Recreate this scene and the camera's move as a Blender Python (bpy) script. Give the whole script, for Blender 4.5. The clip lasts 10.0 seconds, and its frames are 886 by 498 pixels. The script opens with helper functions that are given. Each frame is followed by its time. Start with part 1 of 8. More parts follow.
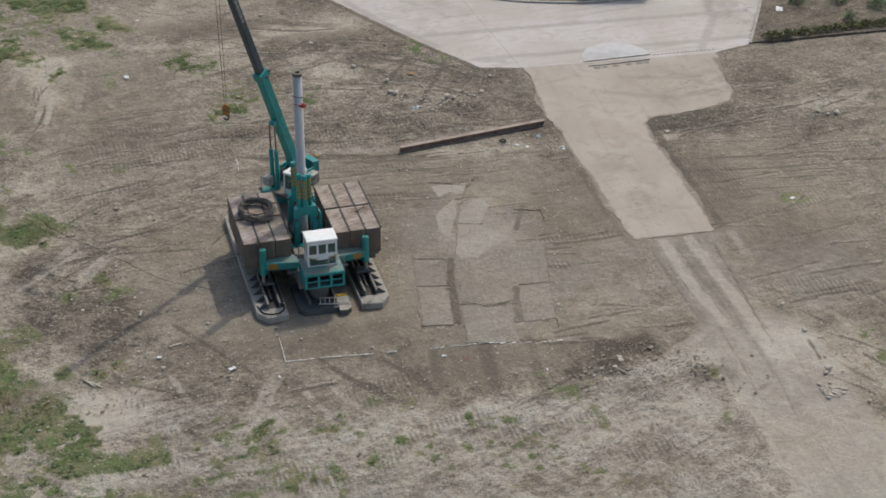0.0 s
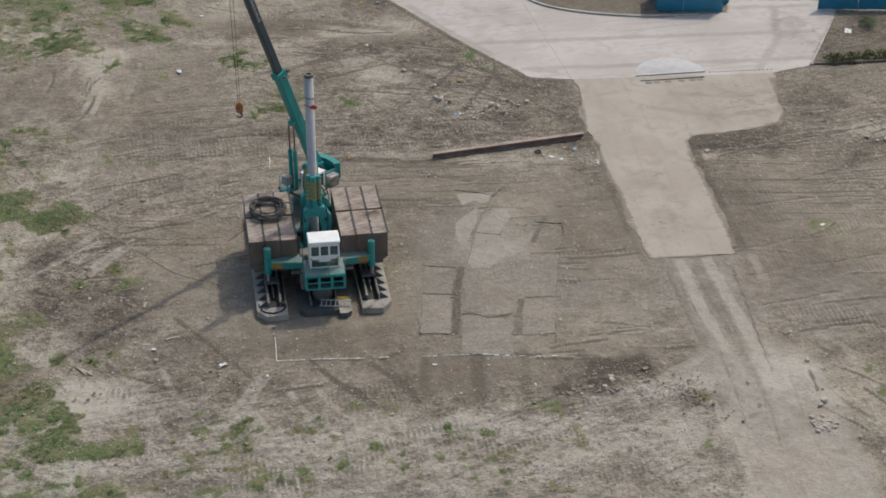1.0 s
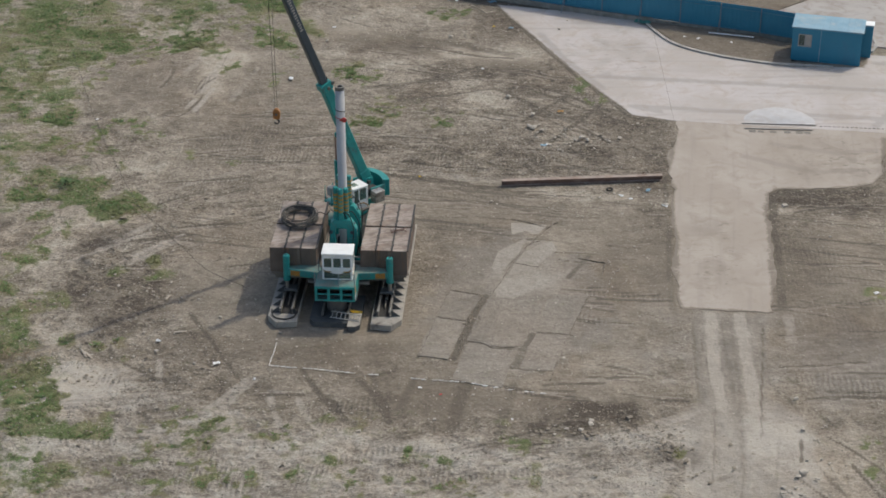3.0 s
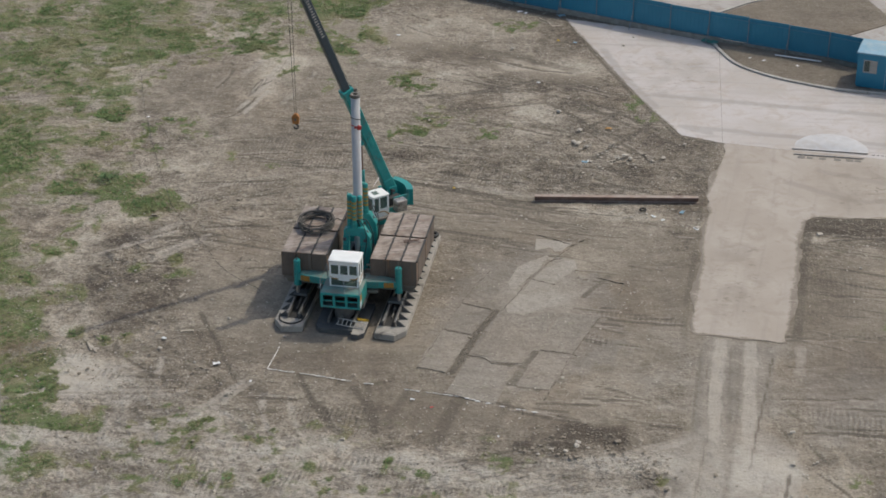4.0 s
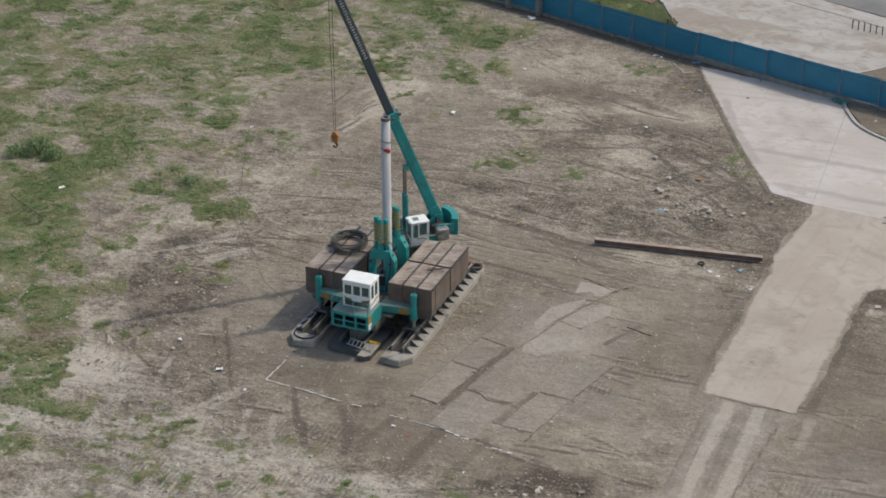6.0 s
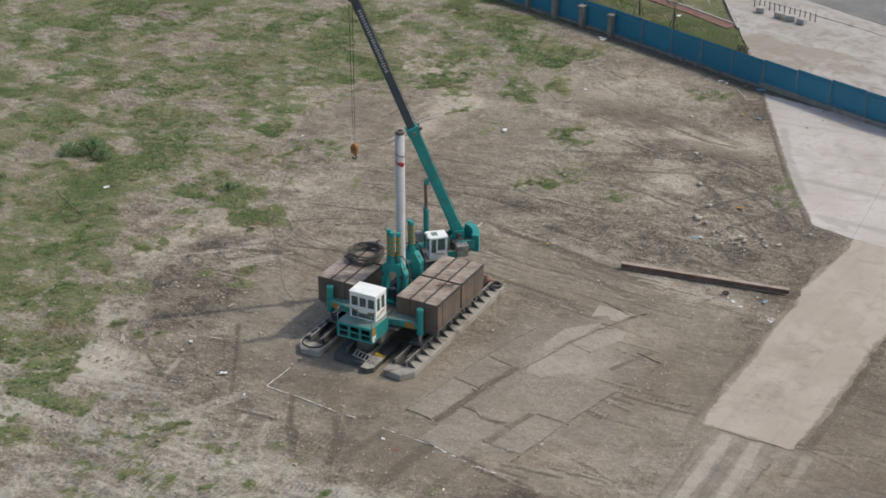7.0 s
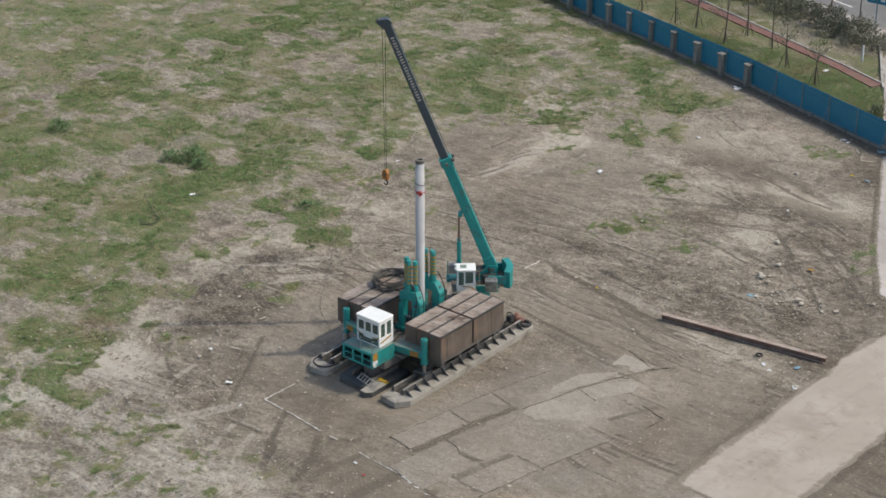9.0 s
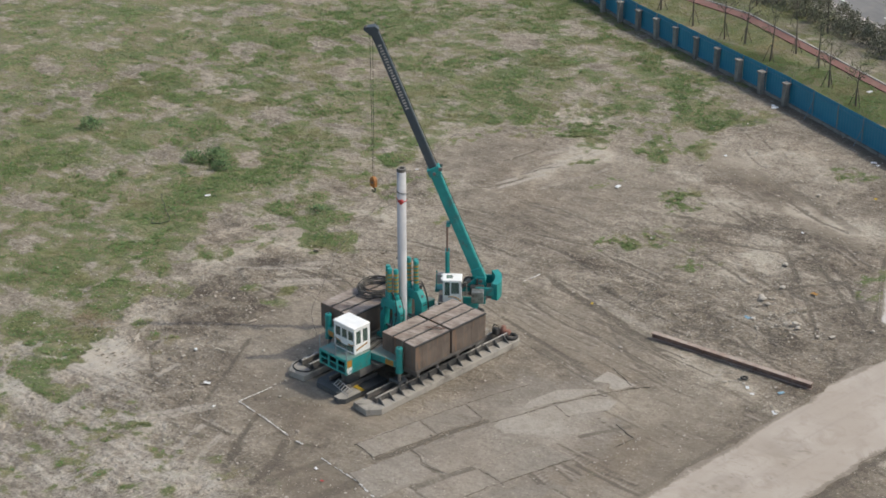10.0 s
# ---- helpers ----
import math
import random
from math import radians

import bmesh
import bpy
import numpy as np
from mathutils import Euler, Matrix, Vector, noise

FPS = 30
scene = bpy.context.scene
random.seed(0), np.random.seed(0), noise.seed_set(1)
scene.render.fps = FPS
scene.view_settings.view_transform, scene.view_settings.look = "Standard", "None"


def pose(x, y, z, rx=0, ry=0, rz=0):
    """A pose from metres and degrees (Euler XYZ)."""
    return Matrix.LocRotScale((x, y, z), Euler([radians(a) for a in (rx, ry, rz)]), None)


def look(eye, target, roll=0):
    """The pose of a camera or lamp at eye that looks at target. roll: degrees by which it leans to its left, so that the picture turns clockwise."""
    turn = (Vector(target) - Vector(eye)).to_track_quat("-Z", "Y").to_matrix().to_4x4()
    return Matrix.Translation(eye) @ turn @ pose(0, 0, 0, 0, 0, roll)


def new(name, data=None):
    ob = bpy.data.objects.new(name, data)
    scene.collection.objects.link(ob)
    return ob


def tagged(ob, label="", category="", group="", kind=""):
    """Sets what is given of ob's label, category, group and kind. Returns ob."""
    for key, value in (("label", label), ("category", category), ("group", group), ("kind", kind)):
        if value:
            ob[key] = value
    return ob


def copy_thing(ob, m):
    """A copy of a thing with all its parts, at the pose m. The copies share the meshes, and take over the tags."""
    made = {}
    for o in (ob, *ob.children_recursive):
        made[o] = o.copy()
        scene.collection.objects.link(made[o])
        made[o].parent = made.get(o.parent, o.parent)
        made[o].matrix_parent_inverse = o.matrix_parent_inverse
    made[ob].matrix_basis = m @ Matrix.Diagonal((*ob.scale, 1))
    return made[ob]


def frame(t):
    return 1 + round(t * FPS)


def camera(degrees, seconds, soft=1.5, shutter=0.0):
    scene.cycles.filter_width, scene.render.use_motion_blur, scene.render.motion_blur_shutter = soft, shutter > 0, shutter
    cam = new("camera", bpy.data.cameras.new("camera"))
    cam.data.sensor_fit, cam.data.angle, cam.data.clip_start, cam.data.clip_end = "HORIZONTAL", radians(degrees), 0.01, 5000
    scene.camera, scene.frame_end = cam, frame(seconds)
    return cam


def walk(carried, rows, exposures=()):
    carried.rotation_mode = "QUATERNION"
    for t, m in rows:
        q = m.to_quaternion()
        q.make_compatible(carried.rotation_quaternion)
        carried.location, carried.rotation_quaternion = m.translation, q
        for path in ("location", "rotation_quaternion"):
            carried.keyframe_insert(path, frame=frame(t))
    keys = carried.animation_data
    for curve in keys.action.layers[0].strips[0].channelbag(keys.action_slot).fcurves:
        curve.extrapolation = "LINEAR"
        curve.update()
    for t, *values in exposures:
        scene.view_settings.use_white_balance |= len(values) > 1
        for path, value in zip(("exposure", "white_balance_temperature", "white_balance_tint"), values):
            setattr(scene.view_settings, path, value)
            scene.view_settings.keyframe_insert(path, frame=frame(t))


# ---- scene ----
cam = camera(27.8, 10.0, soft=1.7)
PATH = [
    (0, (-15.37, -86.003, 51.419), (-14.915, -84.334, 50.415), 0.2),
    (0.5, (-10.725, -86.835, 51.349), (-10.365, -85.142, 50.347), 0.1),
    (1, (-6.459, -87.409, 51.348), (-6.19, -85.698, 50.349), 0.1),
    (1.5, (-1.963, -87.835, 51.27), (-1.791, -86.108, 50.275), 0.1),
    (2, (2.534, -88.017, 51.187), (2.61, -86.28, 50.199), -0.1),
    (2.5, (6.84, -88.014, 50.891), (6.823, -86.269, 49.914), -0.0),
    (4, (19.549, -86.328, 50.578), (19.253, -84.598, 49.618), -0.1),
    (4.5, (23.705, -85.259, 50.501), (23.317, -83.544, 49.547), -0.0),
    (5, (27.718, -84.259, 50.155), (27.241, -82.56, 49.215), 0.0),
    (5.5, (31.764, -82.891, 49.892), (31.196, -81.214, 48.963), -0.0),
    (7, (43.402, -77.779, 49.711), (42.574, -76.199, 48.807), 0.1),
    (7.5, (46.998, -75.594, 49.508), (46.088, -74.054, 48.614), 0.1),
    (8, (50.764, -73.412, 49.634), (49.773, -71.919, 48.746), 0.1),
    (8.5, (54.356, -70.87, 49.555), (53.286, -69.427, 48.676), 0.1),
    (9, (57.73, -68.144, 49.447), (56.585, -66.753, 48.578), 0.1),
    (9.5, (61.059, -65.275, 49.502), (59.851, -63.935, 48.638), 0.0),
    (10, (63.946, -62.137, 49.34), (62.683, -60.846, 48.48), 0.1),
]
walk(cam, [(t, look(eye, target, roll)) for t, eye, target, roll in PATH], exposures=[(0.0, -0.02, 6840, 6), (5.0, 0.02, 6840, 6), (7.5, 0.13, 6840, 6), (10.0, 0.24, 6840, 6)])

# ---- world, sun and exposure ----
SUN_WAY = Vector((0.555, 0.51, 1.0)).normalized()
world = bpy.data.worlds.new("sky")
scene.world = world
world.use_nodes = True
wn = world.node_tree.nodes
sky = wn.new("ShaderNodeTexSky")
sky.sky_type = "NISHITA"
sky.sun_disc = False
sky.sun_elevation = math.asin(SUN_WAY.z)
sky.sun_rotation = math.atan2(SUN_WAY.x, SUN_WAY.y)
sky.dust_density = 3.0
wn["Background"].inputs["Strength"].default_value = 0.15
world.node_tree.links.new(sky.outputs["Color"], wn["Background"].inputs["Color"])
sun = new("sun", bpy.data.lights.new("sun", "SUN"))
sun.data.energy = 1.72
sun.data.angle = radians(0.9)
sun.data.color = (1.0, 0.95, 0.88)
sun.matrix_world = look(SUN_WAY * 200, (0, 0, 0))


# ---- materials ----
class Nodes:
    """A small wrapper to write node trees briefly."""

    def __init__(self, name):
        self.mat = bpy.data.materials.new(name)
        self.mat.use_nodes = True
        self.tree = self.mat.node_tree
        self.bsdf = self.tree.nodes["Principled BSDF"]
        self.place = self.tree.nodes.new("ShaderNodeTexCoord").outputs["Object"]

    def add(self, kind, **inputs):
        node = self.tree.nodes.new(kind)
        for key, value in inputs.items():
            self.put(node.inputs[key], value)
        return node

    def put(self, socket, value):
        if isinstance(value, bpy.types.NodeSocket):
            self.tree.links.new(value, socket)
        elif isinstance(value, tuple) and len(value) == 3 and socket.type == "RGBA":
            socket.default_value = (*value, 1)
        else:
            socket.default_value = value

    def noise(self, scale, detail=4.0, rough=0.55, stretch=None, turn=0.0, warp=0.0):
        where = self.place
        if stretch or turn:
            m = self.add("ShaderNodeMapping", Vector=where)
            m.inputs["Rotation"].default_value = (0, 0, radians(-turn))
            m = self.add("ShaderNodeMapping", Vector=m.outputs["Vector"])
            m.inputs["Scale"].default_value = stretch or (1, 1, 1)
            where = m.outputs["Vector"]
        n = self.add("ShaderNodeTexNoise", Vector=where, Scale=scale, Detail=detail, Roughness=rough, Distortion=warp)
        return n.outputs["Fac"]

    def ramp(self, value, lo, hi, a=0.0, b=1.0):
        n = self.tree.nodes.new("ShaderNodeMapRange")
        n.interpolation_type = "SMOOTHSTEP"
        self.put(n.inputs["Value"], value)
        for k, v in (("From Min", lo), ("From Max", hi), ("To Min", a), ("To Max", b)):
            n.inputs[k].default_value = v
        return n.outputs["Result"]

    def math(self, op, a, b=0.0):
        n = self.tree.nodes.new("ShaderNodeMath")
        n.operation = op
        self.put(n.inputs[0], a)
        self.put(n.inputs[1], b)
        return n.outputs[0]

    def mix(self, fac, a, b, mode="MIX"):
        n = self.tree.nodes.new("ShaderNodeMix")
        n.data_type, n.blend_type = "RGBA", mode
        self.put(n.inputs["Factor"], fac)
        self.put(n.inputs["A"], a)
        self.put(n.inputs["B"], b)
        return n.outputs["Result"]

    def attribute(self, name):
        n = self.tree.nodes.new("ShaderNodeAttribute")
        n.attribute_name = name
        return n.outputs["Fac"]

    def settled(self, color, dust):
        """Dry dust lying on what faces up."""
        split = self.tree.nodes.new("ShaderNodeSeparateXYZ")
        self.put(split.inputs[0], self.tree.nodes.new("ShaderNodeNewGeometry").outputs["Normal"])
        lies = self.math("MULTIPLY", self.ramp(split.outputs["Z"], 0.55, 0.9), self.ramp(self.noise(1.6, 7, 0.65), 0.3, 0.62, 0.35, 1.0))
        return self.mix(lies, color, dust)

    def random(self):
        return self.tree.nodes.new("ShaderNodeObjectInfo").outputs["Random"]

    def done(self, color, rough=0.6, metal=0.0, bump=None, strength=0.3, distance=0.02):
        self.put(self.bsdf.inputs["Base Color"], color)
        self.put(self.bsdf.inputs["Roughness"], rough)
        self.put(self.bsdf.inputs["Metallic"], metal)
        if bump is not None:
            b = self.add("ShaderNodeBump", Height=bump, Strength=strength, Distance=distance)
            self.tree.links.new(b.outputs["Normal"], self.bsdf.inputs["Normal"])
        return self.mat


def surface(name, main, second, dirt, dirt_from=0.55, dirt_to=0.75, scale=3.0, rough=0.55, metal=0.0, bump=0.15, vary=0.12, dust=None):
    """A paint, metal or stone: two tones, patches of dirt or wear, fine grain, and a little difference from piece to piece."""
    n = Nodes(name)
    tone = n.mix(n.ramp(n.noise(scale, 5), 0.35, 0.65), main, second)
    worn = n.ramp(n.noise(scale * 0.7, 8, 0.65, warp=0.6), dirt_from, dirt_to)
    color = n.mix(worn, tone, dirt)
    shade = n.math("MULTIPLY_ADD", n.random(), vary)
    shade.node.inputs[2].default_value = 1 - vary / 2
    grey = n.tree.nodes.new("ShaderNodeCombineColor")
    for k in ("Red", "Green", "Blue"):
        n.put(grey.inputs[k], shade)
    color = n.mix(1.0, color, grey.outputs["Color"], "MULTIPLY")
    if dust:
        color = n.settled(color, dust)
    r = n.ramp(worn, 0, 1, rough, min(1.0, rough + 0.3))
    m = n.ramp(worn, 0, 1, metal, metal * 0.3)
    return n.done(color, r, m, n.noise(scale * 12, 4), bump, 0.01)


TEAL = surface("teal_paint", (0.012, 0.235, 0.228), (0.018, 0.285, 0.268), (0.085, 0.135, 0.125), 0.52, 0.76, 2.2, 0.42)
TEAL_DUSTY = surface("dusty_teal_paint", (0.012, 0.225, 0.218), (0.018, 0.27, 0.255), (0.1, 0.14, 0.125), 0.5, 0.74, 2.2, 0.5, dust=(0.17, 0.2, 0.18))
BAND = surface("faded_band_paint", (0.36, 0.23, 0.05), (0.28, 0.2, 0.06), (0.08, 0.17, 0.13), 0.5, 0.72, 5.0, 0.6)
TEAL_DARK = surface("slate_paint", (0.040, 0.058, 0.072), (0.05, 0.07, 0.085), (0.12, 0.13, 0.13), 0.62, 0.85, 1.6, 0.4)
WHITE = surface("white_paint", (0.84, 0.85, 0.84), (0.78, 0.79, 0.78), (0.38, 0.35, 0.30), 0.62, 0.85, 1.8, 0.4)
ORANGE = surface("orange_paint", (0.4, 0.2, 0.03), (0.33, 0.16, 0.03), (0.11, 0.14, 0.09), 0.48, 0.72, 4.0, 0.5)
RED = surface("red_paint", (0.42, 0.03, 0.03), (0.34, 0.03, 0.03), (0.2, 0.06, 0.05), 0.55, 0.8, 6.0, 0.5)
STEEL_DARK = surface("dusty_dark_steel", (0.11, 0.104, 0.098), (0.15, 0.14, 0.13), (0.2, 0.18, 0.155), 0.48, 0.7, 1.7, 0.65, 0.1, dust=(0.2, 0.182, 0.155))
BOAT = surface("mud_dusted_steel", (0.31, 0.288, 0.255), (0.37, 0.343, 0.302), (0.14, 0.125, 0.11), 0.5, 0.72, 1.3, 0.8, 0.0)
STEEL_BRIGHT = surface("worn_bright_steel", (0.42, 0.41, 0.39), (0.3, 0.29, 0.28), (0.14, 0.11, 0.09), 0.5, 0.7, 4.0, 0.4, 0.8)
BLACK = surface("black_steel", (0.028, 0.028, 0.028), (0.045, 0.044, 0.042), (0.07, 0.062, 0.055), 0.5, 0.75, 2.0, 0.6)
RUBBER = surface("black_rubber", (0.02, 0.02, 0.02), (0.032, 0.031, 0.03), (0.10, 0.09, 0.08), 0.5, 0.7, 5.0, 0.75)
YELLOW = surface("yellow_webbing", (0.5, 0.33, 0.02), (0.42, 0.28, 0.03), (0.2, 0.16, 0.08), 0.55, 0.8, 6.0, 0.7)
PILE = surface("spun_concrete", (0.43, 0.43, 0.44), (0.37, 0.37, 0.385), (0.30, 0.29, 0.285), 0.55, 0.8, 1.2, 0.7)
CONC_POST = surface("old_concrete_post", (0.26, 0.25, 0.225), (0.2, 0.19, 0.172), (0.09, 0.085, 0.075), 0.5, 0.75, 2.0, 0.85, vary=0.3)
KERB = surface("kerb_concrete", (0.42, 0.40, 0.37), (0.36, 0.34, 0.31), (0.22, 0.20, 0.17), 0.5, 0.75, 1.5, 0.85)
BLUE = surface("blue_sheet_paint", (0.018, 0.19, 0.3), (0.024, 0.21, 0.325), (0.05, 0.18, 0.27), 0.52, 0.8, 0.6, 0.5, vary=0.12)
BLUE_RAIL = surface("dusty_blue_rail", (0.05, 0.21, 0.31), (0.08, 0.24, 0.33), (0.14, 0.26, 0.33), 0.5, 0.75, 2.0, 0.6)
BLUE_PALE = surface("faded_blue_paint", (0.16, 0.31, 0.41), (0.22, 0.37, 0.46), (0.36, 0.42, 0.44), 0.45, 0.7, 1.0, 0.5)
PIPE_GREY = surface("grey_pipe", (0.16, 0.2, 0.23), (0.2, 0.24, 0.27), (0.1, 0.1, 0.1), 0.55, 0.8, 4.0, 0.5)
CLOD = surface("dry_soil_clod", (0.29, 0.248, 0.196), (0.235, 0.2, 0.157), (0.33, 0.29, 0.23), 0.52, 0.72, 1.5, 0.95)
STONE = surface("broken_stone", (0.5, 0.452, 0.39), (0.42, 0.377, 0.32), (0.57, 0.525, 0.46), 0.55, 0.75, 1.7, 0.9, vary=0.25)
POWDER = surface("white_powder", (0.5, 0.495, 0.5), (0.455, 0.45, 0.452), (0.42, 0.385, 0.355), 0.46, 0.75, 1.6, 0.95)
BARK = surface("bark", (0.10, 0.082, 0.066), (0.14, 0.12, 0.1), (0.07, 0.06, 0.05), 0.5, 0.7, 6.0, 0.9)
LITTER = surface("white_plastic", (0.75, 0.75, 0.74), (0.66, 0.67, 0.68), (0.5, 0.47, 0.42), 0.6, 0.85, 8.0, 0.5)
LIME = surface("lime_powder", (0.76, 0.75, 0.73), (0.66, 0.64, 0.61), (0.4, 0.37, 0.33), 0.55, 0.7, 3.0, 0.95)
CABLE = surface("cable_sheath", (0.035, 0.033, 0.031), (0.06, 0.055, 0.05), (0.12, 0.105, 0.09), 0.5, 0.7, 6.0, 0.7)
CRACK = surface("damp_crack_soil", (0.12, 0.104, 0.086), (0.165, 0.143, 0.117), (0.25, 0.22, 0.183), 0.44, 0.58, 3.0, 0.95)
RUST_BEAM = surface("rusted_beam", (0.18, 0.112, 0.088), (0.23, 0.145, 0.112), (0.29, 0.205, 0.168), 0.52, 0.7, 2.5, 0.85, dust=(0.37, 0.305, 0.262))


def rust_material():
    n = Nodes("rusted_ballast_steel")
    streak = n.noise(1.1, 7, 0.7, (3.2, 3.2, 0.28))
    blotch = n.noise(0.9, 6, 0.6, warp=0.8)
    # side tones are darkened to stand for shade; settled dust keeps tops pale
    c = n.mix(n.ramp(blotch, 0.38, 0.62), (0.115, 0.085, 0.068), (0.165, 0.125, 0.101))
    c = n.mix(n.ramp(streak, 0.48, 0.66, 0, 0.8), c, (0.215, 0.185, 0.158))
    c = n.mix(n.ramp(n.noise(2.3, 7, 0.7, (2.5, 2.5, 0.4)), 0.54, 0.72, 0, 0.7), c, (0.075, 0.06, 0.052))
    c = n.mix(n.ramp(n.noise(1.7, 5, 0.6, (2.0, 2.0, 0.5), 30), 0.52, 0.68, 0, 0.75), c, (0.25, 0.135, 0.072))
    c = n.mix(n.ramp(n.random(), 0, 1, 0.0, 0.35), c, (0.14, 0.125, 0.112))
    wiped = n.noise(1.4, 6, 0.65, (0.5, 2.2, 1), 25, 0.6)
    c = n.settled(c, n.mix(n.ramp(wiped, 0.42, 0.6), n.mix(n.ramp(blotch, 0.4, 0.6), (0.25, 0.195, 0.162), (0.32, 0.262, 0.222)), (0.4, 0.345, 0.305)))
    return n.done(c, 0.8, 0.15, n.noise(26, 5), 0.3, 0.012)


RUST = rust_material()


def glass_material():
    n = Nodes("cab_glass")
    n.bsdf.inputs["IOR"].default_value = 1.45
    n.bsdf.inputs["Transmission Weight"].default_value = 0.55
    return n.done(n.mix(n.noise(1.5, 3), (0.2, 0.27, 0.235), (0.13, 0.19, 0.165)), 0.03, 0.0)


GLASS = glass_material()


def soil_material():
    n = Nodes("bare_site_soil")
    tone, grey, pale, dark, green, tread, calm = (n.attribute(k) for k in ("tone", "grey", "pale", "dark", "green", "tread", "calm"))
    big, mid = n.noise(0.16, 5, 0.55, warp=0.6), n.noise(0.5, 7, 0.56, warp=0.3)
    clod, lump = n.noise(1.25, 6, 0.58, warp=0.25), n.noise(2.8, 5, 0.6, warp=0.2)
    chip, grit = n.noise(6.0, 4, 0.62, warp=0.4), n.noise(15, 4, 0.65)
    flow = n.noise(1.0, 6, 0.6, (0.2, 1.6, 1), 6, 0.7)
    flow2 = n.noise(0.9, 6, 0.6, (0.25, 1.5, 1), 27, 0.9)
    comb = n.noise(1.0, 3, 0.5, (0.06, 3.2, 1), -9, 0.15)

    def centred(value, k):
        return n.math("MULTIPLY", n.math("SUBTRACT", value, 0.5), k)

    def thin(value, wide):
        return n.ramp(n.math("ABSOLUTE", n.math("SUBTRACT", value, 0.5)), 0.0, wide, 1.0, 0.0)

    def total(*values):
        out = values[0]
        for v in values[1:]:
            out = n.math("ADD", out, v)
        return out

    # how pale the dry soil is: the plan's tone, broken up by crust, clods and scrape marks
    lively = n.ramp(n.math("ADD", calm, centred(mid, 0.8)), -0.45, 0.8, 1.15, 0.42)
    broken = total(centred(mid, 0.7), centred(clod, 0.5), centred(lump, 0.6), centred(chip, 0.7), centred(flow, 0.35), centred(flow2, 0.3))
    v = total(tone, centred(big, 0.25), n.math("MULTIPLY", broken, lively))
    ramp = n.tree.nodes.new("ShaderNodeValToRGB")
    n.put(ramp.inputs["Fac"], v)
    stops = ((0.0, (0.075, 0.06, 0.046)), (0.2, (0.142, 0.117, 0.09)), (0.42, (0.222, 0.19, 0.15)), (0.62, (0.322, 0.28, 0.225)), (0.85, (0.43, 0.384, 0.316)))
    while len(ramp.color_ramp.elements) < len(stops):
        ramp.color_ramp.elements.new(0.5)
    for element, (place, shade) in zip(ramp.color_ramp.elements, stops):
        element.position, element.color = place, (*shade, 1)
    c = ramp.outputs["Color"]
    c = n.mix(n.ramp(n.math("ADD", grey, centred(mid, 0.9)), 0.3, 0.8, 0, 0.75), c, n.mix(1.0, c, (0.97, 1.01, 1.09), "MULTIPLY"))
    c = n.mix(n.ramp(n.noise(0.11, 4, 0.55), 0.5, 0.66, 0, 0.35), c, n.mix(1.0, c, (1.06, 0.98, 0.91), "MULTIPLY"))
    # ruts, scrapes and wheel ways; dark also holds shade painted along the fence
    lines = n.math("MULTIPLY", thin(flow2, 0.016), n.ramp(n.noise(0.3, 4), 0.5, 0.62, 0, 0.5))
    lines = n.math("MAXIMUM", lines, n.math("MULTIPLY", thin(flow, 0.014), n.ramp(big, 0.45, 0.6, 0, 0.5)))
    lines = n.math("MULTIPLY", lines, lively)
    scraped = n.math("MULTIPLY", n.ramp(comb, 0.52, 0.62), n.ramp(n.math("ADD", n.attribute("comb"), centred(mid, 0.9)), 0.2, 0.6, 0, 0.8))
    lines = n.math("MAXIMUM", lines, scraped)
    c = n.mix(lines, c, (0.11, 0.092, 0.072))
    c = n.mix(n.ramp(n.math("MULTIPLY", pale, n.math("ADD", clod, 0.5)), 0.15, 0.75, 0, 0.85), c, (0.385, 0.345, 0.295))
    c = n.mix(n.ramp(n.math("MULTIPLY", dark, n.math("ADD", lump, 0.5)), 0.1, 0.6, 0, 0.82), c, (0.105, 0.087, 0.067))
    wave = n.add("ShaderNodeTexWave", Vector=n.place, Scale=1.15, Distortion=5.0, Detail=3.0)
    wave.inputs["Detail Scale"].default_value = 0.6
    lugs = n.math("MULTIPLY", tread, n.ramp(wave.outputs["Fac"], 0.3, 0.7))
    c = n.mix(n.math("MULTIPLY", lugs, 0.4), c, (0.11, 0.092, 0.072))
    # thin growth between the tufts
    kind = n.noise(0.3, 6, 0.66, warp=1.2)
    veg = n.mix(n.ramp(kind, 0.38, 0.56), (0.098, 0.132, 0.042), (0.175, 0.172, 0.082))
    veg = n.mix(n.ramp(kind, 0.53, 0.64, 0, 0.8), veg, (0.222, 0.185, 0.122))
    tuft = n.noise(1.9, 8, 0.74, warp=1.0)
    spread = total(green, centred(n.noise(0.8, 7, 0.7, warp=1.4), 0.8), centred(tuft, 1.3))
    c = n.mix(n.math("MULTIPLY", n.ramp(spread, 0.1, 0.3, 0.5, 0.0), n.ramp(green, 0.1, 0.3)), c, (0.39, 0.352, 0.29))
    c = n.mix(n.ramp(spread, 0.05, 0.7, 0, 0.92), c, veg)
    # crumbs and grit
    strewn = n.math("MULTIPLY", n.ramp(n.noise(0.4, 4, 0.6), 0.35, 0.62, 0.35, 1.0), lively)
    c = n.mix(n.math("MULTIPLY", n.ramp(chip, 0.32, 0.42, 0.45, 0.0), strewn), c, (0.1, 0.084, 0.065))
    c = n.mix(n.math("MULTIPLY", n.ramp(chip, 0.6, 0.68, 0.0, 0.5), strewn), c, (0.43, 0.39, 0.325))
    crumbs = n.math("MULTIPLY", n.ramp(n.math("ADD", clod, centred(mid, 0.8)), 0.42, 0.62, 0.25, 1.0), lively)
    heap = None
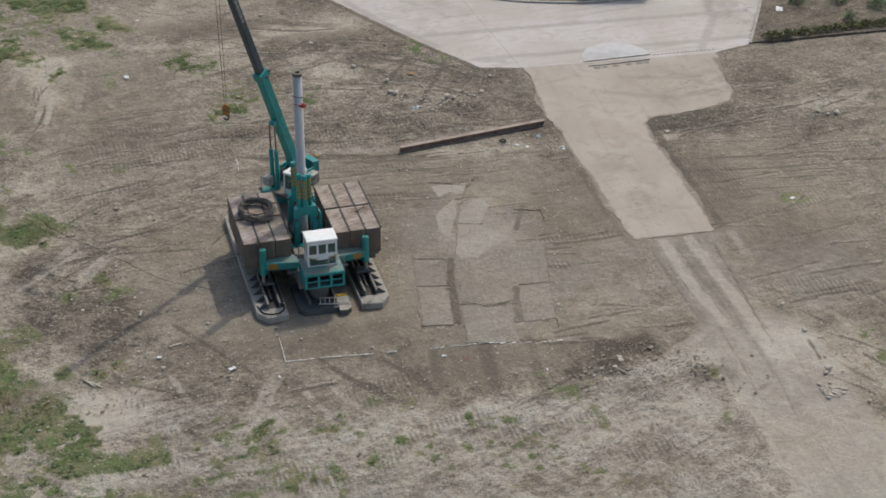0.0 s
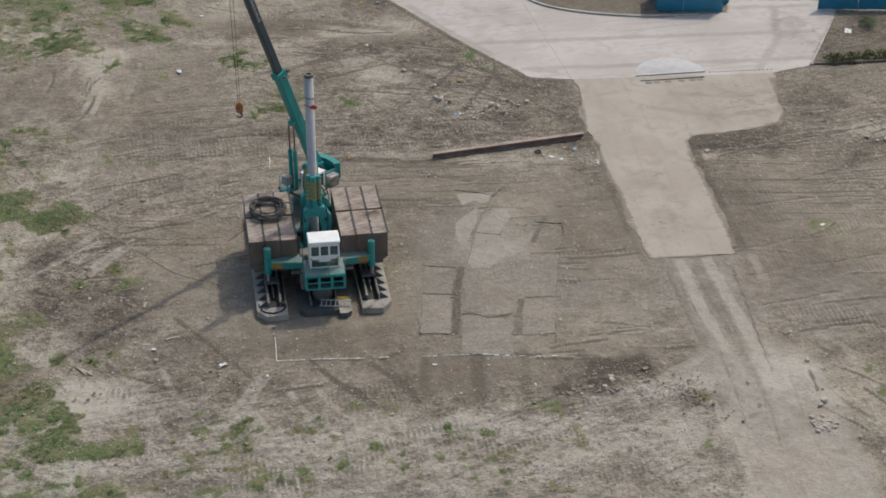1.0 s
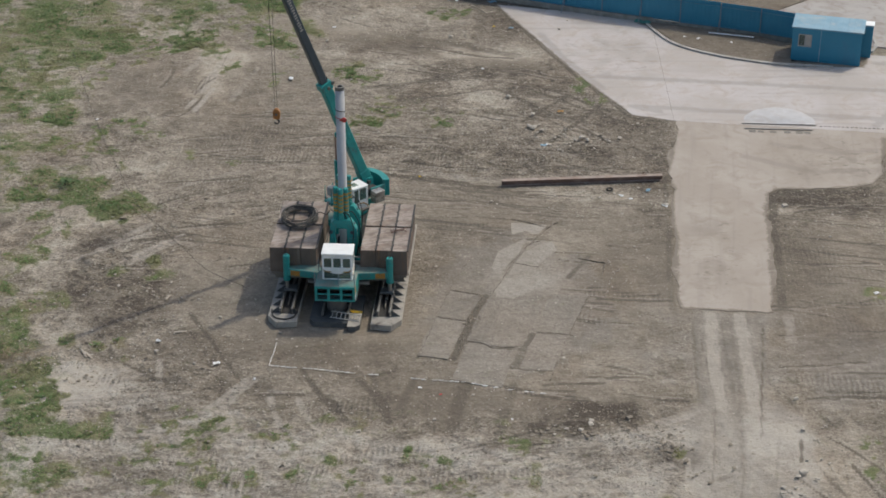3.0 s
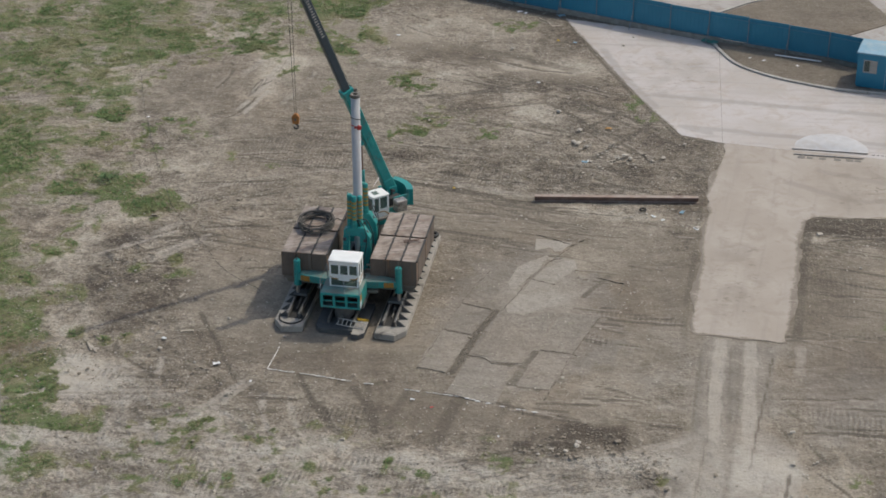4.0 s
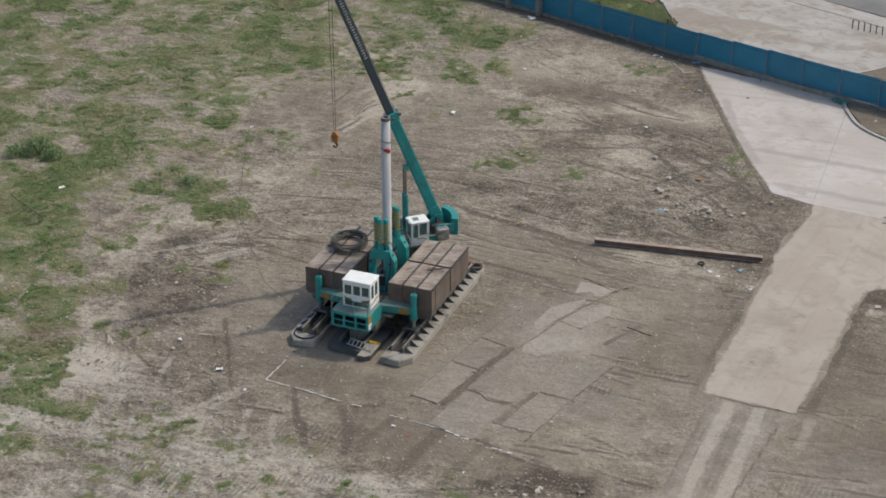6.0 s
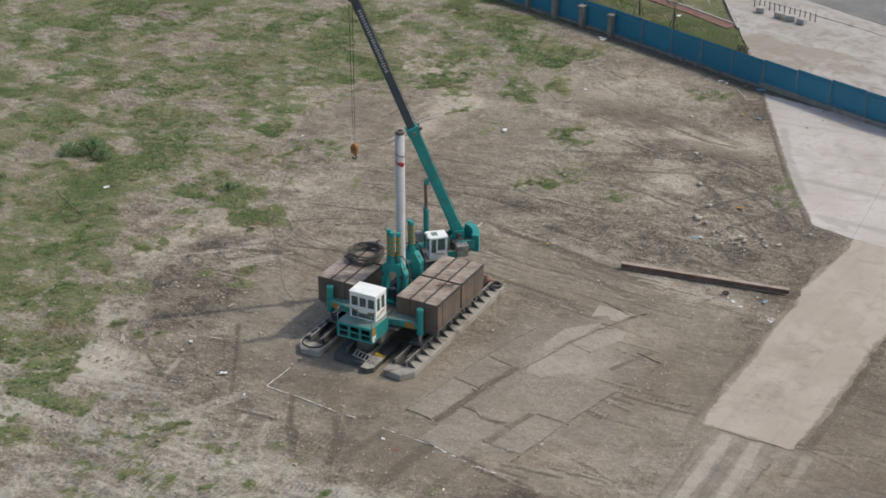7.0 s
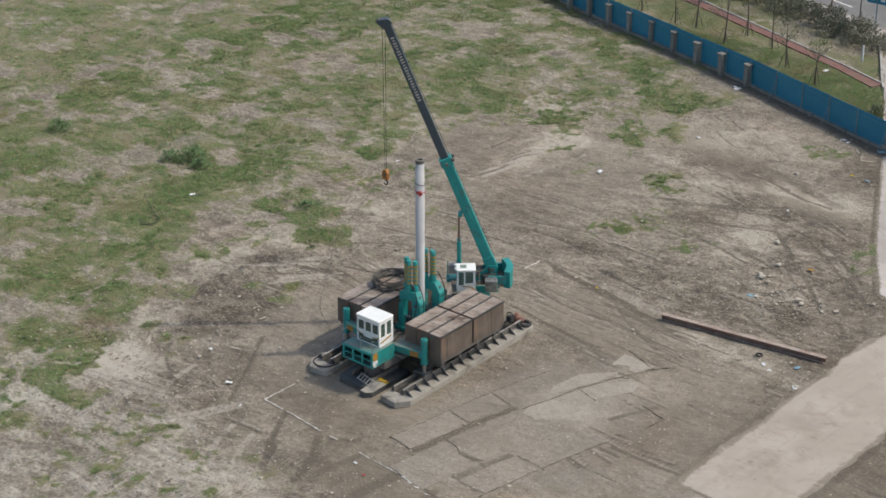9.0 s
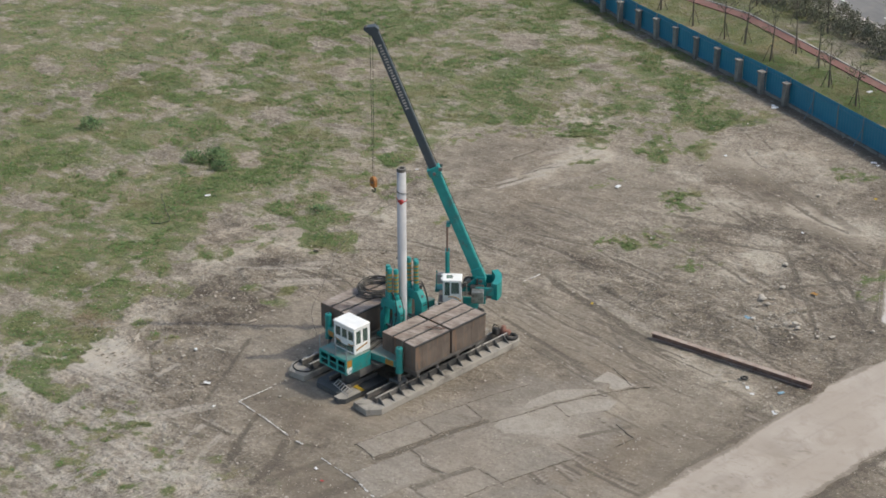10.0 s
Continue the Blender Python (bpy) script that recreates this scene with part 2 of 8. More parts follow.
    for scale, share, shade in ((4.5, 0.84, (0.44, 0.4, 0.335)), (7.5, 0.78, (0.4, 0.36, 0.3)), (5.5, 0.82, (0.09, 0.075, 0.058))):
        cell = n.add("ShaderNodeTexVoronoi", Vector=n.place, Scale=scale)
        pick = n.tree.nodes.new("ShaderNodeSeparateColor")
        n.put(pick.inputs[0], cell.outputs["Color"])
        stone = n.math("MULTIPLY", n.ramp(pick.outputs["Red"], share, share + 0.02), n.ramp(cell.outputs["Distance"], 0.22, 0.38, 1.0, 0.0))
        stone = n.math("MULTIPLY", stone, crumbs)
        c = n.mix(n.math("MULTIPLY", stone, 0.75), c, shade)
        heap = stone if heap is None else n.math("ADD", heap, stone)
    c = n.mix(n.ramp(grit, 0.3, 0.45, 0.25, 0.0), c, (0.11, 0.092, 0.072))
    c = n.mix(n.ramp(grit, 0.64, 0.74, 0.0, 0.35), c, (0.43, 0.39, 0.325))
    h = total(n.math("MULTIPLY", clod, 1.4), n.math("MULTIPLY", lump, 1.5), n.math("MULTIPLY", chip, 0.7), n.math("MULTIPLY", grit, 0.15), n.math("MULTIPLY", n.math("ADD", flow, flow2), 0.6), n.math("MULTIPLY", lines, -0.3))
    h = n.math("MULTIPLY", n.math("SUBTRACT", h, 2.5), lively)
    h = total(h, n.math("MULTIPLY", lugs, -0.25), n.math("MULTIPLY", heap, 0.35))
    return n.done(c, 0.95, 0, h, 0.9, 0.11)


SOIL = soil_material()


def road_material(name, a, b, dust, streak_turn, dark, mud=(0.2, 0.17, 0.135)):
    n = Nodes(name)
    big, mid, fine = n.noise(0.2, 5), n.noise(0.8, 8, 0.66, warp=1.0), n.noise(6, 7, 0.7)
    track = n.noise(0.8, 6, 0.6, (0.10, 1.9, 1), streak_turn, 0.3)
    cross = n.noise(0.7, 7, 0.62, (0.3, 1.5, 1), streak_turn + 55, 0.8)
    c = n.mix(n.ramp(big, 0.38, 0.62), a, b)
    c = n.mix(n.ramp(mid, 0.45, 0.68, 0, 0.8), c, dust)
    c = n.mix(n.ramp(track, 0.52, 0.72, 0, 0.4), c, dark)
    c = n.mix(n.ramp(cross, 0.58, 0.74, 0, 0.25), c, dark)
    c = n.mix(n.ramp(fine, 0.56, 0.74, 0, 0.3), c, dark)
    spots = n.noise(2.2, 8, 0.75, warp=1.5)
    c = n.mix(n.ramp(spots, 0.62, 0.72, 0, 0.5), c, mud)
    c = n.mix(n.ramp(n.math("MULTIPLY", n.attribute("mark"), n.math("ADD", mid, 0.4)), 0.1, 0.8, 0, 0.5), c, dark)
    drips = n.math("MULTIPLY", n.attribute("stain"), n.ramp(n.noise(1.5, 6, 0.68, (0.7, 1.5, 1), 5, 0.8), 0.56, 0.66, 0, 0.85))
    c = n.mix(drips, c, mud)
    c = n.mix(n.math("MULTIPLY", n.attribute("stain"), n.ramp(n.noise(0.35, 5, 0.6, warp=1.0), 0.43, 0.65, 0, 0.45)), c, mud)
    lies = n.math("ADD", n.attribute("strewn"), n.math("MULTIPLY", n.math("SUBTRACT", n.math("ADD", mid, cross), 1.0), 2.2))
    c = n.mix(n.math("MULTIPLY", n.ramp(lies, 0.2, 1.2, 0, 0.75), n.ramp(n.attribute("strewn"), 0.02, 0.3)), c, (0.26, 0.222, 0.18))
    dirt = n.math("ADD", n.attribute("edge"), n.math("MULTIPLY", n.math("SUBTRACT", n.math("ADD", mid, fine), 1.0), 1.1))
    c = n.mix(n.ramp(dirt, 0.35, 0.85, 0, 0.9), c, mud)
    return n.done(c, 0.85, 0, n.math("ADD", fine, mid), 0.3, 0.015)


CONCRETE = road_material("dusty_concrete", (0.435, 0.398, 0.37), (0.5, 0.468, 0.453), (0.425, 0.368, 0.32), 4, (0.3, 0.27, 0.25))
TONGUE = road_material("mud_dusted_concrete", (0.365, 0.317, 0.27), (0.412, 0.366, 0.322), (0.325, 0.277, 0.228), 86, (0.275, 0.24, 0.207))
OLD_SLAB = road_material("muddy_old_slab", (0.205, 0.186, 0.157), (0.24, 0.22, 0.188), (0.19, 0.166, 0.134), 5, (0.14, 0.122, 0.1))
ASPHALT = road_material("street_asphalt", (0.15, 0.15, 0.15), (0.185, 0.183, 0.18), (0.21, 0.2, 0.188), -22, (0.1, 0.1, 0.1))
PAVING = road_material("pale_paving", (0.41, 0.385, 0.365), (0.36, 0.33, 0.305), (0.26, 0.225, 0.19), -22, (0.22, 0.2, 0.18))
RED_PATH = surface("red_path_coating", (0.17, 0.082, 0.07), (0.205, 0.105, 0.09), (0.2, 0.15, 0.125), 0.48, 0.8, 1.2, 0.9)


def leaf_material(name, a, b, dry, mat=0.0):
    """Leaves, each of its own shade; mat tips the shading normals up to lighten short grass."""
    n = Nodes(name)
    about = n.tree.nodes.new("ShaderNodeNewGeometry")
    lot = about.outputs["Random Per Island"]
    if mat:
        lift = n.tree.nodes.new("ShaderNodeVectorMath")
        lift.operation, lift.inputs[1].default_value = "ADD", (0, 0, mat)
        n.put(lift.inputs[0], about.outputs["Normal"])
        level = n.tree.nodes.new("ShaderNodeVectorMath")
        level.operation = "NORMALIZE"
        n.put(level.inputs[0], lift.outputs[0])
        n.put(n.bsdf.inputs["Normal"], level.outputs[0])
    c = n.mix(lot, a, b)
    c = n.mix(n.ramp(n.noise(0.22, 4), 0.5, 0.68), c, dry)
    c = n.mix(n.ramp(lot, 0.86, 0.97), c, dry)
    n.bsdf.inputs["Transmission Weight"].default_value = 0.0
    return n.done(c, 0.7)


GRASS = leaf_material("field_grass", (0.102, 0.18, 0.048), (0.162, 0.23, 0.076), (0.25, 0.24, 0.115), 1.8)
VERGE_GRASS = leaf_material("verge_grass_blade", (0.15, 0.175, 0.05), (0.21, 0.21, 0.08), (0.29, 0.23, 0.12), 1.8)
WEED = leaf_material("broad_weed_leaf", (0.085, 0.165, 0.06), (0.14, 0.22, 0.085), (0.19, 0.22, 0.1), 1.5)
STRAW = leaf_material("dry_straw", (0.3, 0.235, 0.15), (0.24, 0.18, 0.12), (0.33, 0.27, 0.18), 1.5)
FOLIAGE = leaf_material("tree_leaf", (0.1, 0.115, 0.058), (0.15, 0.155, 0.085), (0.18, 0.16, 0.105))
SCRUB = leaf_material("street_scrub_leaf", (0.14, 0.15, 0.1), (0.2, 0.195, 0.14), (0.23, 0.2, 0.155))
HEDGE = leaf_material("hedge_leaf", (0.085, 0.105, 0.028), (0.14, 0.15, 0.045), (0.2, 0.17, 0.07))


# ---- mesh helpers ----
def finish(bm, name):
    me = bpy.data.meshes.new(name)
    bm.to_mesh(me)
    bm.free()
    return me


def part(name, bm, material, parent, label=""):
    """Links a bmesh as one mesh object under a thing or a part."""
    me = finish(bm, name)
    me.materials.append(material)
    ob = new(name, me)
    ob.parent = parent
    ob.visible_shadow = material.name != "cab_glass"
    return tagged(ob, label)


def thing(name, bm, material, label, category, group="", kind=""):
    me = finish(bm, name)
    me.materials.append(material)
    return tagged(new(name, me), label, category, group, kind)


def base(name, label, category, place=(0, 0, 0), group="", kind=""):
    ob = tagged(new(name), label, category, group, kind)
    ob.location = place
    ob.empty_display_size = 0.3
    return ob


def box(bm, x0, x1, y0, y1, z0, z1, bevel=0.0, m=None):
    """A box with softly bevelled edges, added to bm."""
    b = bmesh.new()
    bmesh.ops.create_cube(b, size=1)
    bmesh.ops.scale(b, vec=(x1 - x0, y1 - y0, z1 - z0), verts=b.verts)
    bmesh.ops.translate(b, vec=((x0 + x1) / 2, (y0 + y1) / 2, (z0 + z1) / 2), verts=b.verts)
    if bevel:
        bmesh.ops.bevel(b, geom=b.edges[:], offset=bevel, segments=1, affect="EDGES", profile=0.5)
    return pour(bm, b, m)


def pour(bm, b, m=None):
    if m is not None:
        bmesh.ops.transform(b, matrix=m, verts=b.verts)
    me = bpy.data.meshes.new("pour")
    b.to_mesh(me)
    b.free()
    bm.from_mesh(me)
    bpy.data.meshes.remove(me)
    return bm


def rod(bm, a, b, r, r2=None, seg=12):
    """A round bar from a to b."""
    a, b = Vector(a), Vector(b)
    c = bmesh.new()
    bmesh.ops.create_cone(c, cap_ends=True, segments=seg, radius1=r, radius2=r if r2 is None else r2, depth=(b - a).length)
    turn = (b - a).to_track_quat("Z", "Y").to_matrix().to_4x4()
    return pour(bm, c, Matrix.Translation((a + b) / 2) @ turn)


def bar(bm, a, b, wide, deep, bevel=0.0, side=(0, 0, 1)):
    """A rectangular bar from a to b; deep is measured towards side."""
    a, b = Vector(a), Vector(b)
    z = (b - a).normalized()
    y = (Vector(side) - Vector(side).dot(z) * z).normalized()
    x = y.cross(z)
    m = Matrix((x, y, z)).transposed().to_4x4()
    m.translation = (a + b) / 2
    h = (b - a).length / 2
    return box(bm, -wide / 2, wide / 2, -deep / 2, deep / 2, -h, h, bevel, m)


def prism(bm, outline, z0, z1, m=None):
    """An upright prism over an outline of (x, y), counter-clockwise."""
    b = bmesh.new()
    low = [b.verts.new((x, y, z0)) for x, y in outline]
    high = [b.verts.new((x, y, z1)) for x, y in outline]
    b.faces.new(high)
    b.faces.new(low[::-1])
    for k in range(len(outline)):
        j = (k + 1) % len(outline)
        b.faces.new((low[k], low[j], high[j], high[k]))
    return pour(bm, b, m)


def tube(bm, points, r, seg=6, closed=False):
    """A round tube along points."""
    pts = [Vector(p) for p in points]
    rings = []
    for k, p in enumerate(pts):
        a = pts[k - 1] if k or closed else p
        c = pts[(k + 1) % len(pts)] if k + 1 < len(pts) or closed else p
        z = (c - a).normalized()
        up = Vector((0, 0, 1)) if abs(z.z) < 0.95 else Vector((1, 0, 0))
        x = z.cross(up).normalized()
        y = x.cross(z)
        rad = r[k] if isinstance(r, (list, tuple)) else r
        rings.append([bm.verts.new(p + rad * (math.cos(t) * x + math.sin(t) * y)) for t in (2 * math.pi * s / seg for s in range(seg))])
    last = len(rings) if closed else len(rings) - 1
    for k in range(last):
        a, b = rings[k], rings[(k + 1) % len(rings)]
        for s in range(seg):
            bm.faces.new((a[s], a[(s + 1) % seg], b[(s + 1) % seg], b[s]))
    if not closed:
        bm.faces.new(rings[0])
        bm.faces.new(rings[-1][::-1])
    return bm


def ball(bm, p, r, squash=(1, 1, 1), sub=2, rough=0.0, seed=0):
    b = bmesh.new()
    bmesh.ops.create_icosphere(b, subdivisions=sub, radius=r)
    for v in b.verts:
        k = 1 + rough * noise.noise(v.co * (1.7 / r) + Vector((seed * 3.1, seed * 1.7, 0)))
        v.co = Vector((v.co.x * squash[0], v.co.y * squash[1], v.co.z * squash[2])) * k
    return pour(bm, b, Matrix.Translation(p))


def mesh_of(name, verts, faces, material):
    me = bpy.data.meshes.new(name)
    me.from_pydata(verts, [], faces)
    me.update()
    me.materials.append(material)
    return me


# ---- noise over the plan ----
def lattice(ix, iy, seed):
    h = (ix.astype(np.int64) * 374761393 + iy.astype(np.int64) * 668265263 + seed * 974634611) & 0xFFFFFFFF
    h = ((h ^ (h >> 13)) * 1274126177) & 0xFFFFFFFF
    return ((h ^ (h >> 16)) & 0xFFFF) / 65535.0


def smooth_noise(x, y, seed=0):
    ix, iy = np.floor(x), np.floor(y)
    fx, fy = x - ix, y - iy
    fx, fy = fx * fx * (3 - 2 * fx), fy * fy * (3 - 2 * fy)
    a, b = lattice(ix, iy, seed), lattice(ix + 1, iy, seed)
    c, d = lattice(ix, iy + 1, seed), lattice(ix + 1, iy + 1, seed)
    return (a * (1 - fx) + b * fx) * (1 - fy) + (c * (1 - fx) + d * fx) * fy


def fractal(x, y, octaves=4, seed=0):
    total, size = 0.0, 0.5
    for k in range(octaves):
        total = total + size * smooth_noise(x * 2**k + 13.7 * k, y * 2**k - 7.1 * k, seed + k)
        size /= 2
    return total / (1 - 0.5**octaves)


def step(lo, hi, v):
    t = np.clip((v - lo) / (hi - lo), 0, 1)
    return t * t * (3 - 2 * t)


def near_line(x, y, pts):
    """The distance to a polyline."""
    best = np.full(np.shape(x), 1e9)
    for (ax, ay), (bx, by) in zip(pts, pts[1:]):
        dx, dy = bx - ax, by - ay
        t = np.clip(((x - ax) * dx + (y - ay) * dy) / (dx * dx + dy * dy), 0, 1)
        best = np.minimum(best, np.hypot(x - ax - t * dx, y - ay - t * dy))
    return best


def spot(x, y, cx, cy, rx, ry):
    """1 at the middle of an oval, 0 outside, with an uneven edge."""
    wob = 0.5 * (fractal(x * 0.9, y * 0.9, 3, 77) - 0.5)
    return 1 - step(0.45, 1.1, np.hypot((x - cx) / rx, (y - cy) / ry) + wob)


def inside(x, y, poly):
    hit = np.zeros(np.shape(x), bool)
    for (ax, ay), (bx, by) in zip(poly, poly[1:] + poly[:1]):
        cross = (ay > y) != (by > y)
        hit ^= cross & (x < (bx - ax) * (y - ay) / (by - ay + 1e-12) + ax)
    return hit


# ---- the plan ----
ROAD_YARD = [(6.9, 42.9), (13.4, 29.3), (16.9, 22.85), (19.75, 22.2), (33.6, 21.1), (36.7, 21.9), (41.2, 30.0), (43.2, 33.2), (34.4, 34.6), (33.6, 32.2),
             (28.6, 32.0), (26.6, 32.4), (23.0, 33.7), (20.4, 35.6), (18.9, 38.3), (18.6, 39.9), (14.6, 41.4)]
ROAD_TONGUE = [(18.75, -2.2), (19.0, -2.45), (23.6, -2.75), (24.05, -2.5), (24.3, 1.3), (24.65, 6.0), (24.8, 10.2), (25.1, 11.8), (25.8, 12.4), (29.5, 12.7),
               (31.7, 13.5), (32.6, 14.8), (32.95, 17.3), (33.6, 21.3), (19.75, 22.45), (19.45, 19.0), (19.15, 16.4), (18.75, 14.2), (19.1, 12.4), (18.85, 9.6),
               (18.95, 5.0), (18.65, 1.0), (18.6, -1.2)]
FENCE = [(-62.0, 68.5), (-36.2, 59.0), (-29.8, 56.3), (-8.0, 49.4), (6.4, 44.05), (14.6, 41.15), (19.0, 39.8), (26.0, 37.85), (29.6, 36.4)]
# grass and weeds by place: centre, half width, half depth, thickness of growth
GREEN_NORTH = [(-26.9, 38.8, 1.1, 0.7, 0.8), (-21.0, 34.7, 2.1, 2.4, 0.6), (-15.2, 34.8, 1.3, 1.5, 0.8), (-13.5, 32.7, 0.6, 1.1, 0.9), (-18.2, 33.2, 0.9, 1.3, 0.6), (-16.2, 33.2, 0.8, 1.1, 0.5), (-10.6, 40.5, 1.3, 1.8, 0.8), (-11.9, 37.8, 0.5, 1.4, 0.7),
               (-7.6, 38.5, 0.5, 0.7, 0.6), (-9.6, 35.4, 1.0, 1.8, 0.7), (-12.2, 32.7, 0.4, 1.3, 0.5), (-11.4, 29.6, 0.4, 0.8, 0.5), (-8.1, 27.1, 0.6, 1.4, 0.5), (2.8, 40.6, 1.1, 0.9, 0.5), (4.5, 41.4, 0.7, 0.7, 0.5)]
GREEN_TUFTS = [(-20.7, 29.8, 0.3, 0.8, 0.7), (-18.2, 30.6, 0.4, 0.8, 0.5), (-20.9, 26.1, 0.4, 1.2, 0.8), (-24.6, 29.2, 1.2, 1.2, 0.5), (-22.6, 23.7, 1.4, 1.1, 0.5), (-21.5, 20.9, 0.9, 0.9, 0.7), (-18.1, 18.1, 0.5, 0.9, 0.7), (-16.7, 19.5, 1.3, 0.7, 0.4),
               (-14.9, 17.9, 0.7, 0.9, 0.4), (-20.5, 16.0, 1.3, 0.8, 0.9), (-18.2, 15.6, 0.4, 0.7, 0.7), (-16.9, 15.4, 0.4, 0.8, 0.5), (-15.8, 13.4, 0.4, 0.8, 0.5), (-11.7, 14.8, 0.5, 0.7, 0.4), (-8.9, 14.1, 0.4, 0.4, 0.4)]
GREEN_WEST = [(-19.8, 11.0, 1.2, 0.8, 0.6), (-17.7, 10.2, 1.5, 1.2, 0.9), (-17.9, 8.6, 1.6, 0.9, 0.9), (-14.6, 7.7, 1.4, 1.3, 0.9), (-20.3, 8.6, 1.0, 0.5, 0.8), (-19.2, 6.5, 0.5, 0.7, 0.4), (-17.0, 4.8, 0.3, 1.1, 0.5), (-18.7, 2.7, 0.3, 1.7, 0.5),
              (-19.1, 0.7, 0.5, 1.3, 0.5), (-11.2, 1.1, 0.3, 0.5, 0.9), (-13.2, -0.2, 0.5, 0.5, 0.5), (-10.5, -0.5, 0.6, 0.6, 0.3), (-16.1, -3.3, 0.4, 0.6, 0.5), (-15.1, -3.9, 0.2, 0.5, 0.5), (-17.0, -6.6, 0.6, 0.7, 0.5), (-14.0, -8.0, 0.4, 0.7, 0.6)]
GREEN_NEAR = [(-12.3, -8.1, 0.4, 0.5, 0.5), (-11.1, -7.5, 0.4, 0.5, 0.6), (-10.6, -9.3, 0.3, 0.3, 0.5), (-15.2, -11.5, 1.2, 1.2, 0.9), (-13.6, -13.5, 0.3, 1.3, 0.9), (-15.5, -13.3, 0.9, 0.8, 0.9), (-14.2, -14.6, 1.1, 0.5, 0.6), (-13.0, -15.7, 1.7, 0.6, 0.8),
              (-11.1, -15.7, 0.8, 0.7, 0.7), (-14.8, -15.8, 0.8, 0.6, 0.6), (-11.8, -19.7, 1.1, 0.9, 0.5), (-16.4, -11.5, 1.0, 0.8, 0.8), (-17.5, -8.5, 1.3, 1.5, 0.7), (-17.2, -4.8, 0.9, 1.5, 0.6), (-18.5, -13.0, 1.5, 1.5, 0.8)]
GREEN_SPRIGS = [(-6.9, -14.0, 0.6, 0.6, 0.4), (-4.6, -15.2, 0.7, 0.6, 0.5), (-2.2, -15.5, 0.7, 0.6, 0.6), (-5.4, -16.9, 0.5, 0.6, 0.6), (-7.5, -17.1, 0.5, 0.5, 0.5), (-8.2, -17.8, 0.4, 0.3, 0.5), (-4.6, -19.4, 0.5, 0.8, 0.6), (-2.5, -19.6, 0.3, 0.8, 0.5),
                (1.9, -15.0, 0.3, 0.4, 0.5), (4.9, -17.0, 0.2, 0.6, 0.6), (6.7, -17.3, 0.3, 0.3, 0.5), (7.1, -18.9, 0.5, 0.5, 0.5), (1.2, -17.8, 0.4, 0.4, 0.4), (-0.5, -19.1, 0.4, 0.7, 0.4)]
GREEN_EAST = [(27.3, -15.1, 0.4, 0.7, 0.7), (27.2, -17.5, 0.3, 0.6, 0.8), (17.1, -20.0, 0.3, 0.4, 0.4), (17.8, -16.2, 0.2, 0.4, 0.6), (30.3, -0.4, 0.5, 0.8, 0.4), (31.5, 7.4, 0.3, 0.4, 0.3), (13.3, 27.8, 0.5, 1.0, 0.8), (15.0, 25.6, 1.0, 0.7, 0.6),
              (-2.5, 28.7, 1.0, 1.6, 0.9), (-0.9, 20.7, 0.9, 0.7, 0.9), (-1.9, 20.2, 0.3, 1.3, 0.5), (0.6, 23.4, 1.2, 1.3, 0.4), (4.3, 21.6, 1.1, 1.0, 0.4), (3.3, 23.2, 0.6, 0.7, 0.4)]
# these lie along the field's diagonal
GREEN_FAR = [(-66.9, 20.3, 2.0, 3.2, 0.6), (-57.2, 24.4, 1.9, 2.3, 0.6), (-45.3, 14.0, 1.1, 1.5, 0.8), (-52.9, 14.7, 0.9, 1.4, 0.6), (-40.4, 3.4, 2.5, 2.2, 0.6), (-40.7, 1.0, 1.2, 1.6, 0.9), (-36.6, 8.7, 1.0, 1.1, 0.6), (-26.4, 15.0, 1.2, 2.6, 0.5),
             (-42.1, 8.8, 1.7, 1.4, 0.5), (-30.6, 15.3, 1.0, 1.3, 0.4), (-31.8, 23.8, 2.6, 1.4, 0.5), (-28.0, 18.6, 1.7, 2.8, 0.5), (-24.8, 23.3, 0.6, 1.1, 0.6), (-21.4, 20.5, 1.0, 1.3, 0.7), (-30.3, 10.9, 1.4, 1.4, 0.9)]
GREEN_MID = [(-38.4, -0.3, 1.4, 1.6, 0.8), (-26.3, 3.3, 2.5, 3.6, 0.8), (-26.7, 9.0, 2.0, 1.8, 0.9), (-27.1, -2.6, 1.8, 1.2, 0.5), (-24.9, -6.3, 2.1, 2.1, 0.9), (-23.7, -2.8, 1.5, 1.3, 0.8), (-24.6, -8.2, 1.4, 1.6, 0.9), (-21.7, -7.7, 1.7, 1.4, 0.9),
             (-18.6, -5.7, 0.9, 1.4, 0.8), (-19.6, -2.3, 0.7, 1.2, 0.6), (-31.8, -4.7, 1.1, 1.4, 0.7), (-30.7, -1.0, 1.1, 1.7, 0.7), (-20.9, 8.6, 0.6, 1.1, 0.7), (-16.9, -11.3, 0.5, 0.7, 0.7), (-15.4, -3.6, 0.5, 0.9, 0.5)]
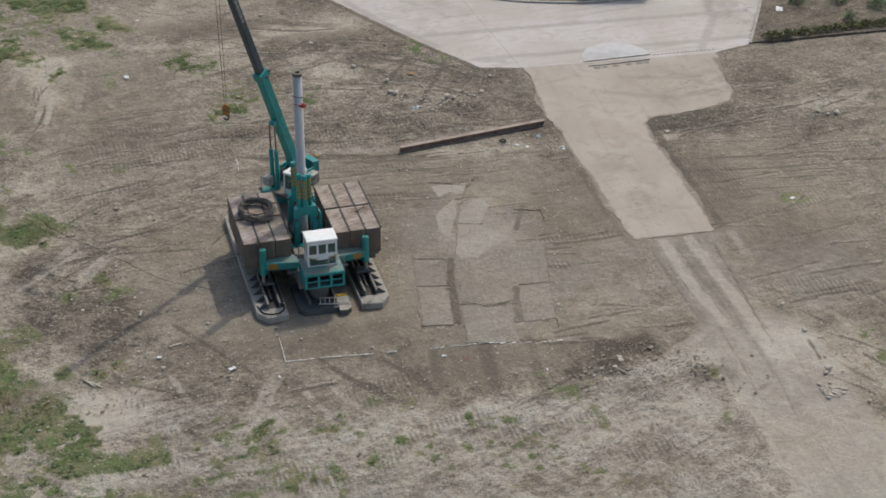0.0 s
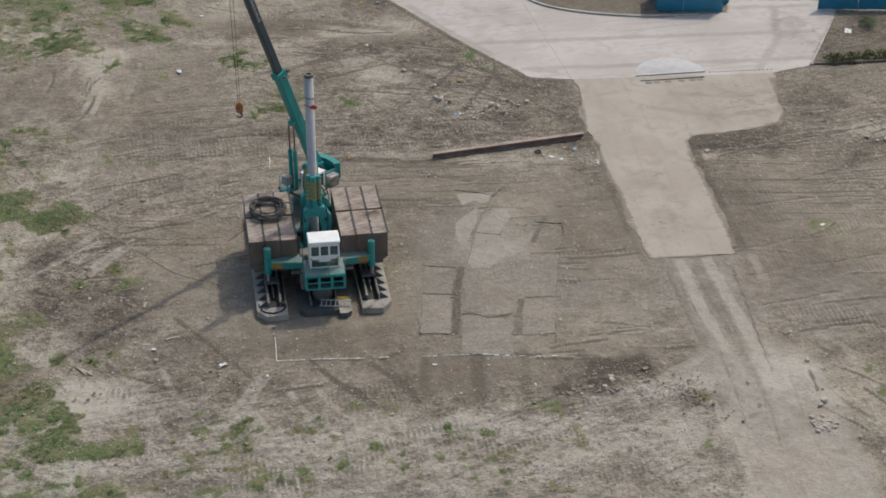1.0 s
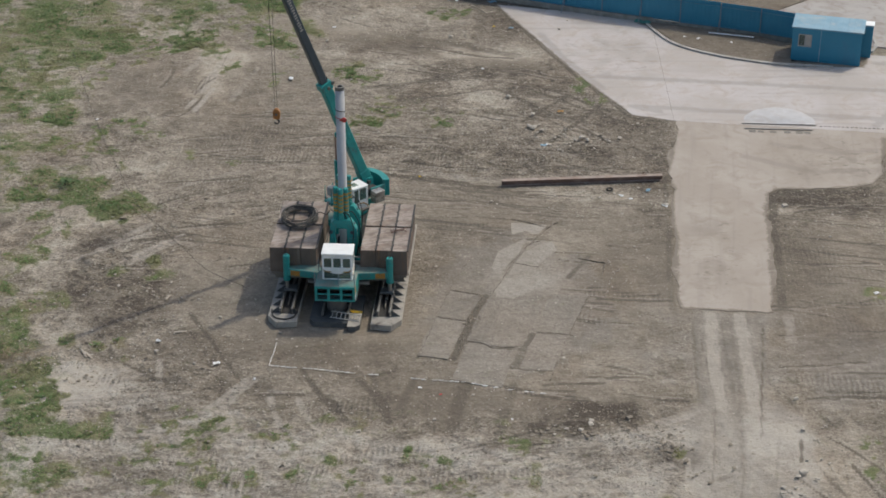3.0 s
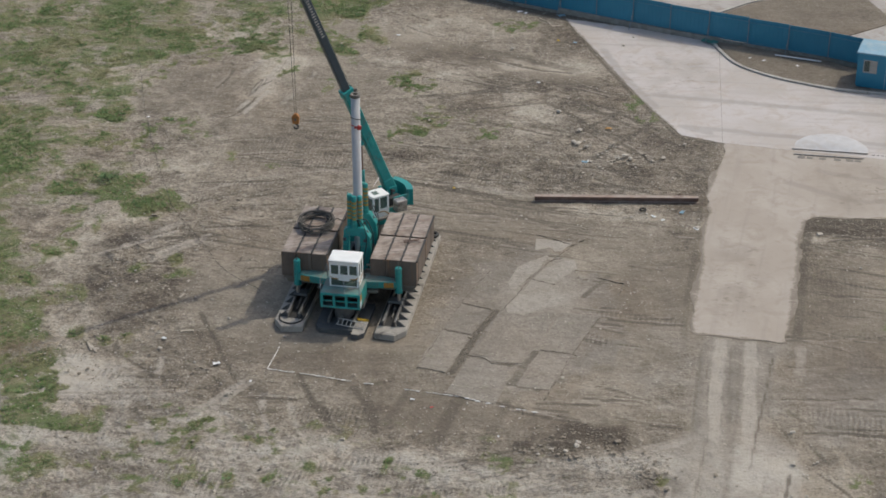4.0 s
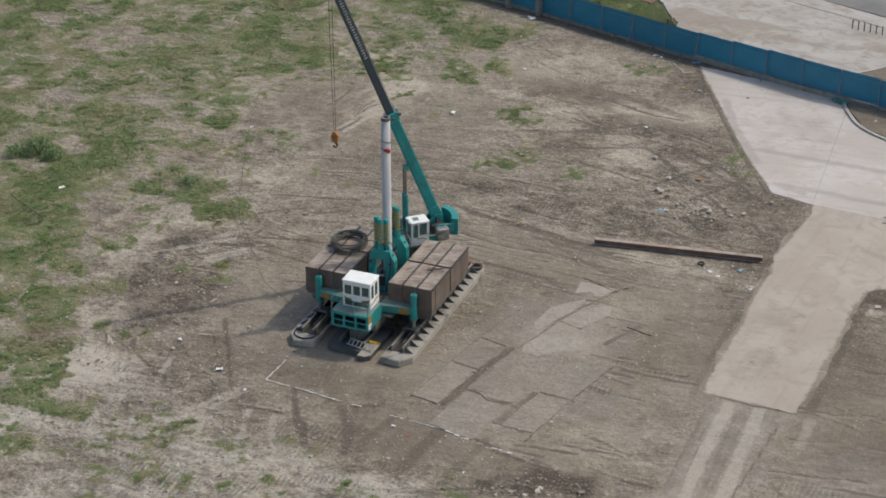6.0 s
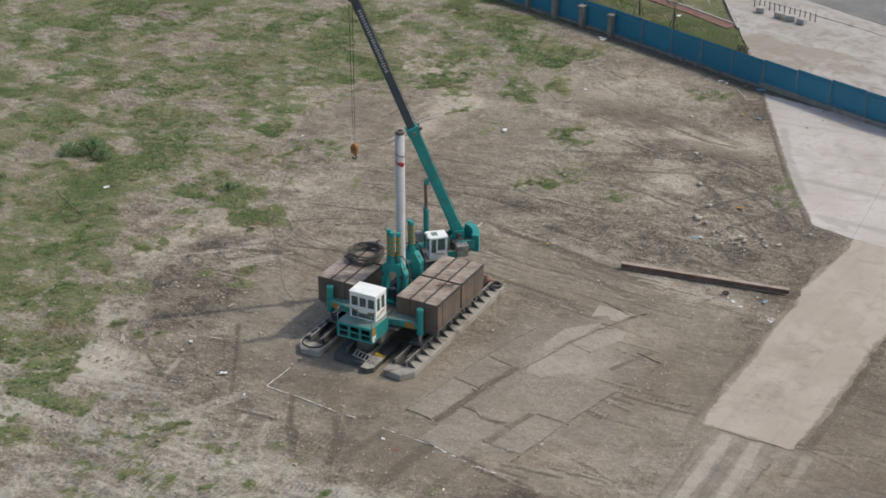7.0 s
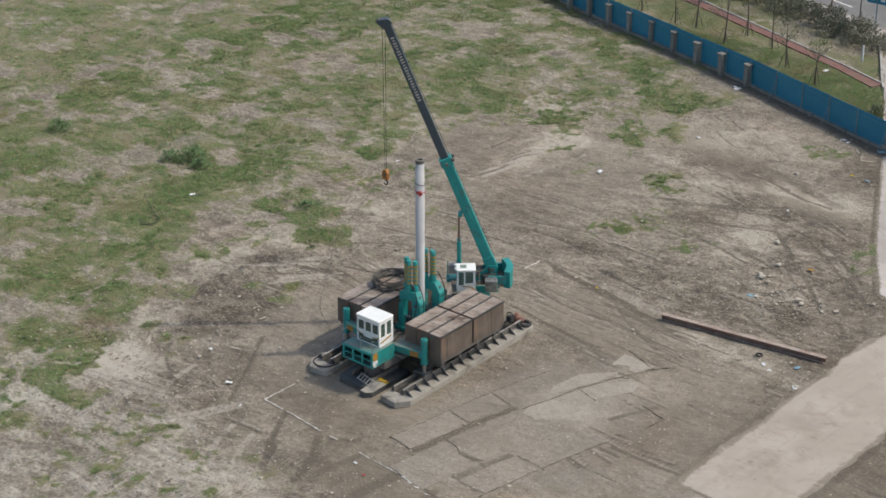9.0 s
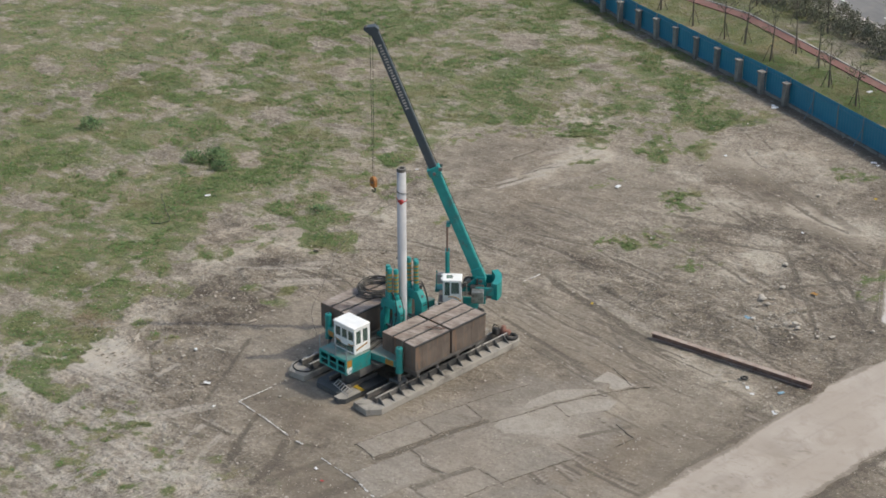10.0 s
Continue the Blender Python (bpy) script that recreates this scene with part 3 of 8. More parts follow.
GREEN_FENCE = [(-43.7, 41.9, 1.5, 1.3, 0.7), (-21.7, 34.5, 1.7, 2.4, 0.6), (-28.5, 32.2, 1.8, 1.9, 0.5), (-27.5, 35.9, 0.7, 1.6, 0.7), (-14.5, 33.4, 0.9, 2.2, 0.8), (-34.5, 50.9, 1.5, 2.8, 0.5), (-31.9, 34.3, 0.7, 1.1, 0.5), (-21.7, 49.0, 0.9, 1.9, 0.7),
               (-19.7, 47.2, 1.8, 1.6, 0.7), (-12.1, 43.9, 2.2, 1.8, 0.9), (-9.5, 44.0, 2.1, 1.2, 0.9), (-10.2, 40.8, 1.7, 1.4, 0.9), (-8.9, 34.3, 0.6, 1.9, 0.7), (-6.9, 37.0, 0.8, 1.3, 0.6), (-20.4, 42.8, 1.1, 1.9, 0.4), (-14.9, 45.5, 0.5, 1.3, 0.7)]
BARE_FAR = [(-55.6, 18.8, 1.4, 1.4, 0.5), (-54.4, 13.2, 1.4, 1.4, 0.5), (-49.4, 18.5, 1.1, 1.6, 0.5), (-48.2, 23.1, 1.4, 1.7, 0.5), (-49.2, 13.7, 1.1, 1.6, 0.5), (-48.2, 7.7, 1.1, 1.2, 0.5), (-47.4, 27.8, 1.2, 1.7, 0.5), (-54.3, 34.8, 2.5, 2.4, 0.5),
            (-35.1, 19.7, 2.6, 1.4, 0.5), (-34.6, 9.9, 1.0, 1.1, 0.5), (-29.0, 12.4, 1.0, 1.1, 0.5), (-43.3, 34.9, 1.9, 2.2, 0.5), (-36.3, 30.9, 2.7, 2.7, 0.5), (-39.2, 20.9, 1.8, 1.9, 0.5), (-32.5, 46.5, 1.7, 2.2, 0.5), (-34.3, 36.7, 1.9, 1.4, 0.5)]
BARE_MID = [(-33.1, -2.0, 2.3, 1.2, 0.6), (-31.3, 6.6, 1.2, 0.9, 0.6), (-34.2, 3.7, 0.8, 0.8, 0.6), (-27.7, -6.1, 1.6, 1.3, 0.6), (-26.2, -8.8, 0.7, 1.2, 0.6), (-22.6, -10.7, 1.2, 1.6, 0.6), (-26.1, -0.3, 0.9, 0.7, 0.6), (-22.5, -2.3, 0.5, 0.7, 0.6), (-21.0, 4.7, 1.5, 2.2, 0.6),
            (-23.7, 10.5, 1.6, 2.4, 0.6), (-19.7, 2.3, 1.1, 0.7, 0.6), (-18.1, 3.8, 2.2, 1.3, 0.6), (-22.0, -5.8, 1.2, 1.0, 0.6), (-17.4, -0.1, 1.4, 1.1, 0.6), (-28.5, 21.3, 2.5, 1.1, 0.5), (-18.7, 29.3, 3.3, 2.0, 0.6), (-14.7, 43.1, 1.8, 1.2, 0.5), (-24.2, 45.6, 1.4, 1.4, 0.5)]


def lobes(x, y, spots, turn=0.0, seed=91, ragged=1.0, wide=1.0):
    """The strongest of a group of ragged ovals at each place; turn: degrees by which the ovals are turned."""
    out = np.zeros(np.shape(x))
    co, si = math.cos(radians(turn)), math.sin(radians(turn))
    for cx, cy, rx, ry, k in spots:
        rx, ry = wide * rx, wide * ry
        reach = 2.2 * max(rx, ry) + 0.6
        some = np.nonzero((np.abs(x - cx) < reach) & (np.abs(y - cy) < reach))[0]
        if not len(some):
            continue
        px, py = x[some], y[some]
        size = ragged * min(1.0, 0.55 * max(rx, ry))
        dx = px - cx + 3.2 * size * (fractal(px * 0.7, py * 0.7, 4, seed) - 0.5)
        dy = py - cy + 3.2 * size * (fractal(px * 0.7, py * 0.7, 4, seed + 1) - 0.5)
        d = np.hypot((dx * co + dy * si) / rx, (dy * co - dx * si) / ry)
        out[some] = np.maximum(out[some], abs(k) * (1 - step(0.3, 1.6, d)))
    return out


def greenness(x, y):
    edge = np.interp(y, (-30, -23, -12, -4, 3, 8, 12, 18, 25, 31, 35, 42, 60), (-6, -9.5, -16.5, -17.5, -18.5, -18, -18, -19.5, -20, -17, -13, -11, -11))
    field = step(-2.0, 6.5, edge + 3.5 * (fractal(x * 0.3, y * 0.3, 3, 45) - 0.4) - x)
    lie = field * (0.3 + 0.14 * step(-19, -24, x) + 0.42 * step(0.36, 0.62, fractal(x * 0.24, y * 0.27, 5, 5) + 0.05 * step(25, 60, -x)))
    lie *= 0.45 + 0.82 * step(0.38, 0.6, fractal(x * 0.6, y * 0.65, 4, 51))
    lie = np.clip(lie - lobes(x, y, BARE_FAR, 44, 33) - lobes(x, y, BARE_MID, 44, 35), 0, 1)
    sparse = 0.5 * step(-12.5, -15.0, y) * step(17, 8, x) * step(0.52, 0.68, fractal(x * 1.7, y * 2.0, 3, 15)) * step(0.4, 0.55, fractal(x * 0.3, y * 0.3, 3, 16))
    g = np.maximum(lie, sparse)
    dabs = fractal(x * 2.4, y * 2.4, 3, 171)
    for spots, turn in ((GREEN_NORTH, 0), (GREEN_TUFTS, 0), (GREEN_WEST, 0), (GREEN_NEAR, 0), (GREEN_SPRIGS, 0), (GREEN_EAST, 0), (GREEN_FAR, 44), (GREEN_MID, 44), (GREEN_FENCE, 44)):
        loose = spots in (GREEN_SPRIGS, GREEN_TUFTS, GREEN_NORTH, GREEN_EAST)
        found = 1.5 * lobes(x, y, spots, turn, wide=1.3 if loose else 1.15)
        g = np.maximum(g, found * (0.15 + 1.1 * step(0.42, 0.62, dabs)) if loose else found)
    clump = fractal(x * 1.5, y * 1.5, 4, 57)
    g = np.clip(g * (0.6 + 0.8 * step(0.33, 0.6, clump)), 0, 1)
    beyond = step(0.2, 1.2, fence_side(x, y)) * step(13, 10, x) * step(3.0, 1.5, x + 0.45 * (y - 54))
    dry = step(-0.5, 1.0, y - np.interp(x, (-62, -29.5, -14.5, -4.5, 0.3), (77.5, 66, 62, 58, 56)))
    return np.clip(np.maximum(g, beyond * (0.6 - 0.38 * dry + 0.4 * step(0.36, 0.62, fractal(x * 0.5, y * 0.5, 4, 25)))), 0, 1)


def fence_side(x, y):
    """Metres beyond the fence line, roughly along y."""
    xs, ys = [p[0] for p in FENCE], [p[1] for p in FENCE]
    return y - np.interp(x, xs, ys)


# ---- ground: one sheet to the horizon ----
PALE_LINES = [([(-12.9, 25.1), (-12.0, 31.5)], 0.5, 0.7), ([(-14.5, 28.3), (-13.4, 33.0)], 0.4, 0.6), ([(-10.5, 24.0), (-9.6, 29.5)], 0.3, 0.5), ([(-3.5, 14.6), (-9.0, 12.6), (-13.0, 9.5)], 0.25, 0.5), 
              ([(-4.9, -13.9), (-3.55, -10.9)], 0.3, 0.7), ([(-2.54, -12.1), (-2.23, -13.5), (-1.68, -14.7)], 0.22, 0.7), ([(-1.03, -12.5), (-0.32, -14.2), (0.64, -15.6)], 0.22, 0.7),
              ([(-15.8, 0.7), (-12.36, 5.5)], 0.3, 0.6), ([(-13.4, -0.3), (-10.4, 3.8)], 0.3, 0.6), ([(18.4, -16.5), (18.6, -20.5), (18.0, -27.0)], 0.16, 1.0),
              ([(0.5, 13.8), (6.0, 12.9), (9.5, 12.5), (14.0, 13.5)], 0.4, 0.5), ([(24.7, -2.9), (24.6, -5.2)], 0.4, 0.6)]
DARK_LINES = [([(-8.05, -4.6), (-6.0, -8.0), (-4.4, -10.8)], 0.14, 0.75), ([(-1.2, -9.8), (0.1, -12.2), (1.5, -14.3)], 0.2, 0.75), ([(0.4, -12.2), (1.5, -14.4)], 0.2, 0.6),
              ([(-1.5, 13.9), (0.7, 13.1), (3.6, 12.6), (8.4, 11.5), (9.6, 11.0)], 0.3, 0.9), ([(3.0, -12.0), (3.6, -13.4)], 0.35, 0.6), ([(6.65, -8.32), (7.46, -3.88), (8.08, -1.73)], 0.22, 0.95), ([(9.94, -8.76), (10.73, -5.70)], 0.3, 0.6), ([(13.83, 3.22), (12.67, 0.64)], 0.2, 0.6)]
DARK_LINES += [([(-2.0, 36.6), (4.0, 34.9), (9.0, 32.8)], 0.5, 0.45), ([(19.6, -4.5), (19.5, -9.0)], 0.3, 0.45), ([(21.1, -3.5), (21.2, -14.5)], 0.35, 0.6), ([(7.2, 41.9), (13.1, 29.4), (16.8, 22.6), (19.3, 21.9)], 0.18, 0.7),
              ([(18.5, 15.8), (18.6, 13.9), (18.7, 9.0), (18.4, 0.5), (18.4, -2.5)], 0.25, 0.45), ([(24.5, -2.0), (24.9, 8.0), (25.2, 11.4), (26.2, 12.1), (29.5, 12.4), (31.8, 13.2)], 0.3, 0.6)]
DARK_LINES += [([(-1.6, 26.5), (3.0, 28.0), (7.4, 29.3)], 0.3, 0.6), ([(0.0, 26.4), (6.3, 30.6)], 0.22, 0.6), ([(1.0, 24.5), (8.0, 27.0)], 0.2, 0.6), ([(9.9, 27.0), (17.3, 21.1)], 0.2, 0.65), ([(7.4, 27.1), (14.0, 20.3)], 0.2, 0.65),
               ([(19.4, -4.0), (19.3, -12.0)], 0.12, 0.6), ([(21.5, -4.0), (21.4, -13.0), (20.9, -17.5)], 0.12, 0.7), ([(23.4, -12.0), (22.4, -19.0), (22.2, -27.0)], 0.14, 0.5), ([(20.9, -19.5), (20.3, -27.0)], 0.14, 0.5), ([(19.1, -21.0), (18.7, -27.0)], 0.1, 0.5)]
DARK_LINES += [([(7.4, -10.4), (6.9, -15.0)], 0.45, 0.6), ([(9.9, -10.6), (9.3, -15.0)], 0.35, 0.5), ([(4.7, -10.2), (4.1, -13.6)], 0.3, 0.5), ([(2.6, -10.3), (3.2, -12.6)], 0.2, 0.5),
               ([(11.5, 18.5), (14.5, 24.0), (15.8, 27.0)], 0.2, 0.7), ([(9.5, 21.5), (12.6, 26.0)], 0.2, 0.65)]
TREADS = [([(-4.0, 15.2), (-9.5, 14.2)], 0.6, 1.0), ([(-3.0, 16.6), (-10.0, 16.0)], 0.5, 0.9), ([(3.5, 15.5), (6.0, 15.2)], 0.8, 1.0), ([(8.5, 16.0), (11.5, 15.6)], 0.7, 1.0), ([(25.5, 2.0), (33.0, 1.0)], 1.6, 0.35), ([(26, -3), (33, -4.5)], 1.4, 0.3), ([(0.5, -13.3), (3.0, -12.6)], 0.5, 1.0)]
PALE_LINES += [([(-16.2, 0.7), (-12.2, 4.5)], 0.16, 0.9), ([(-13.8, 0.1), (-10.2, 4.5)], 0.16, 0.9), ([(-12.7, 21.9), (-12.1, 25.7)], 0.22, 0.8), ([(-13.4, 22.4), (-13.0, 23.8)], 0.2, 0.8), ([(-3.9, -10.9), (-5.6, -14.0)], 0.25, 0.9), ([(-8.8, -9.3), (-8.4, -11.4)], 0.2, 0.8)]
DARK_LINES += [([(1.9, -10.5), (3.1, -12.4), (3.8, -14.4)], 0.24, 0.9), ([(0.8, -12.6), (1.7, -14.6)], 0.12, 0.8), ([(-11.6, -8.5), (-10.4, -11.5)], 0.2, 0.7), ([(-10.3, 21.0), (-5.8, 21.5)], 0.14, 0.6)]
TREADS += [([(-9.0, 19.3), (-5.6, 19.3)], 0.5, 1.0), ([(-11.0, 18.0), (-7.2, 17.2)], 0.5, 1.0), ([(4.2, 16.9), (4.6, 14.0)], 0.6, 1.0), ([(-2.5, 15.5), (-1.5, 13.9)], 0.6, 1.0), ([(26.0, -9.2), (29.0, -10.6)], 1.1, 0.9), ([(24.9, 5.2), (27.7, 3.8)], 1.1, 0.6),
           ([(-5.4, -19.6), (-2.5, -19.6)], 0.9, 0.8), ([(-0.3, -13.4), (0.7, -14.4)], 0.5, 1.0), ([(2.3, -13.0), (2.6, -14.1)], 0.5, 1.0), ([(5.0, -17.9), (6.6, -18.4)], 0.6, 0.9)]
PALE_LINES += [([(11.0, -17.2), (13.8, -15.5), (18.1, -14.0)], 0.35, 0.6), ([(12.0, -18.8), (17.5, -17.1)], 0.35, 0.6), ([(8.7, -19.5), (13.3, -19.2), (17.3, -18.9)], 0.35, 0.6), ([(19.5, -12.2), (15.6, -14.5)], 0.35, 0.6), ([(3.9, -17.2), (7.4, -16.7)], 0.35, 0.6), ([(0.2, -20.0), (3.9, -19.5)], 0.35, 0.6)]
DARK_LINES += [([(-3.6, -16.8), (-2.3, -18.7), (-1.9, -20.9)], 0.16, 0.6), ([(-1.7, -16.4), (-0.5, -17.3)], 0.16, 0.6), ([(2.1, -15.8), (2.5, -17.3)], 0.16, 0.6), ([(11.0, -15.8), (10.4, -17.2)], 0.16, 0.6), ([(14.8, -16.7), (17.7, -15.2)], 0.16, 0.6), ([(4.7, -17.5), (5.3, -19.5)], 0.16, 0.6), ([(-8.4, -14.2), (-1.4, -13.2)], 0.16, 0.6), ([(-13.0, -13.5), (-8.9, -13.0)], 0.16, 0.6)]
DARK_LINES += [([(20.95, -3.9), (21.06, -8.2), (21.21, -12.2), (21.17, -16.9), (20.5, -21.2)], 0.09, 0.8), ([(19.8, -5.4), (20.0, -8.8), (20.05, -12.1), (19.7, -16.8), (19.3, -19.8)], 0.08, 0.8), ([(23.2, -4.1), (22.5, -10.9), (22.2, -14.4)], 0.08, 1.0), ([(24.1, -14.6), (23.9, -16.5)], 0.1, 1.0)]
rng = np.random.default_rng(11)
# pressed marks in the bands where machines drove: each a dark groove with a pale lip beside it
DRIVEN = [(7, 16.5, 10, 3, -0.08, 34, 0.4), (6, 28, 9, 6, -0.3, 40, 0.35), (14, 24, 3, 4, 2.2, 14, 0.35), (-7, 18, 5, 4, 0.05, 24, 0.3), (-14, 27, 3, 6, 1.3, 8, 0.25), (-6, 38, 7, 5, -0.5, 10, 0.3), (9, -20, 7, 4, 0.42, 44, 0.4)]
DRIVEN += [(12, -17, 4, 2, 0.35, 30, 0.35), (-2, -17, 7, 3, -0.95, 18, 0.2), (-8, -14, 6, 3, 0.1, 26, 0.2), (-9, -10, 4, 2, -0.2, 14, 0.2), (36, 13, 7, 4, 0.12, 34, 0.45), (33, 3, 6, 5, 0.05, 14, 0.4), (15, 3, 4, 8, -0.12, 34, 0.25),
           (4, 9, 6, 3, -0.1, 26, 0.45), (-8, 6, 5, 6, 0.35, 34, 0.25), (-11, 14, 5, 5, 0.4, 16, 0.25), (27, -17, 3, 5, 1.9, 18, 0.35), (28, -6, 4, 5, 0.1, 20, 0.3), (13, -9, 5, 3, -0.2, 20, 0.25)]
for cx, cy, sx, sy, heading, count, reach in DRIVEN:
    for k in range(count):
        x0, y0 = cx + sx * rng.uniform(-1, 1), cy + sy * rng.uniform(-1, 1)
        a, bend, far = heading + rng.normal(0, 0.16), rng.normal(0, 0.04), rng.uniform(3, 18) * reach
        wide, strength = rng.uniform(0.05, 0.13), rng.uniform(0.35, 0.85)
        for off, lines in ((0.0, DARK_LINES), (rng.choice((-1, 1)) * (wide + 0.12), PALE_LINES)):
            pts = []
            for s in np.linspace(-far / 2, far / 2, 6):
                h = a + bend * s
                pts.append((x0 + s * math.cos(h) - off * math.sin(a), y0 + s * math.sin(h) + off * math.cos(a)))
            lines.append((pts, wide, strength * (1.0 if off == 0 else 0.7)))
        if k % 24 == 0:
            TREADS.append((pts, rng.uniform(0.25, 0.4), 1.0))
# where the soil is paler or darker: centre, half width, half depth, by how much
TONE_NEAR = [(-13.0, -12.0, 2.7, 2.4, 0.2), (-14.1, -19.0, 2.2, 1.6, 0.2), (1.1, -16.3, 2.5, 1.0, 0.15), (6.0, -16.0, 2.2, 1.0, 0.22), (9.3, -17.6, 3.3, 1.2, 0.22), (11.9, -19.4, 2.7, 1.1, 0.22), (15.2, -18.5, 2.7, 1.4, 0.2),
             (3.4, -18.6, 2.4, 0.9, 0.15), (15.8, -14.5, 1.4, 0.6, 0.25), (-7.0, -12.2, 2.6, 1.3, -0.1), (-8.2, -19.2, 2.4, 1.4, -0.1), (5.5, -18.6, 2.2, 0.7, -0.14), (8.8, -15.8, 0.8, 0.7, -0.14)]
TONE_WEST = [(-17.4, 2.7, 1.3, 4.1, 0.25), (-14.4, -6.6, 1.4, 1.5, 0.22), (-16.2, 6.2, 1.4, 1.1, 0.25), (-13.8, 12.2, 2.1, 2.0, 0.15), (-12.4, 28.1, 1.2, 4.5, 0.22), (-17.7, 35.9, 2.5, 1.7, 0.25), (-12.5, 31.6, 2.5, 2.1, 0.25), (-22.8, 26.0, 2.4, 3.9, 0.15),
             (-17.1, 25.1, 3.5, 3.9, -0.05), (-13.2, -3.0, 3.2, 3.4, -0.2), (-14.9, 2.7, 1.9, 2.1, -0.24), (-6.0, -8.2, 2.1, 2.0, -0.12)]
TONE_NORTH = [(-0.1, 30.2, 1.8, 2.9, 0.15), (6.4, 25.8, 2.4, 3.4, 0.22), (9.2, 33.4, 2.5, 1.3, 0.25), (4.3, 33.2, 1.9, 1.3, 0.22), (-1.4, 39.6, 4.6, 3.0, 0.16), (-4.0, 32.8, 2.9, 0.6, 0.22), (0.1, 34.2, 4.6, 1.5, -0.16), (7.5, 29.8, 4.4, 1.2, -0.22), (2.5, 24.4, 2.3, 2.3, -0.16),
              (9.5, 28.3, 2.4, 3.0, -0.14), (8.2, 16.1, 8.4, 2.1, -0.1), (17.3, 20.4, 2.3, 3.6, -0.1), (18.4, 15.7, 1.1, 4.1, -0.18), (7.1, 38.9, 1.7, 4.6, -0.12), (-6.2, 18.0, 5.2, 2.1, -0.1), (-0.2, 17.2, 2.9, 1.3, -0.16)]
TONE_CENTRE = [(0.6, -8.1, 3.9, 1.4, -0.14), (3.7, -12.4, 1.7, 2.6, -0.12), (6.3, -12.3, 2.6, 2.1, -0.14), (14.0, -13.2, 2.7, 1.5, -0.34), (17.6, 5.8, 1.3, 3.5, -0.14), (15.6, 1.7, 2.6, 4.0, -0.08), (4.8, 2.9, 1.3, 4.0, -0.06), (13.5, 10.9, 3.9, 1.1, 0.24), (11.8, 3.7, 2.3, 3.4, 0.08),
               (10.4, 0.4, 2.3, 1.4, 0.14), (9.8, -5.5, 3.0, 3.4, 0.05), (15.8, -8.5, 2.7, 2.2, 0.08), (12.4, 20.4, 2.3, 1.8, 0.08), (17.8, -16.2, 1.0, 0.9, -0.3)]
TONE_EAST = [(27.5, 11.1, 4.6, 1.9, -0.28), (25.7, 3.8, 2.0, 5.5, -0.14), (27.5, -4.4, 2.8, 3.6, -0.1), (25.9, 9.5, 1.6, 0.8, 0.2), (22.9, -14.4, 1.7, 2.0, 0.2), (25.8, -16.6, 1.6, 3.4, 0.2), (38.8, 12.3, 2.6, 1.5, 0.2), (35.2, 17.0, 2.0, 2.0, -0.1), (36.0, 8.6, 3.5, 1.2, -0.14)]


def axis(lo, hi, inner, coarse, mid_lo, mid_hi, end=3000.0):
    main = list(np.arange(mid_lo, mid_hi, inner))
    left = list(np.arange(lo, mid_lo, coarse))
    right = list(np.arange(mid_hi, hi, coarse))
    out, s, v = [], coarse, right[-1] if right else main[-1]
    while v < end:
        s *= 1.5
        v += s
        out.append(v)
    pre, s, v = [], coarse, lo
    while v > -end:
        s *= 1.5
        v -= s
        pre.append(v)
    return np.array(pre[::-1] + left + main + right + out)


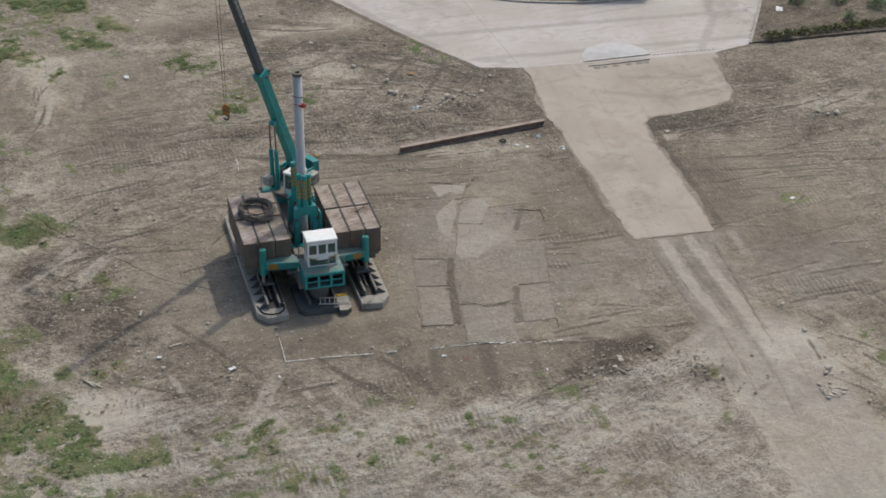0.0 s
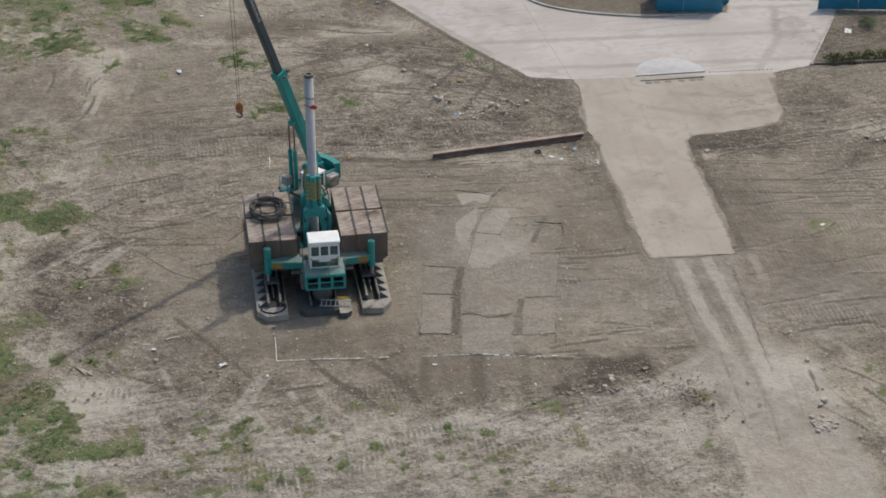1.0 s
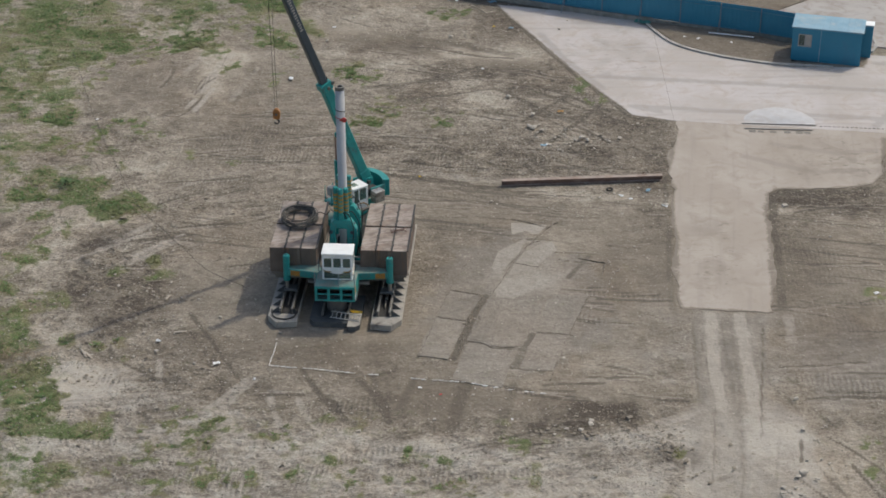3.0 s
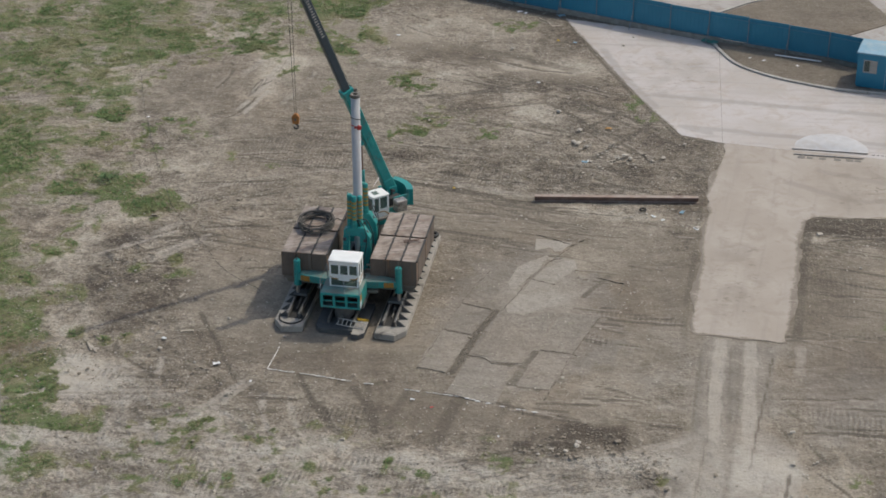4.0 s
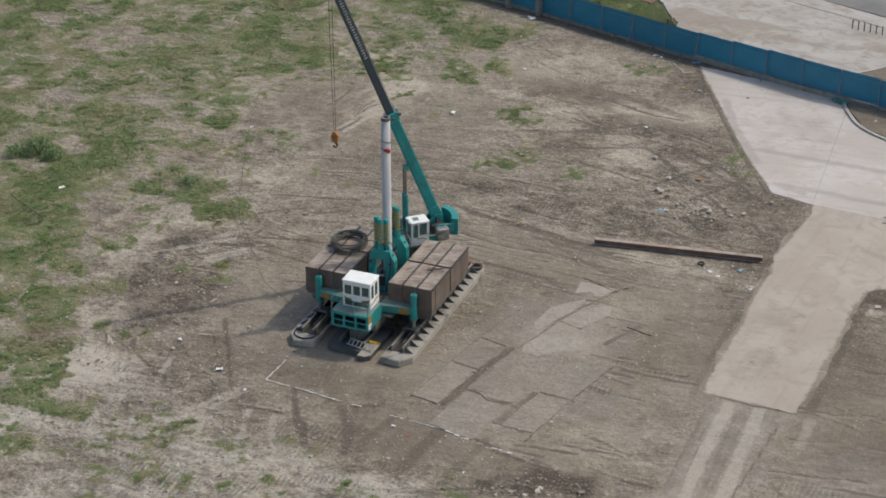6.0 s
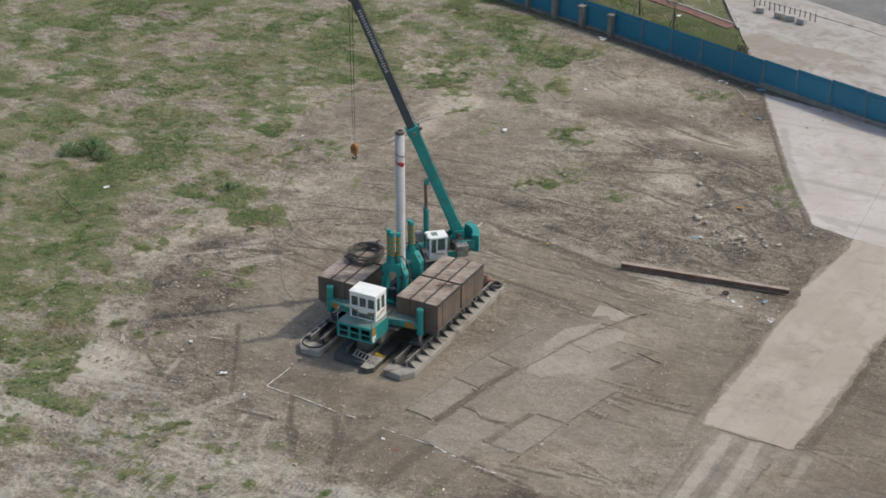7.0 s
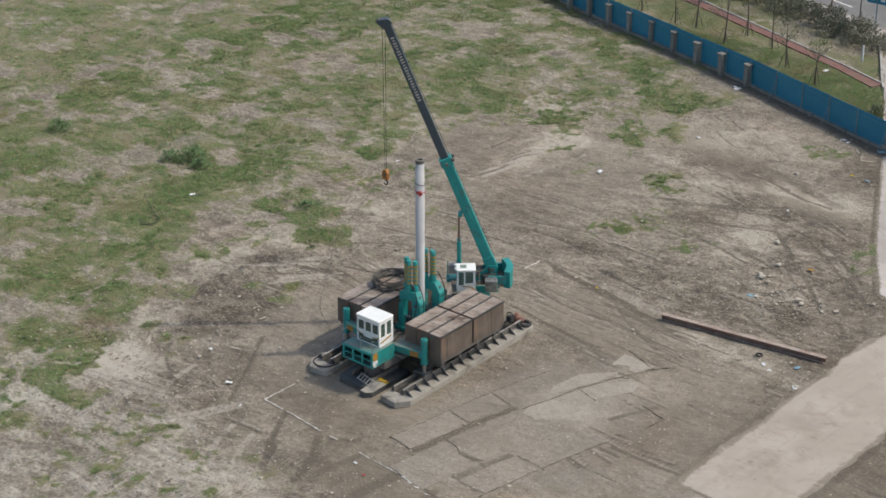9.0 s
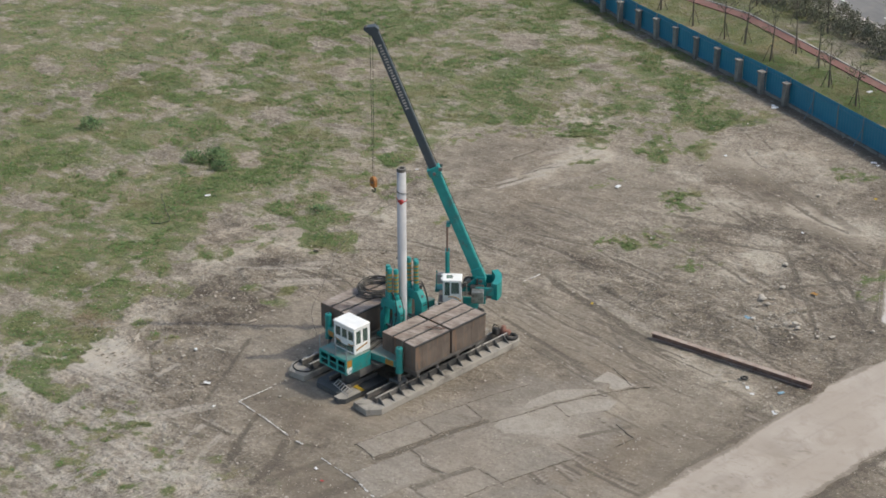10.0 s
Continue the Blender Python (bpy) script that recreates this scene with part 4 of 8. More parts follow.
def build_ground():
    xs, ys = axis(-80, 58, 0.13, 0.45, -21, 31), axis(-34, 95, 0.13, 0.45, -24, 42)
    X, Y = np.meshgrid(xs, ys)
    x, y = X.ravel(), Y.ravel()
    jitter = 0.35 * (fractal(x * 1.3, y * 1.3, 3, 60) - 0.5)
    pale, dark, tread = np.zeros_like(x), np.zeros_like(x), np.zeros_like(x)
    for lines, out in ((PALE_LINES, pale), (DARK_LINES, dark), (TREADS, tread)):
        for pts, wide, strength in lines:
            px, py = [p[0] for p in pts], [p[1] for p in pts]
            some = np.nonzero((x > min(px) - 1.5) & (x < max(px) + 1.5) & (y > min(py) - 1.5) & (y < max(py) + 1.5))[0]
            d = near_line(x[some], y[some], pts) + (0.3 if wide < 0.3 else 0.9) * jitter[some]
            gap = 0.45 + 0.75 * fractal(x[some] * 0.8, y[some] * 0.8, 3, 8)
            out[some] = np.maximum(out[some], strength * gap * (1 - step(wide * 0.5, wide * 1.35, d)))
    n1, n2 = fractal(x * 0.12, y * 0.12, 4, 1), fractal(x * 0.45, y * 0.45, 4, 2)
    limit = np.interp(x, (-17.2, -14.5, -10.4, -8.2, -4.5, -2.1, 0.3, 3.6, 6.3, 9.2, 10.5, 13.8, 18.1), (-6.4, -9.2, -10.4, -11.6, -13.6, -14.4, -14.8, -15.0, -15.0, -15.0, -15.6, -14.4, -13.6))
    front = step(0.5, -0.9, y - limit + 2.2 * (n2 - 0.5)) * step(-19, -16, x) * step(19.5, 18, x)
    tone = 0.425 + 0.16 * (n1 - 0.5) + 0.14 * front
    for spots in (TONE_NEAR, TONE_WEST, TONE_NORTH, TONE_CENTRE, TONE_EAST):
        tone += 1.35 * (lobes(x, y, [p for p in spots if p[4] > 0], 0, 61, 0.9) - lobes(x, y, [p for p in spots if p[4] < 0], 0, 63, 0.9))
    grey = np.clip(1.1 * spot(x, y, 9.8, -1.5, 6, 8.5) + 0.5 * spot(x, y, 22, -6, 12, 7) + 0.35 * spot(x, y, 2, 8, 9, 5) + 0.5 * spot(x, y, 28, -8, 4, 5) + 0.4 * spot(x, y, -9, 6, 6, 6) + 0.5 * spot(x, y, -14.9, 2.7, 2.2, 2.4), 0, 1)
    west = np.interp(-y, (2.5, 10.8, 14.0, 18.0, 20.5, 27), (19.2, 19.0, 18.0, 18.2, 18.6, 18.0)) + 1.6 * jitter
    east = np.interp(-y, (2.7, 8.0, 10.7, 12.5, 14.3, 21.5, 27), (23.9, 23.1, 22.8, 24.6, 25.0, 24.4, 24.0)) + 1.4 * jitter
    way = step(-0.7, 0.9, x - west) * step(0.9, -0.9, x - east) * step(-2.2, -3.2, y)
    grey = np.maximum(grey, np.maximum(0.9 * way, 0.6 * front))
    dark *= 1 - 0.5 * np.maximum(way, front)
    early = step(-14.5, -11.0, y)
    tone += way * (0.1 + 0.12 * (1 - early))
    # two pale wheel ways with a dark crown between them
    left, right = np.interp(-y, (2.5, 8, 14, 20), (20.5, 20.3, 20.4, 20.2)), np.interp(-y, (2.5, 8, 14, 20), (22.0, 22.12, 22.0, 21.7))
    wheel = np.maximum(step(0.5, 0.25, np.abs(x - left) + 0.8 * jitter), step(0.5, 0.25, np.abs(x - right) + 0.8 * jitter)) * step(-2.4, -2.9, y)
    pale = np.maximum(pale, wheel * (0.25 + 0.4 * early) * (0.55 + 0.9 * fractal(x * 2.2, y * 0.35, 3, 19)))
    crown = step(0.6, 0.2, np.abs(x - 0.5 * (left + right)) + 1.3 * jitter) * step(-2.6, -3.4, y) * step(-20.0, -15.0, y)
    side = np.maximum(step(0.35, 0.1, np.abs(x - left + 0.85) + jitter), step(0.35, 0.1, np.abs(x - right - 0.85) + jitter)) * step(-2.6, -3.4, y) * early
    dark = np.maximum(dark, (0.24 * crown + 0.22 * side) * (0.5 + n2))
    swirl = np.abs(np.hypot(x - 20.6, y + 18.6) - 0.9)
    dark = np.maximum(dark, 0.2 * step(0.3, 0.05, swirl + 1.2 * jitter) * step(0.45, 0.6, fractal(x * 0.9, y * 0.9, 3, 81)) + 0.2 * spot(x, y, 20.2, -18.3, 0.9, 0.7))
    # the fence's shade, painted as a dark band on the soil at its foot
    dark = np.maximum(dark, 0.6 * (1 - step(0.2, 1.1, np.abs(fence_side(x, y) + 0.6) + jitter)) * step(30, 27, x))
    green = greenness(x, y)
    road = step(1.9, 0.9, near_line(x, y, [(-9.0, 38.4), (-5.0, 36.6), (0.0, 34.5), (5.5, 33.2), (9.0, 31.0)]) + 1.5 * jitter)
    swept = np.maximum.reduce([road, 0.9 * spot(x, y, 0, -6, 7, 4.5), 0.85 * spot(x + 3 * (n2 - 0.5), y + 2 * jitter, -12.8, -11.8, 3.2, 2.4), 0.8 * spot(x, y, 6.0, -12.4, 3.6, 2.2), 0.9 * way, 0.45 * spot(x, y, -17, 25, 5, 6),
                                0.9 * spot(x, y, 9.5, -1.5, 5.5, 9.0), 0.6 * spot(x, y, 29, 3, 5, 6), 0.5 * spot(x, y, -6, 1, 6, 8), 0.7 * spot(x, y, 6, 9, 8, 4), 0.8 * spot(x, y, 14.5, 0, 7, 11), 0.8 * spot(x, y, 28, -2, 6, 12), 0.6 * spot(x, y, 10, -11, 10, 3), 0.3 * spot(x, y, -10, 26, 8, 13)])
    stirred = np.maximum.reduce([0.8 * front, spot(x, y, 8, 16.5, 12, 4), 0.9 * spot(x, y, 9, 25, 8, 8), 0.9 * spot(x, y, -13.5, -1, 5, 7), 0.7 * spot(x, y, -8, 6, 6, 5), 0.5 * spot(x, y, 36, 13, 9, 6), 0.6 * spot(x, y, -17, 8, 5, 25)])
    swept = swept - 0.45 * stirred * (1 - swept)
    # dry crust that has broken away in patches with clear edges
    crust = step(0.47, 0.53, fractal(x * 0.55 + 0.5 * n1, y * 0.7, 5, 141)) - step(0.52, 0.57, fractal(x * 0.8, y * 1.0, 5, 151))
    tone += 0.13 * crust * (0.25 + 0.75 * np.clip(stirred + 0.5 * step(-10, -14, x), 0, 1)) * (1 - 0.7 * np.clip(swept, 0, 1))
    comb = np.maximum.reduce([spot(x, y, 6.0, 8.6, 8.5, 3.8), 0.7 * spot(x, y, 30, 6, 8, 7), 0.6 * spot(x, y, -9, 4, 5, 4)])
    # relief: lumps, ruts and heaps, levelled under the machine, slabs and roads
    flat = np.maximum.reduce([spot(x, y, 0, 0, 6.5, 9), spot(x, y, 9.5, -1.5, 6, 11), step(0, 1, fence_side(x, y)) * 0.8])
    rough = np.clip(front + spot(x, y, -4, 44, 8, 5) + spot(x, y, 7, 17.5, 11, 5) + spot(x, y, -12, -3, 6, 7) + spot(x, y, 30, -8, 7, 9) + spot(x, y, 33, 12, 7, 5), 0, 1)
    z = 0.17 * (n2 - 0.5) + 0.10 * (fractal(x * 1.6, y * 1.6, 3, 3) - 0.5) - 0.035
    z += (0.04 + 0.1 * rough) * (1 - 0.8 * np.clip(swept, 0, 1)) * (fractal(x * 3.1, y * 3.1, 2, 71) - 0.5)
    z += -0.03 * dark * (1 - spot(x, y, 14.3, -13.0, 3.6, 1.7)) - 0.02 * pale
    z *= 1 - 0.9 * flat
    z += 0.2 * spot(x, y, 13.2, -14.2, 3.0, 0.6) * fractal(x * 1.5, y * 1.5, 3, 31) + 0.35 * spot(x, y, -14.2, 0.9, 1.3, 0.9) * fractal(x * 2.5, y * 2.5, 3, 32)
    z += 0.05 * spot(x, y, 23.35, -19.3, 0.8, 0.7) + 0.3 * spot(x, y, 3.5, 15.5, 5, 1.0) * fractal(x, y, 3, 33) + 0.25 * spot(x, y, -12.4, -4.2, 3.0, 3.0) * fractal(x * 1.2, y * 1.2, 4, 34)
    z -= 0.02
    far = np.maximum(np.abs(x), np.abs(y)) > 97
    z[far] = -0.1
    for poly in (ROAD_YARD, ROAD_TONGUE):
        some = np.nonzero((x > 4) & (x < 46) & (y > -6) & (y < 46))[0]
        d = near_line(x[some], y[some], poly + poly[:1])
        inner = inside(x[some], y[some], poly)
        level = step(1.5, 0.3, d)
        z[some] = np.where(inner, np.where(d > 0.28, -0.08, -0.012), z[some] * (1 - level) + level * (0.0 + 0.05 * (n2[some] - 0.42)))
    bays = spot(x, y, 9.8, -1.5, 5.5, 9.5)
    z = z * (1 - bays) + bays * (-0.02 + 0.05 * (fractal(x * 0.9, y * 0.9, 4, 90) - 0.5))
    z[(fence_side(x, y) > 0.8)] -= 0.06

    nx, ny = len(xs), len(ys)
    k = np.arange(nx * ny).reshape(ny, nx)
    faces = np.stack([k[:-1, :-1], k[:-1, 1:], k[1:, 1:], k[1:, :-1]], -1).reshape(-1, 4)
    me = bpy.data.meshes.new("ground")
    me.vertices.add(len(x))
    me.vertices.foreach_set("co", np.stack([x, y, z], -1).ravel())
    me.loops.add(faces.size)
    me.loops.foreach_set("vertex_index", faces.ravel())
    me.polygons.add(len(faces))
    me.polygons.foreach_set("loop_start", np.arange(len(faces)) * 4)
    me.polygons.foreach_set("use_smooth", np.ones(len(faces), bool))
    me.update(calc_edges=True)
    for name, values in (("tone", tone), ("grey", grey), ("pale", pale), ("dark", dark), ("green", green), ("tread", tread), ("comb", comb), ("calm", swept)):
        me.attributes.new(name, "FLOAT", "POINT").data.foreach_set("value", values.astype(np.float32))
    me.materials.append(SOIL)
    return tagged(new("ground", me), "bare rutted building-site soil with tyre tracks and thin grass", "ground", kind="structure")


ground = build_ground()


# ---- roads and paved places ----
def frayed(poly, every=0.35, amount=0.09, seed=0):
    """The outline with many small steps off the line, as poured and dirtied concrete has."""
    out = []
    for (ax, ay), (bx, by) in zip(poly, poly[1:] + poly[:1]):
        length = math.hypot(bx - ax, by - ay)
        count = max(1, int(length / every))
        for k in range(count):
            t = k / count
            wob = amount * (1.6 * noise.noise((0.45 * (ax + (bx - ax) * t) + seed, 0.45 * (ay + (by - ay) * t), 7.5)) + noise.noise((ax + (bx - ax) * t + seed, ay + (by - ay) * t, 0.5)) + 0.6 * noise.noise((3 * (ax + (bx - ax) * t), 3 * (ay + (by - ay) * t), seed)))
            out.append((ax + (bx - ax) * t - (by - ay) / length * wob, ay + (by - ay) * t + (bx - ax) / length * wob))
    return out


MARKS = [[(14.6, 29.3), (22.0, 28.9), (28.5, 28.5), (38.9, 27.8)], [(17.0, 24.4), (24.2, 23.9), (37.8, 23.2)], [(34.7, 32.9), (40.2, 32.6)], [(33.0, 22.0), (36.0, 27.0), (37.5, 33.0)], [(15.0, 27.2), (12.2, 32.5), (10.5, 37.0)],
         [(17.2, 24.2), (18.8, 23.6)], [(26.0, 19.0), (30.0, 17.8), (32.5, 18.5)], [(24.0, 17.0), (28.0, 15.0), (31.5, 15.5)]]


# brown soil carried onto the forecourt
STREWN = [(1.0, (7.5, 51.0, 7.5, 3.6)), (1.7, (3.4, 52.9, 2.8, 2.2)), (1.5, (7.0, 53.2, 3.2, 1.2)), (1.6, (12.2, 50.6, 1.3, 0.9)), (1.4, (10.2, 53.0, 1.5, 0.8)), (1.3, (21.0, 51.5, 4.5, 1.4)), (0.5, (8.0, 57.0, 6.0, 1.5))]


def slab(name, poly, z0, z1, material, label, category="road", fray=0.08, cell=2.0, spread=0.9):
    """A poured surface: a frayed outline with thickness, cut into cells that carry how dirty its edge is and where
    tracks and other darker lines run.
    """
    bm = prism(bmesh.new(), frayed(poly, 0.35, fray, len(name)), z0, z1)
    low = [min(p[k] for p in poly) for k in (0, 1)]
    high = [max(p[k] for p in poly) for k in (0, 1)]
    for k in (0, 1):
        for v in np.arange(low[k] + cell, high[k], cell):
            bmesh.ops.bisect_plane(bm, geom=bm.verts[:] + bm.edges[:] + bm.faces[:], plane_co=(v, v, 0), plane_no=(1 - k, k, 0))
    bmesh.ops.triangulate(bm, faces=[f for f in bm.faces if len(f.verts) > 4])
    ob = thing(name, bm, material, label, category, kind="structure")
    me = ob.data
    co = np.zeros(len(me.vertices) * 3)
    me.vertices.foreach_get("co", co)
    x, y = co[0::3], co[1::3]
    edge = step(spread, 0.0, near_line(x, y, poly + poly[:1])) * step(0.1, 1.2, near_line(x, y, [(19.9, 22.18), (33.4, 21.1)])) if spread else 0 * x
    mark = np.zeros_like(x)
    for line in MARKS:
        mark = np.maximum(mark, step(0.5, 0.1, near_line(x, y, line)))
    stain = np.maximum.reduce([spot(x, y, 29.8, 17.0, 4.8, 3.6), 0.9 * spot(x, y, 38.0, 27.0, 2.6, 6.0), 0.7 * spot(x, y, 21, 4, 2.0, 7), 0.5 * spot(x, y, 15, 33, 5, 6)])
    strewn = np.maximum.reduce([k * spot(x, y, *at) for k, at in STREWN])
    for key, values in (("edge", edge), ("mark", mark), ("stain", stain), ("strewn", strewn)):
        me.attributes.new(key, "FLOAT", "POINT").data.foreach_set("value", values.astype(np.float32))
    return ob


yard = slab("road", ROAD_YARD, -0.15, 0.02, CONCRETE, "pale dusty concrete yard and driveway to the gate", fray=0.05, cell=0.3, spread=0.3)
slab("driveway", ROAD_TONGUE, -0.15, 0.016, TONGUE, "mud-dusted concrete driveway ending in the soil", fray=0.2, cell=0.35, spread=0.55)
slab("yard_outside", [(8.2, 45.0), (14.6, 42.6), (19.2, 41.2), (26, 39.2), (30.5, 37.2), (36, 36), (60, 30), (90, 20), (90, 45), (30, 51.5), (8.5, 60.2), (1.5, 62.5), (-3.1, 63.7), (-2.5, 61.5), (-0.5, 57.7), (0.85, 55.3), (1.7, 53.4), (2.6, 51.7), (3.6, 49.6), (5.4, 46.4)],
     -0.15, 0.03, PAVING, "pale paved forecourt strewn with brown soil beyond the blue fence", "pavement", 0.08, 0.6, 0)
slab("street", [(-120, 113.5), (-14.5, 71.6), (-0.9, 66.5), (7.2, 63.2), (90, 30.5), (90, 42), (8, 75.5), (-120, 128)], -0.15, 0.02, ASPHALT, "grey asphalt street with dashed lane lines", "road", 0.02, spread=0)
slab("pavement", [(-62, 89.0), (-12.5, 68.2), (-3.0, 63.8), (-1.0, 62.9), (1.5, 62.6), (8.5, 60.3), (40, 47.5), (40, 49.6), (7.2, 63.1), (-0.9, 66.4), (-14.5, 71.5), (-62, 91.0)], -0.15, 0.05, PAVING, "light paving along the street", "pavement", 0.02, spread=0)
path = slab("cycle_path", [(-62, 76.5), (-29.5, 65.0), (-22.9, 64.2), (-14.0, 60.9), (-4.0, 56.9), (-0.2, 55.0), (0.3, 56.0), (-4.7, 58.2), (-14.7, 62.2), (-23.2, 65.5), (-29.5, 66.2), (-62, 77.8)], -0.15, 0.0, RED_PATH,
            "worn red cycle path on the verge", "path", 0.03)


def ribbon(bm, pts, wide, z0, z1):
    """A long low bar along points of the plan, such as a kerb."""
    left, right = [], []
    for k, p in enumerate(pts):
        a, b = pts[max(k - 1, 0)], pts[min(k + 1, len(pts) - 1)]
        d = math.hypot(b[0] - a[0], b[1] - a[1])
        nx, ny = -(b[1] - a[1]) / d * wide / 2, (b[0] - a[0]) / d * wide / 2
        left.append((p[0] + nx, p[1] + ny))
        right.append((p[0] - nx, p[1] - ny))
    for k in range(len(pts) - 1):
        prism(bm, [right[k], right[k + 1], left[k + 1], left[k]], z0, z1)
    return bm


def fine_line(pts, every=0.8):
    out = []
    for (ax, ay), (bx, by) in zip(pts, pts[1:]):
        count = max(1, int(math.hypot(bx - ax, by - ay) / every))
        out += [(ax + (bx - ax) * k / count, ay + (by - ay) * k / count) for k in range(count)]
    return out + [pts[-1]]


def arc_line(pts, every=0.5):
    """A smooth curve through points (Catmull-Rom)."""
    p = [pts[0]] + list(pts) + [pts[-1]]
    out = []
    for k in range(1, len(p) - 2):
        count = max(2, int(math.dist(p[k], p[k + 1]) / every))
        for s in range(count):
            t = s / count
            out.append(tuple(0.5 * (2 * p[k][i] + (p[k + 1][i] - p[k - 1][i]) * t + (2 * p[k - 1][i] - 5 * p[k][i] + 4 * p[k + 1][i] - p[k + 2][i]) * t * t
                                    + (3 * p[k][i] - p[k - 1][i] - 3 * p[k + 1][i] + p[k + 2][i]) * t**3) for i in range(len(p[k]))))
    return out + [tuple(pts[-1])]


def kerb(pts, label, wide=0.24, high=0.15, material=KERB, every=1.0):
    """A kerb of separate stones along a curve."""
    line = arc_line(pts, 0.5)
    ob = base("kerb", label, "kerb", (*pts[0], 0), kind="structure")
    for a in range(0, len(line) - 1, 2):
        piece = line[a:a + 3]
        if len(piece) < 2:
            continue
        s = part("kerbstone", ribbon(bmesh.new(), [(p[0] - pts[0][0], p[1] - pts[0][1]) for p in piece], wide, -0.1, high), material, ob)
        s.scale = (1, 1, 1)
    return ob


kerb([(18.55, 39.3), (19.0, 38.1), (20.4, 35.6), (23.0, 33.75), (26.6, 32.45), (28.9, 32.1), (31.5, 31.9)], "curved pale concrete kerb round the planted strip")
kerb([(34.6, 34.9), (35.2, 36.4), (35.0, 38.6)], "curved concrete kerb beside the gate opening")
kerb([(17.6, 44.8), (19.0, 46.2), (21.4, 48.8), (25.4, 51.0), (30.0, 51.0)], "pale kerb round a bare traffic island", high=0.15)
kerb([(36.75, 22.0), (38.8, 25.6), (41.2, 30.0)], "thin white kerb at the edge of the verge", 0.16, 0.16)
kerb([(-4.4, 64.6), (-2.6, 61.4), (-0.6, 57.6), (0.7, 55.3)], "pale kerb closing the verge at the forecourt", 0.2, 0.12)
thing("path_edging", ribbon(bmesh.new(), fine_line([(-62, 77.9), (-29.5, 66.3), (-23.2, 65.6), (-14.7, 62.3), (-4.7, 58.3), (0.3, 56.1)], 1.5), 0.16, -0.1, 0.08), KERB, "white edging line along the red cycle path", "edging", kind="structure")
soil_bed = slab("planting_bed", [(18.7, 39.6), (19.15, 38.2), (20.5, 35.75), (23.05, 33.9), (26.6, 32.6), (28.6, 32.3), (28.8, 35.9), (26, 38.0), (19.0, 40.0)], -0.1, 0.11, STONE, "bare brown planting bed behind the kerb", "bed", 0.0, spread=0)
soil_bed.data.materials[0] = SOIL
island = slab("traffic_island", [(17.8, 44.7), (19.1, 46.0), (21.5, 48.6), (25.4, 50.8), (30.0, 50.8), (32, 46), (26, 40.3)], -0.1, 0.1, STONE, "bare traffic island beyond the fence", "island", 0.0, spread=0)
island.data.materials[0] = SOIL
for earth in (soil_bed, island):
    for key, value in (("tone", 0.27), ("dark", 0.08), ("calm", 0.7)):
        earth.data.attributes.new(key, "FLOAT", "POINT").data.foreach_set("value", np.full(len(earth.data.vertices), value, np.float32))
verge = slab("verge", [(36.9, 22.0), (38.9, 25.6), (41.3, 30.0), (58, 28.5), (58, 22.0), (48, 21.6)], -0.1, 0.12, STONE, "brown verge with a hedge and shrubs", "verge", 0.05, spread=0)
verge.data.materials[0] = SOIL
verge.data.attributes.new("tone", "FLOAT", "POINT").data.foreach_set("value", np.full(len(verge.data.vertices), 0.2, np.float32))

# joints and drain in the yard
dark_lines = base("drain", "long slotted drain set across the concrete yard", "drain", (24.2, 22.0, 0), kind="structure")
for y0, y1, x0, x1 in ((22.0, 21.85, 0.0, 4.9), (21.2, 21.05, 0.1, 4.6)):
    bm = bmesh.new()
    bar(bm, (x0, y0 - 22.0, 0.023), (x1, y0 - 22.0 - 0.02, 0.073), 0.1, 0.014, side=(0, 0, 1))
    part("grate", bm, BLACK, dark_lines)
    bm = bmesh.new()
    bar(bm, (x0, y0 - 21.88, 0.028), (x1, y0 - 21.9, 0.028), 0.06, 0.024, side=(0, 0, 1))
    part("frame_edge", bm, STEEL_BRIGHT, dark_lines)
for k in range(16):
    bm = bmesh.new()
    box(bm, 5.15 + 0.29 * k, 5.32 + 0.29 * k, -0.12 - 0.012 * k, -0.03 - 0.012 * k, 0.018, 0.026)
    part("slot", bm, BLACK, dark_lines)
for k in range(6):
    bm = bmesh.new()
    x0 = 0.4 + 0.72 * k + 0.2 * math.sin(5 * k)
    prism(bm, frayed([(x0, -1.25), (x0 + 0.4, -1.3), (x0 + 0.45, -1.05), (x0 + 0.05, -1.0)], 0.1, 0.05, k), 0.012, 0.024)
    part("stain_chip", bm, STEEL_DARK, dark_lines)
joint = base("expansion_joint", "dark joint between concrete bays", "joint", (19.7, 22.3, 0), kind="structure")
for a, b, w in (((0.0, 0.0), (-0.75, 15.8), 0.02), ((-3.2, 0.95), (-6.6, 7.0), 0.02)):
    part("joint_strip", ribbon(bmesh.new(), fine_line([a, b], 1.0), w, 0.012, 0.0245), OLD_SLAB, joint)


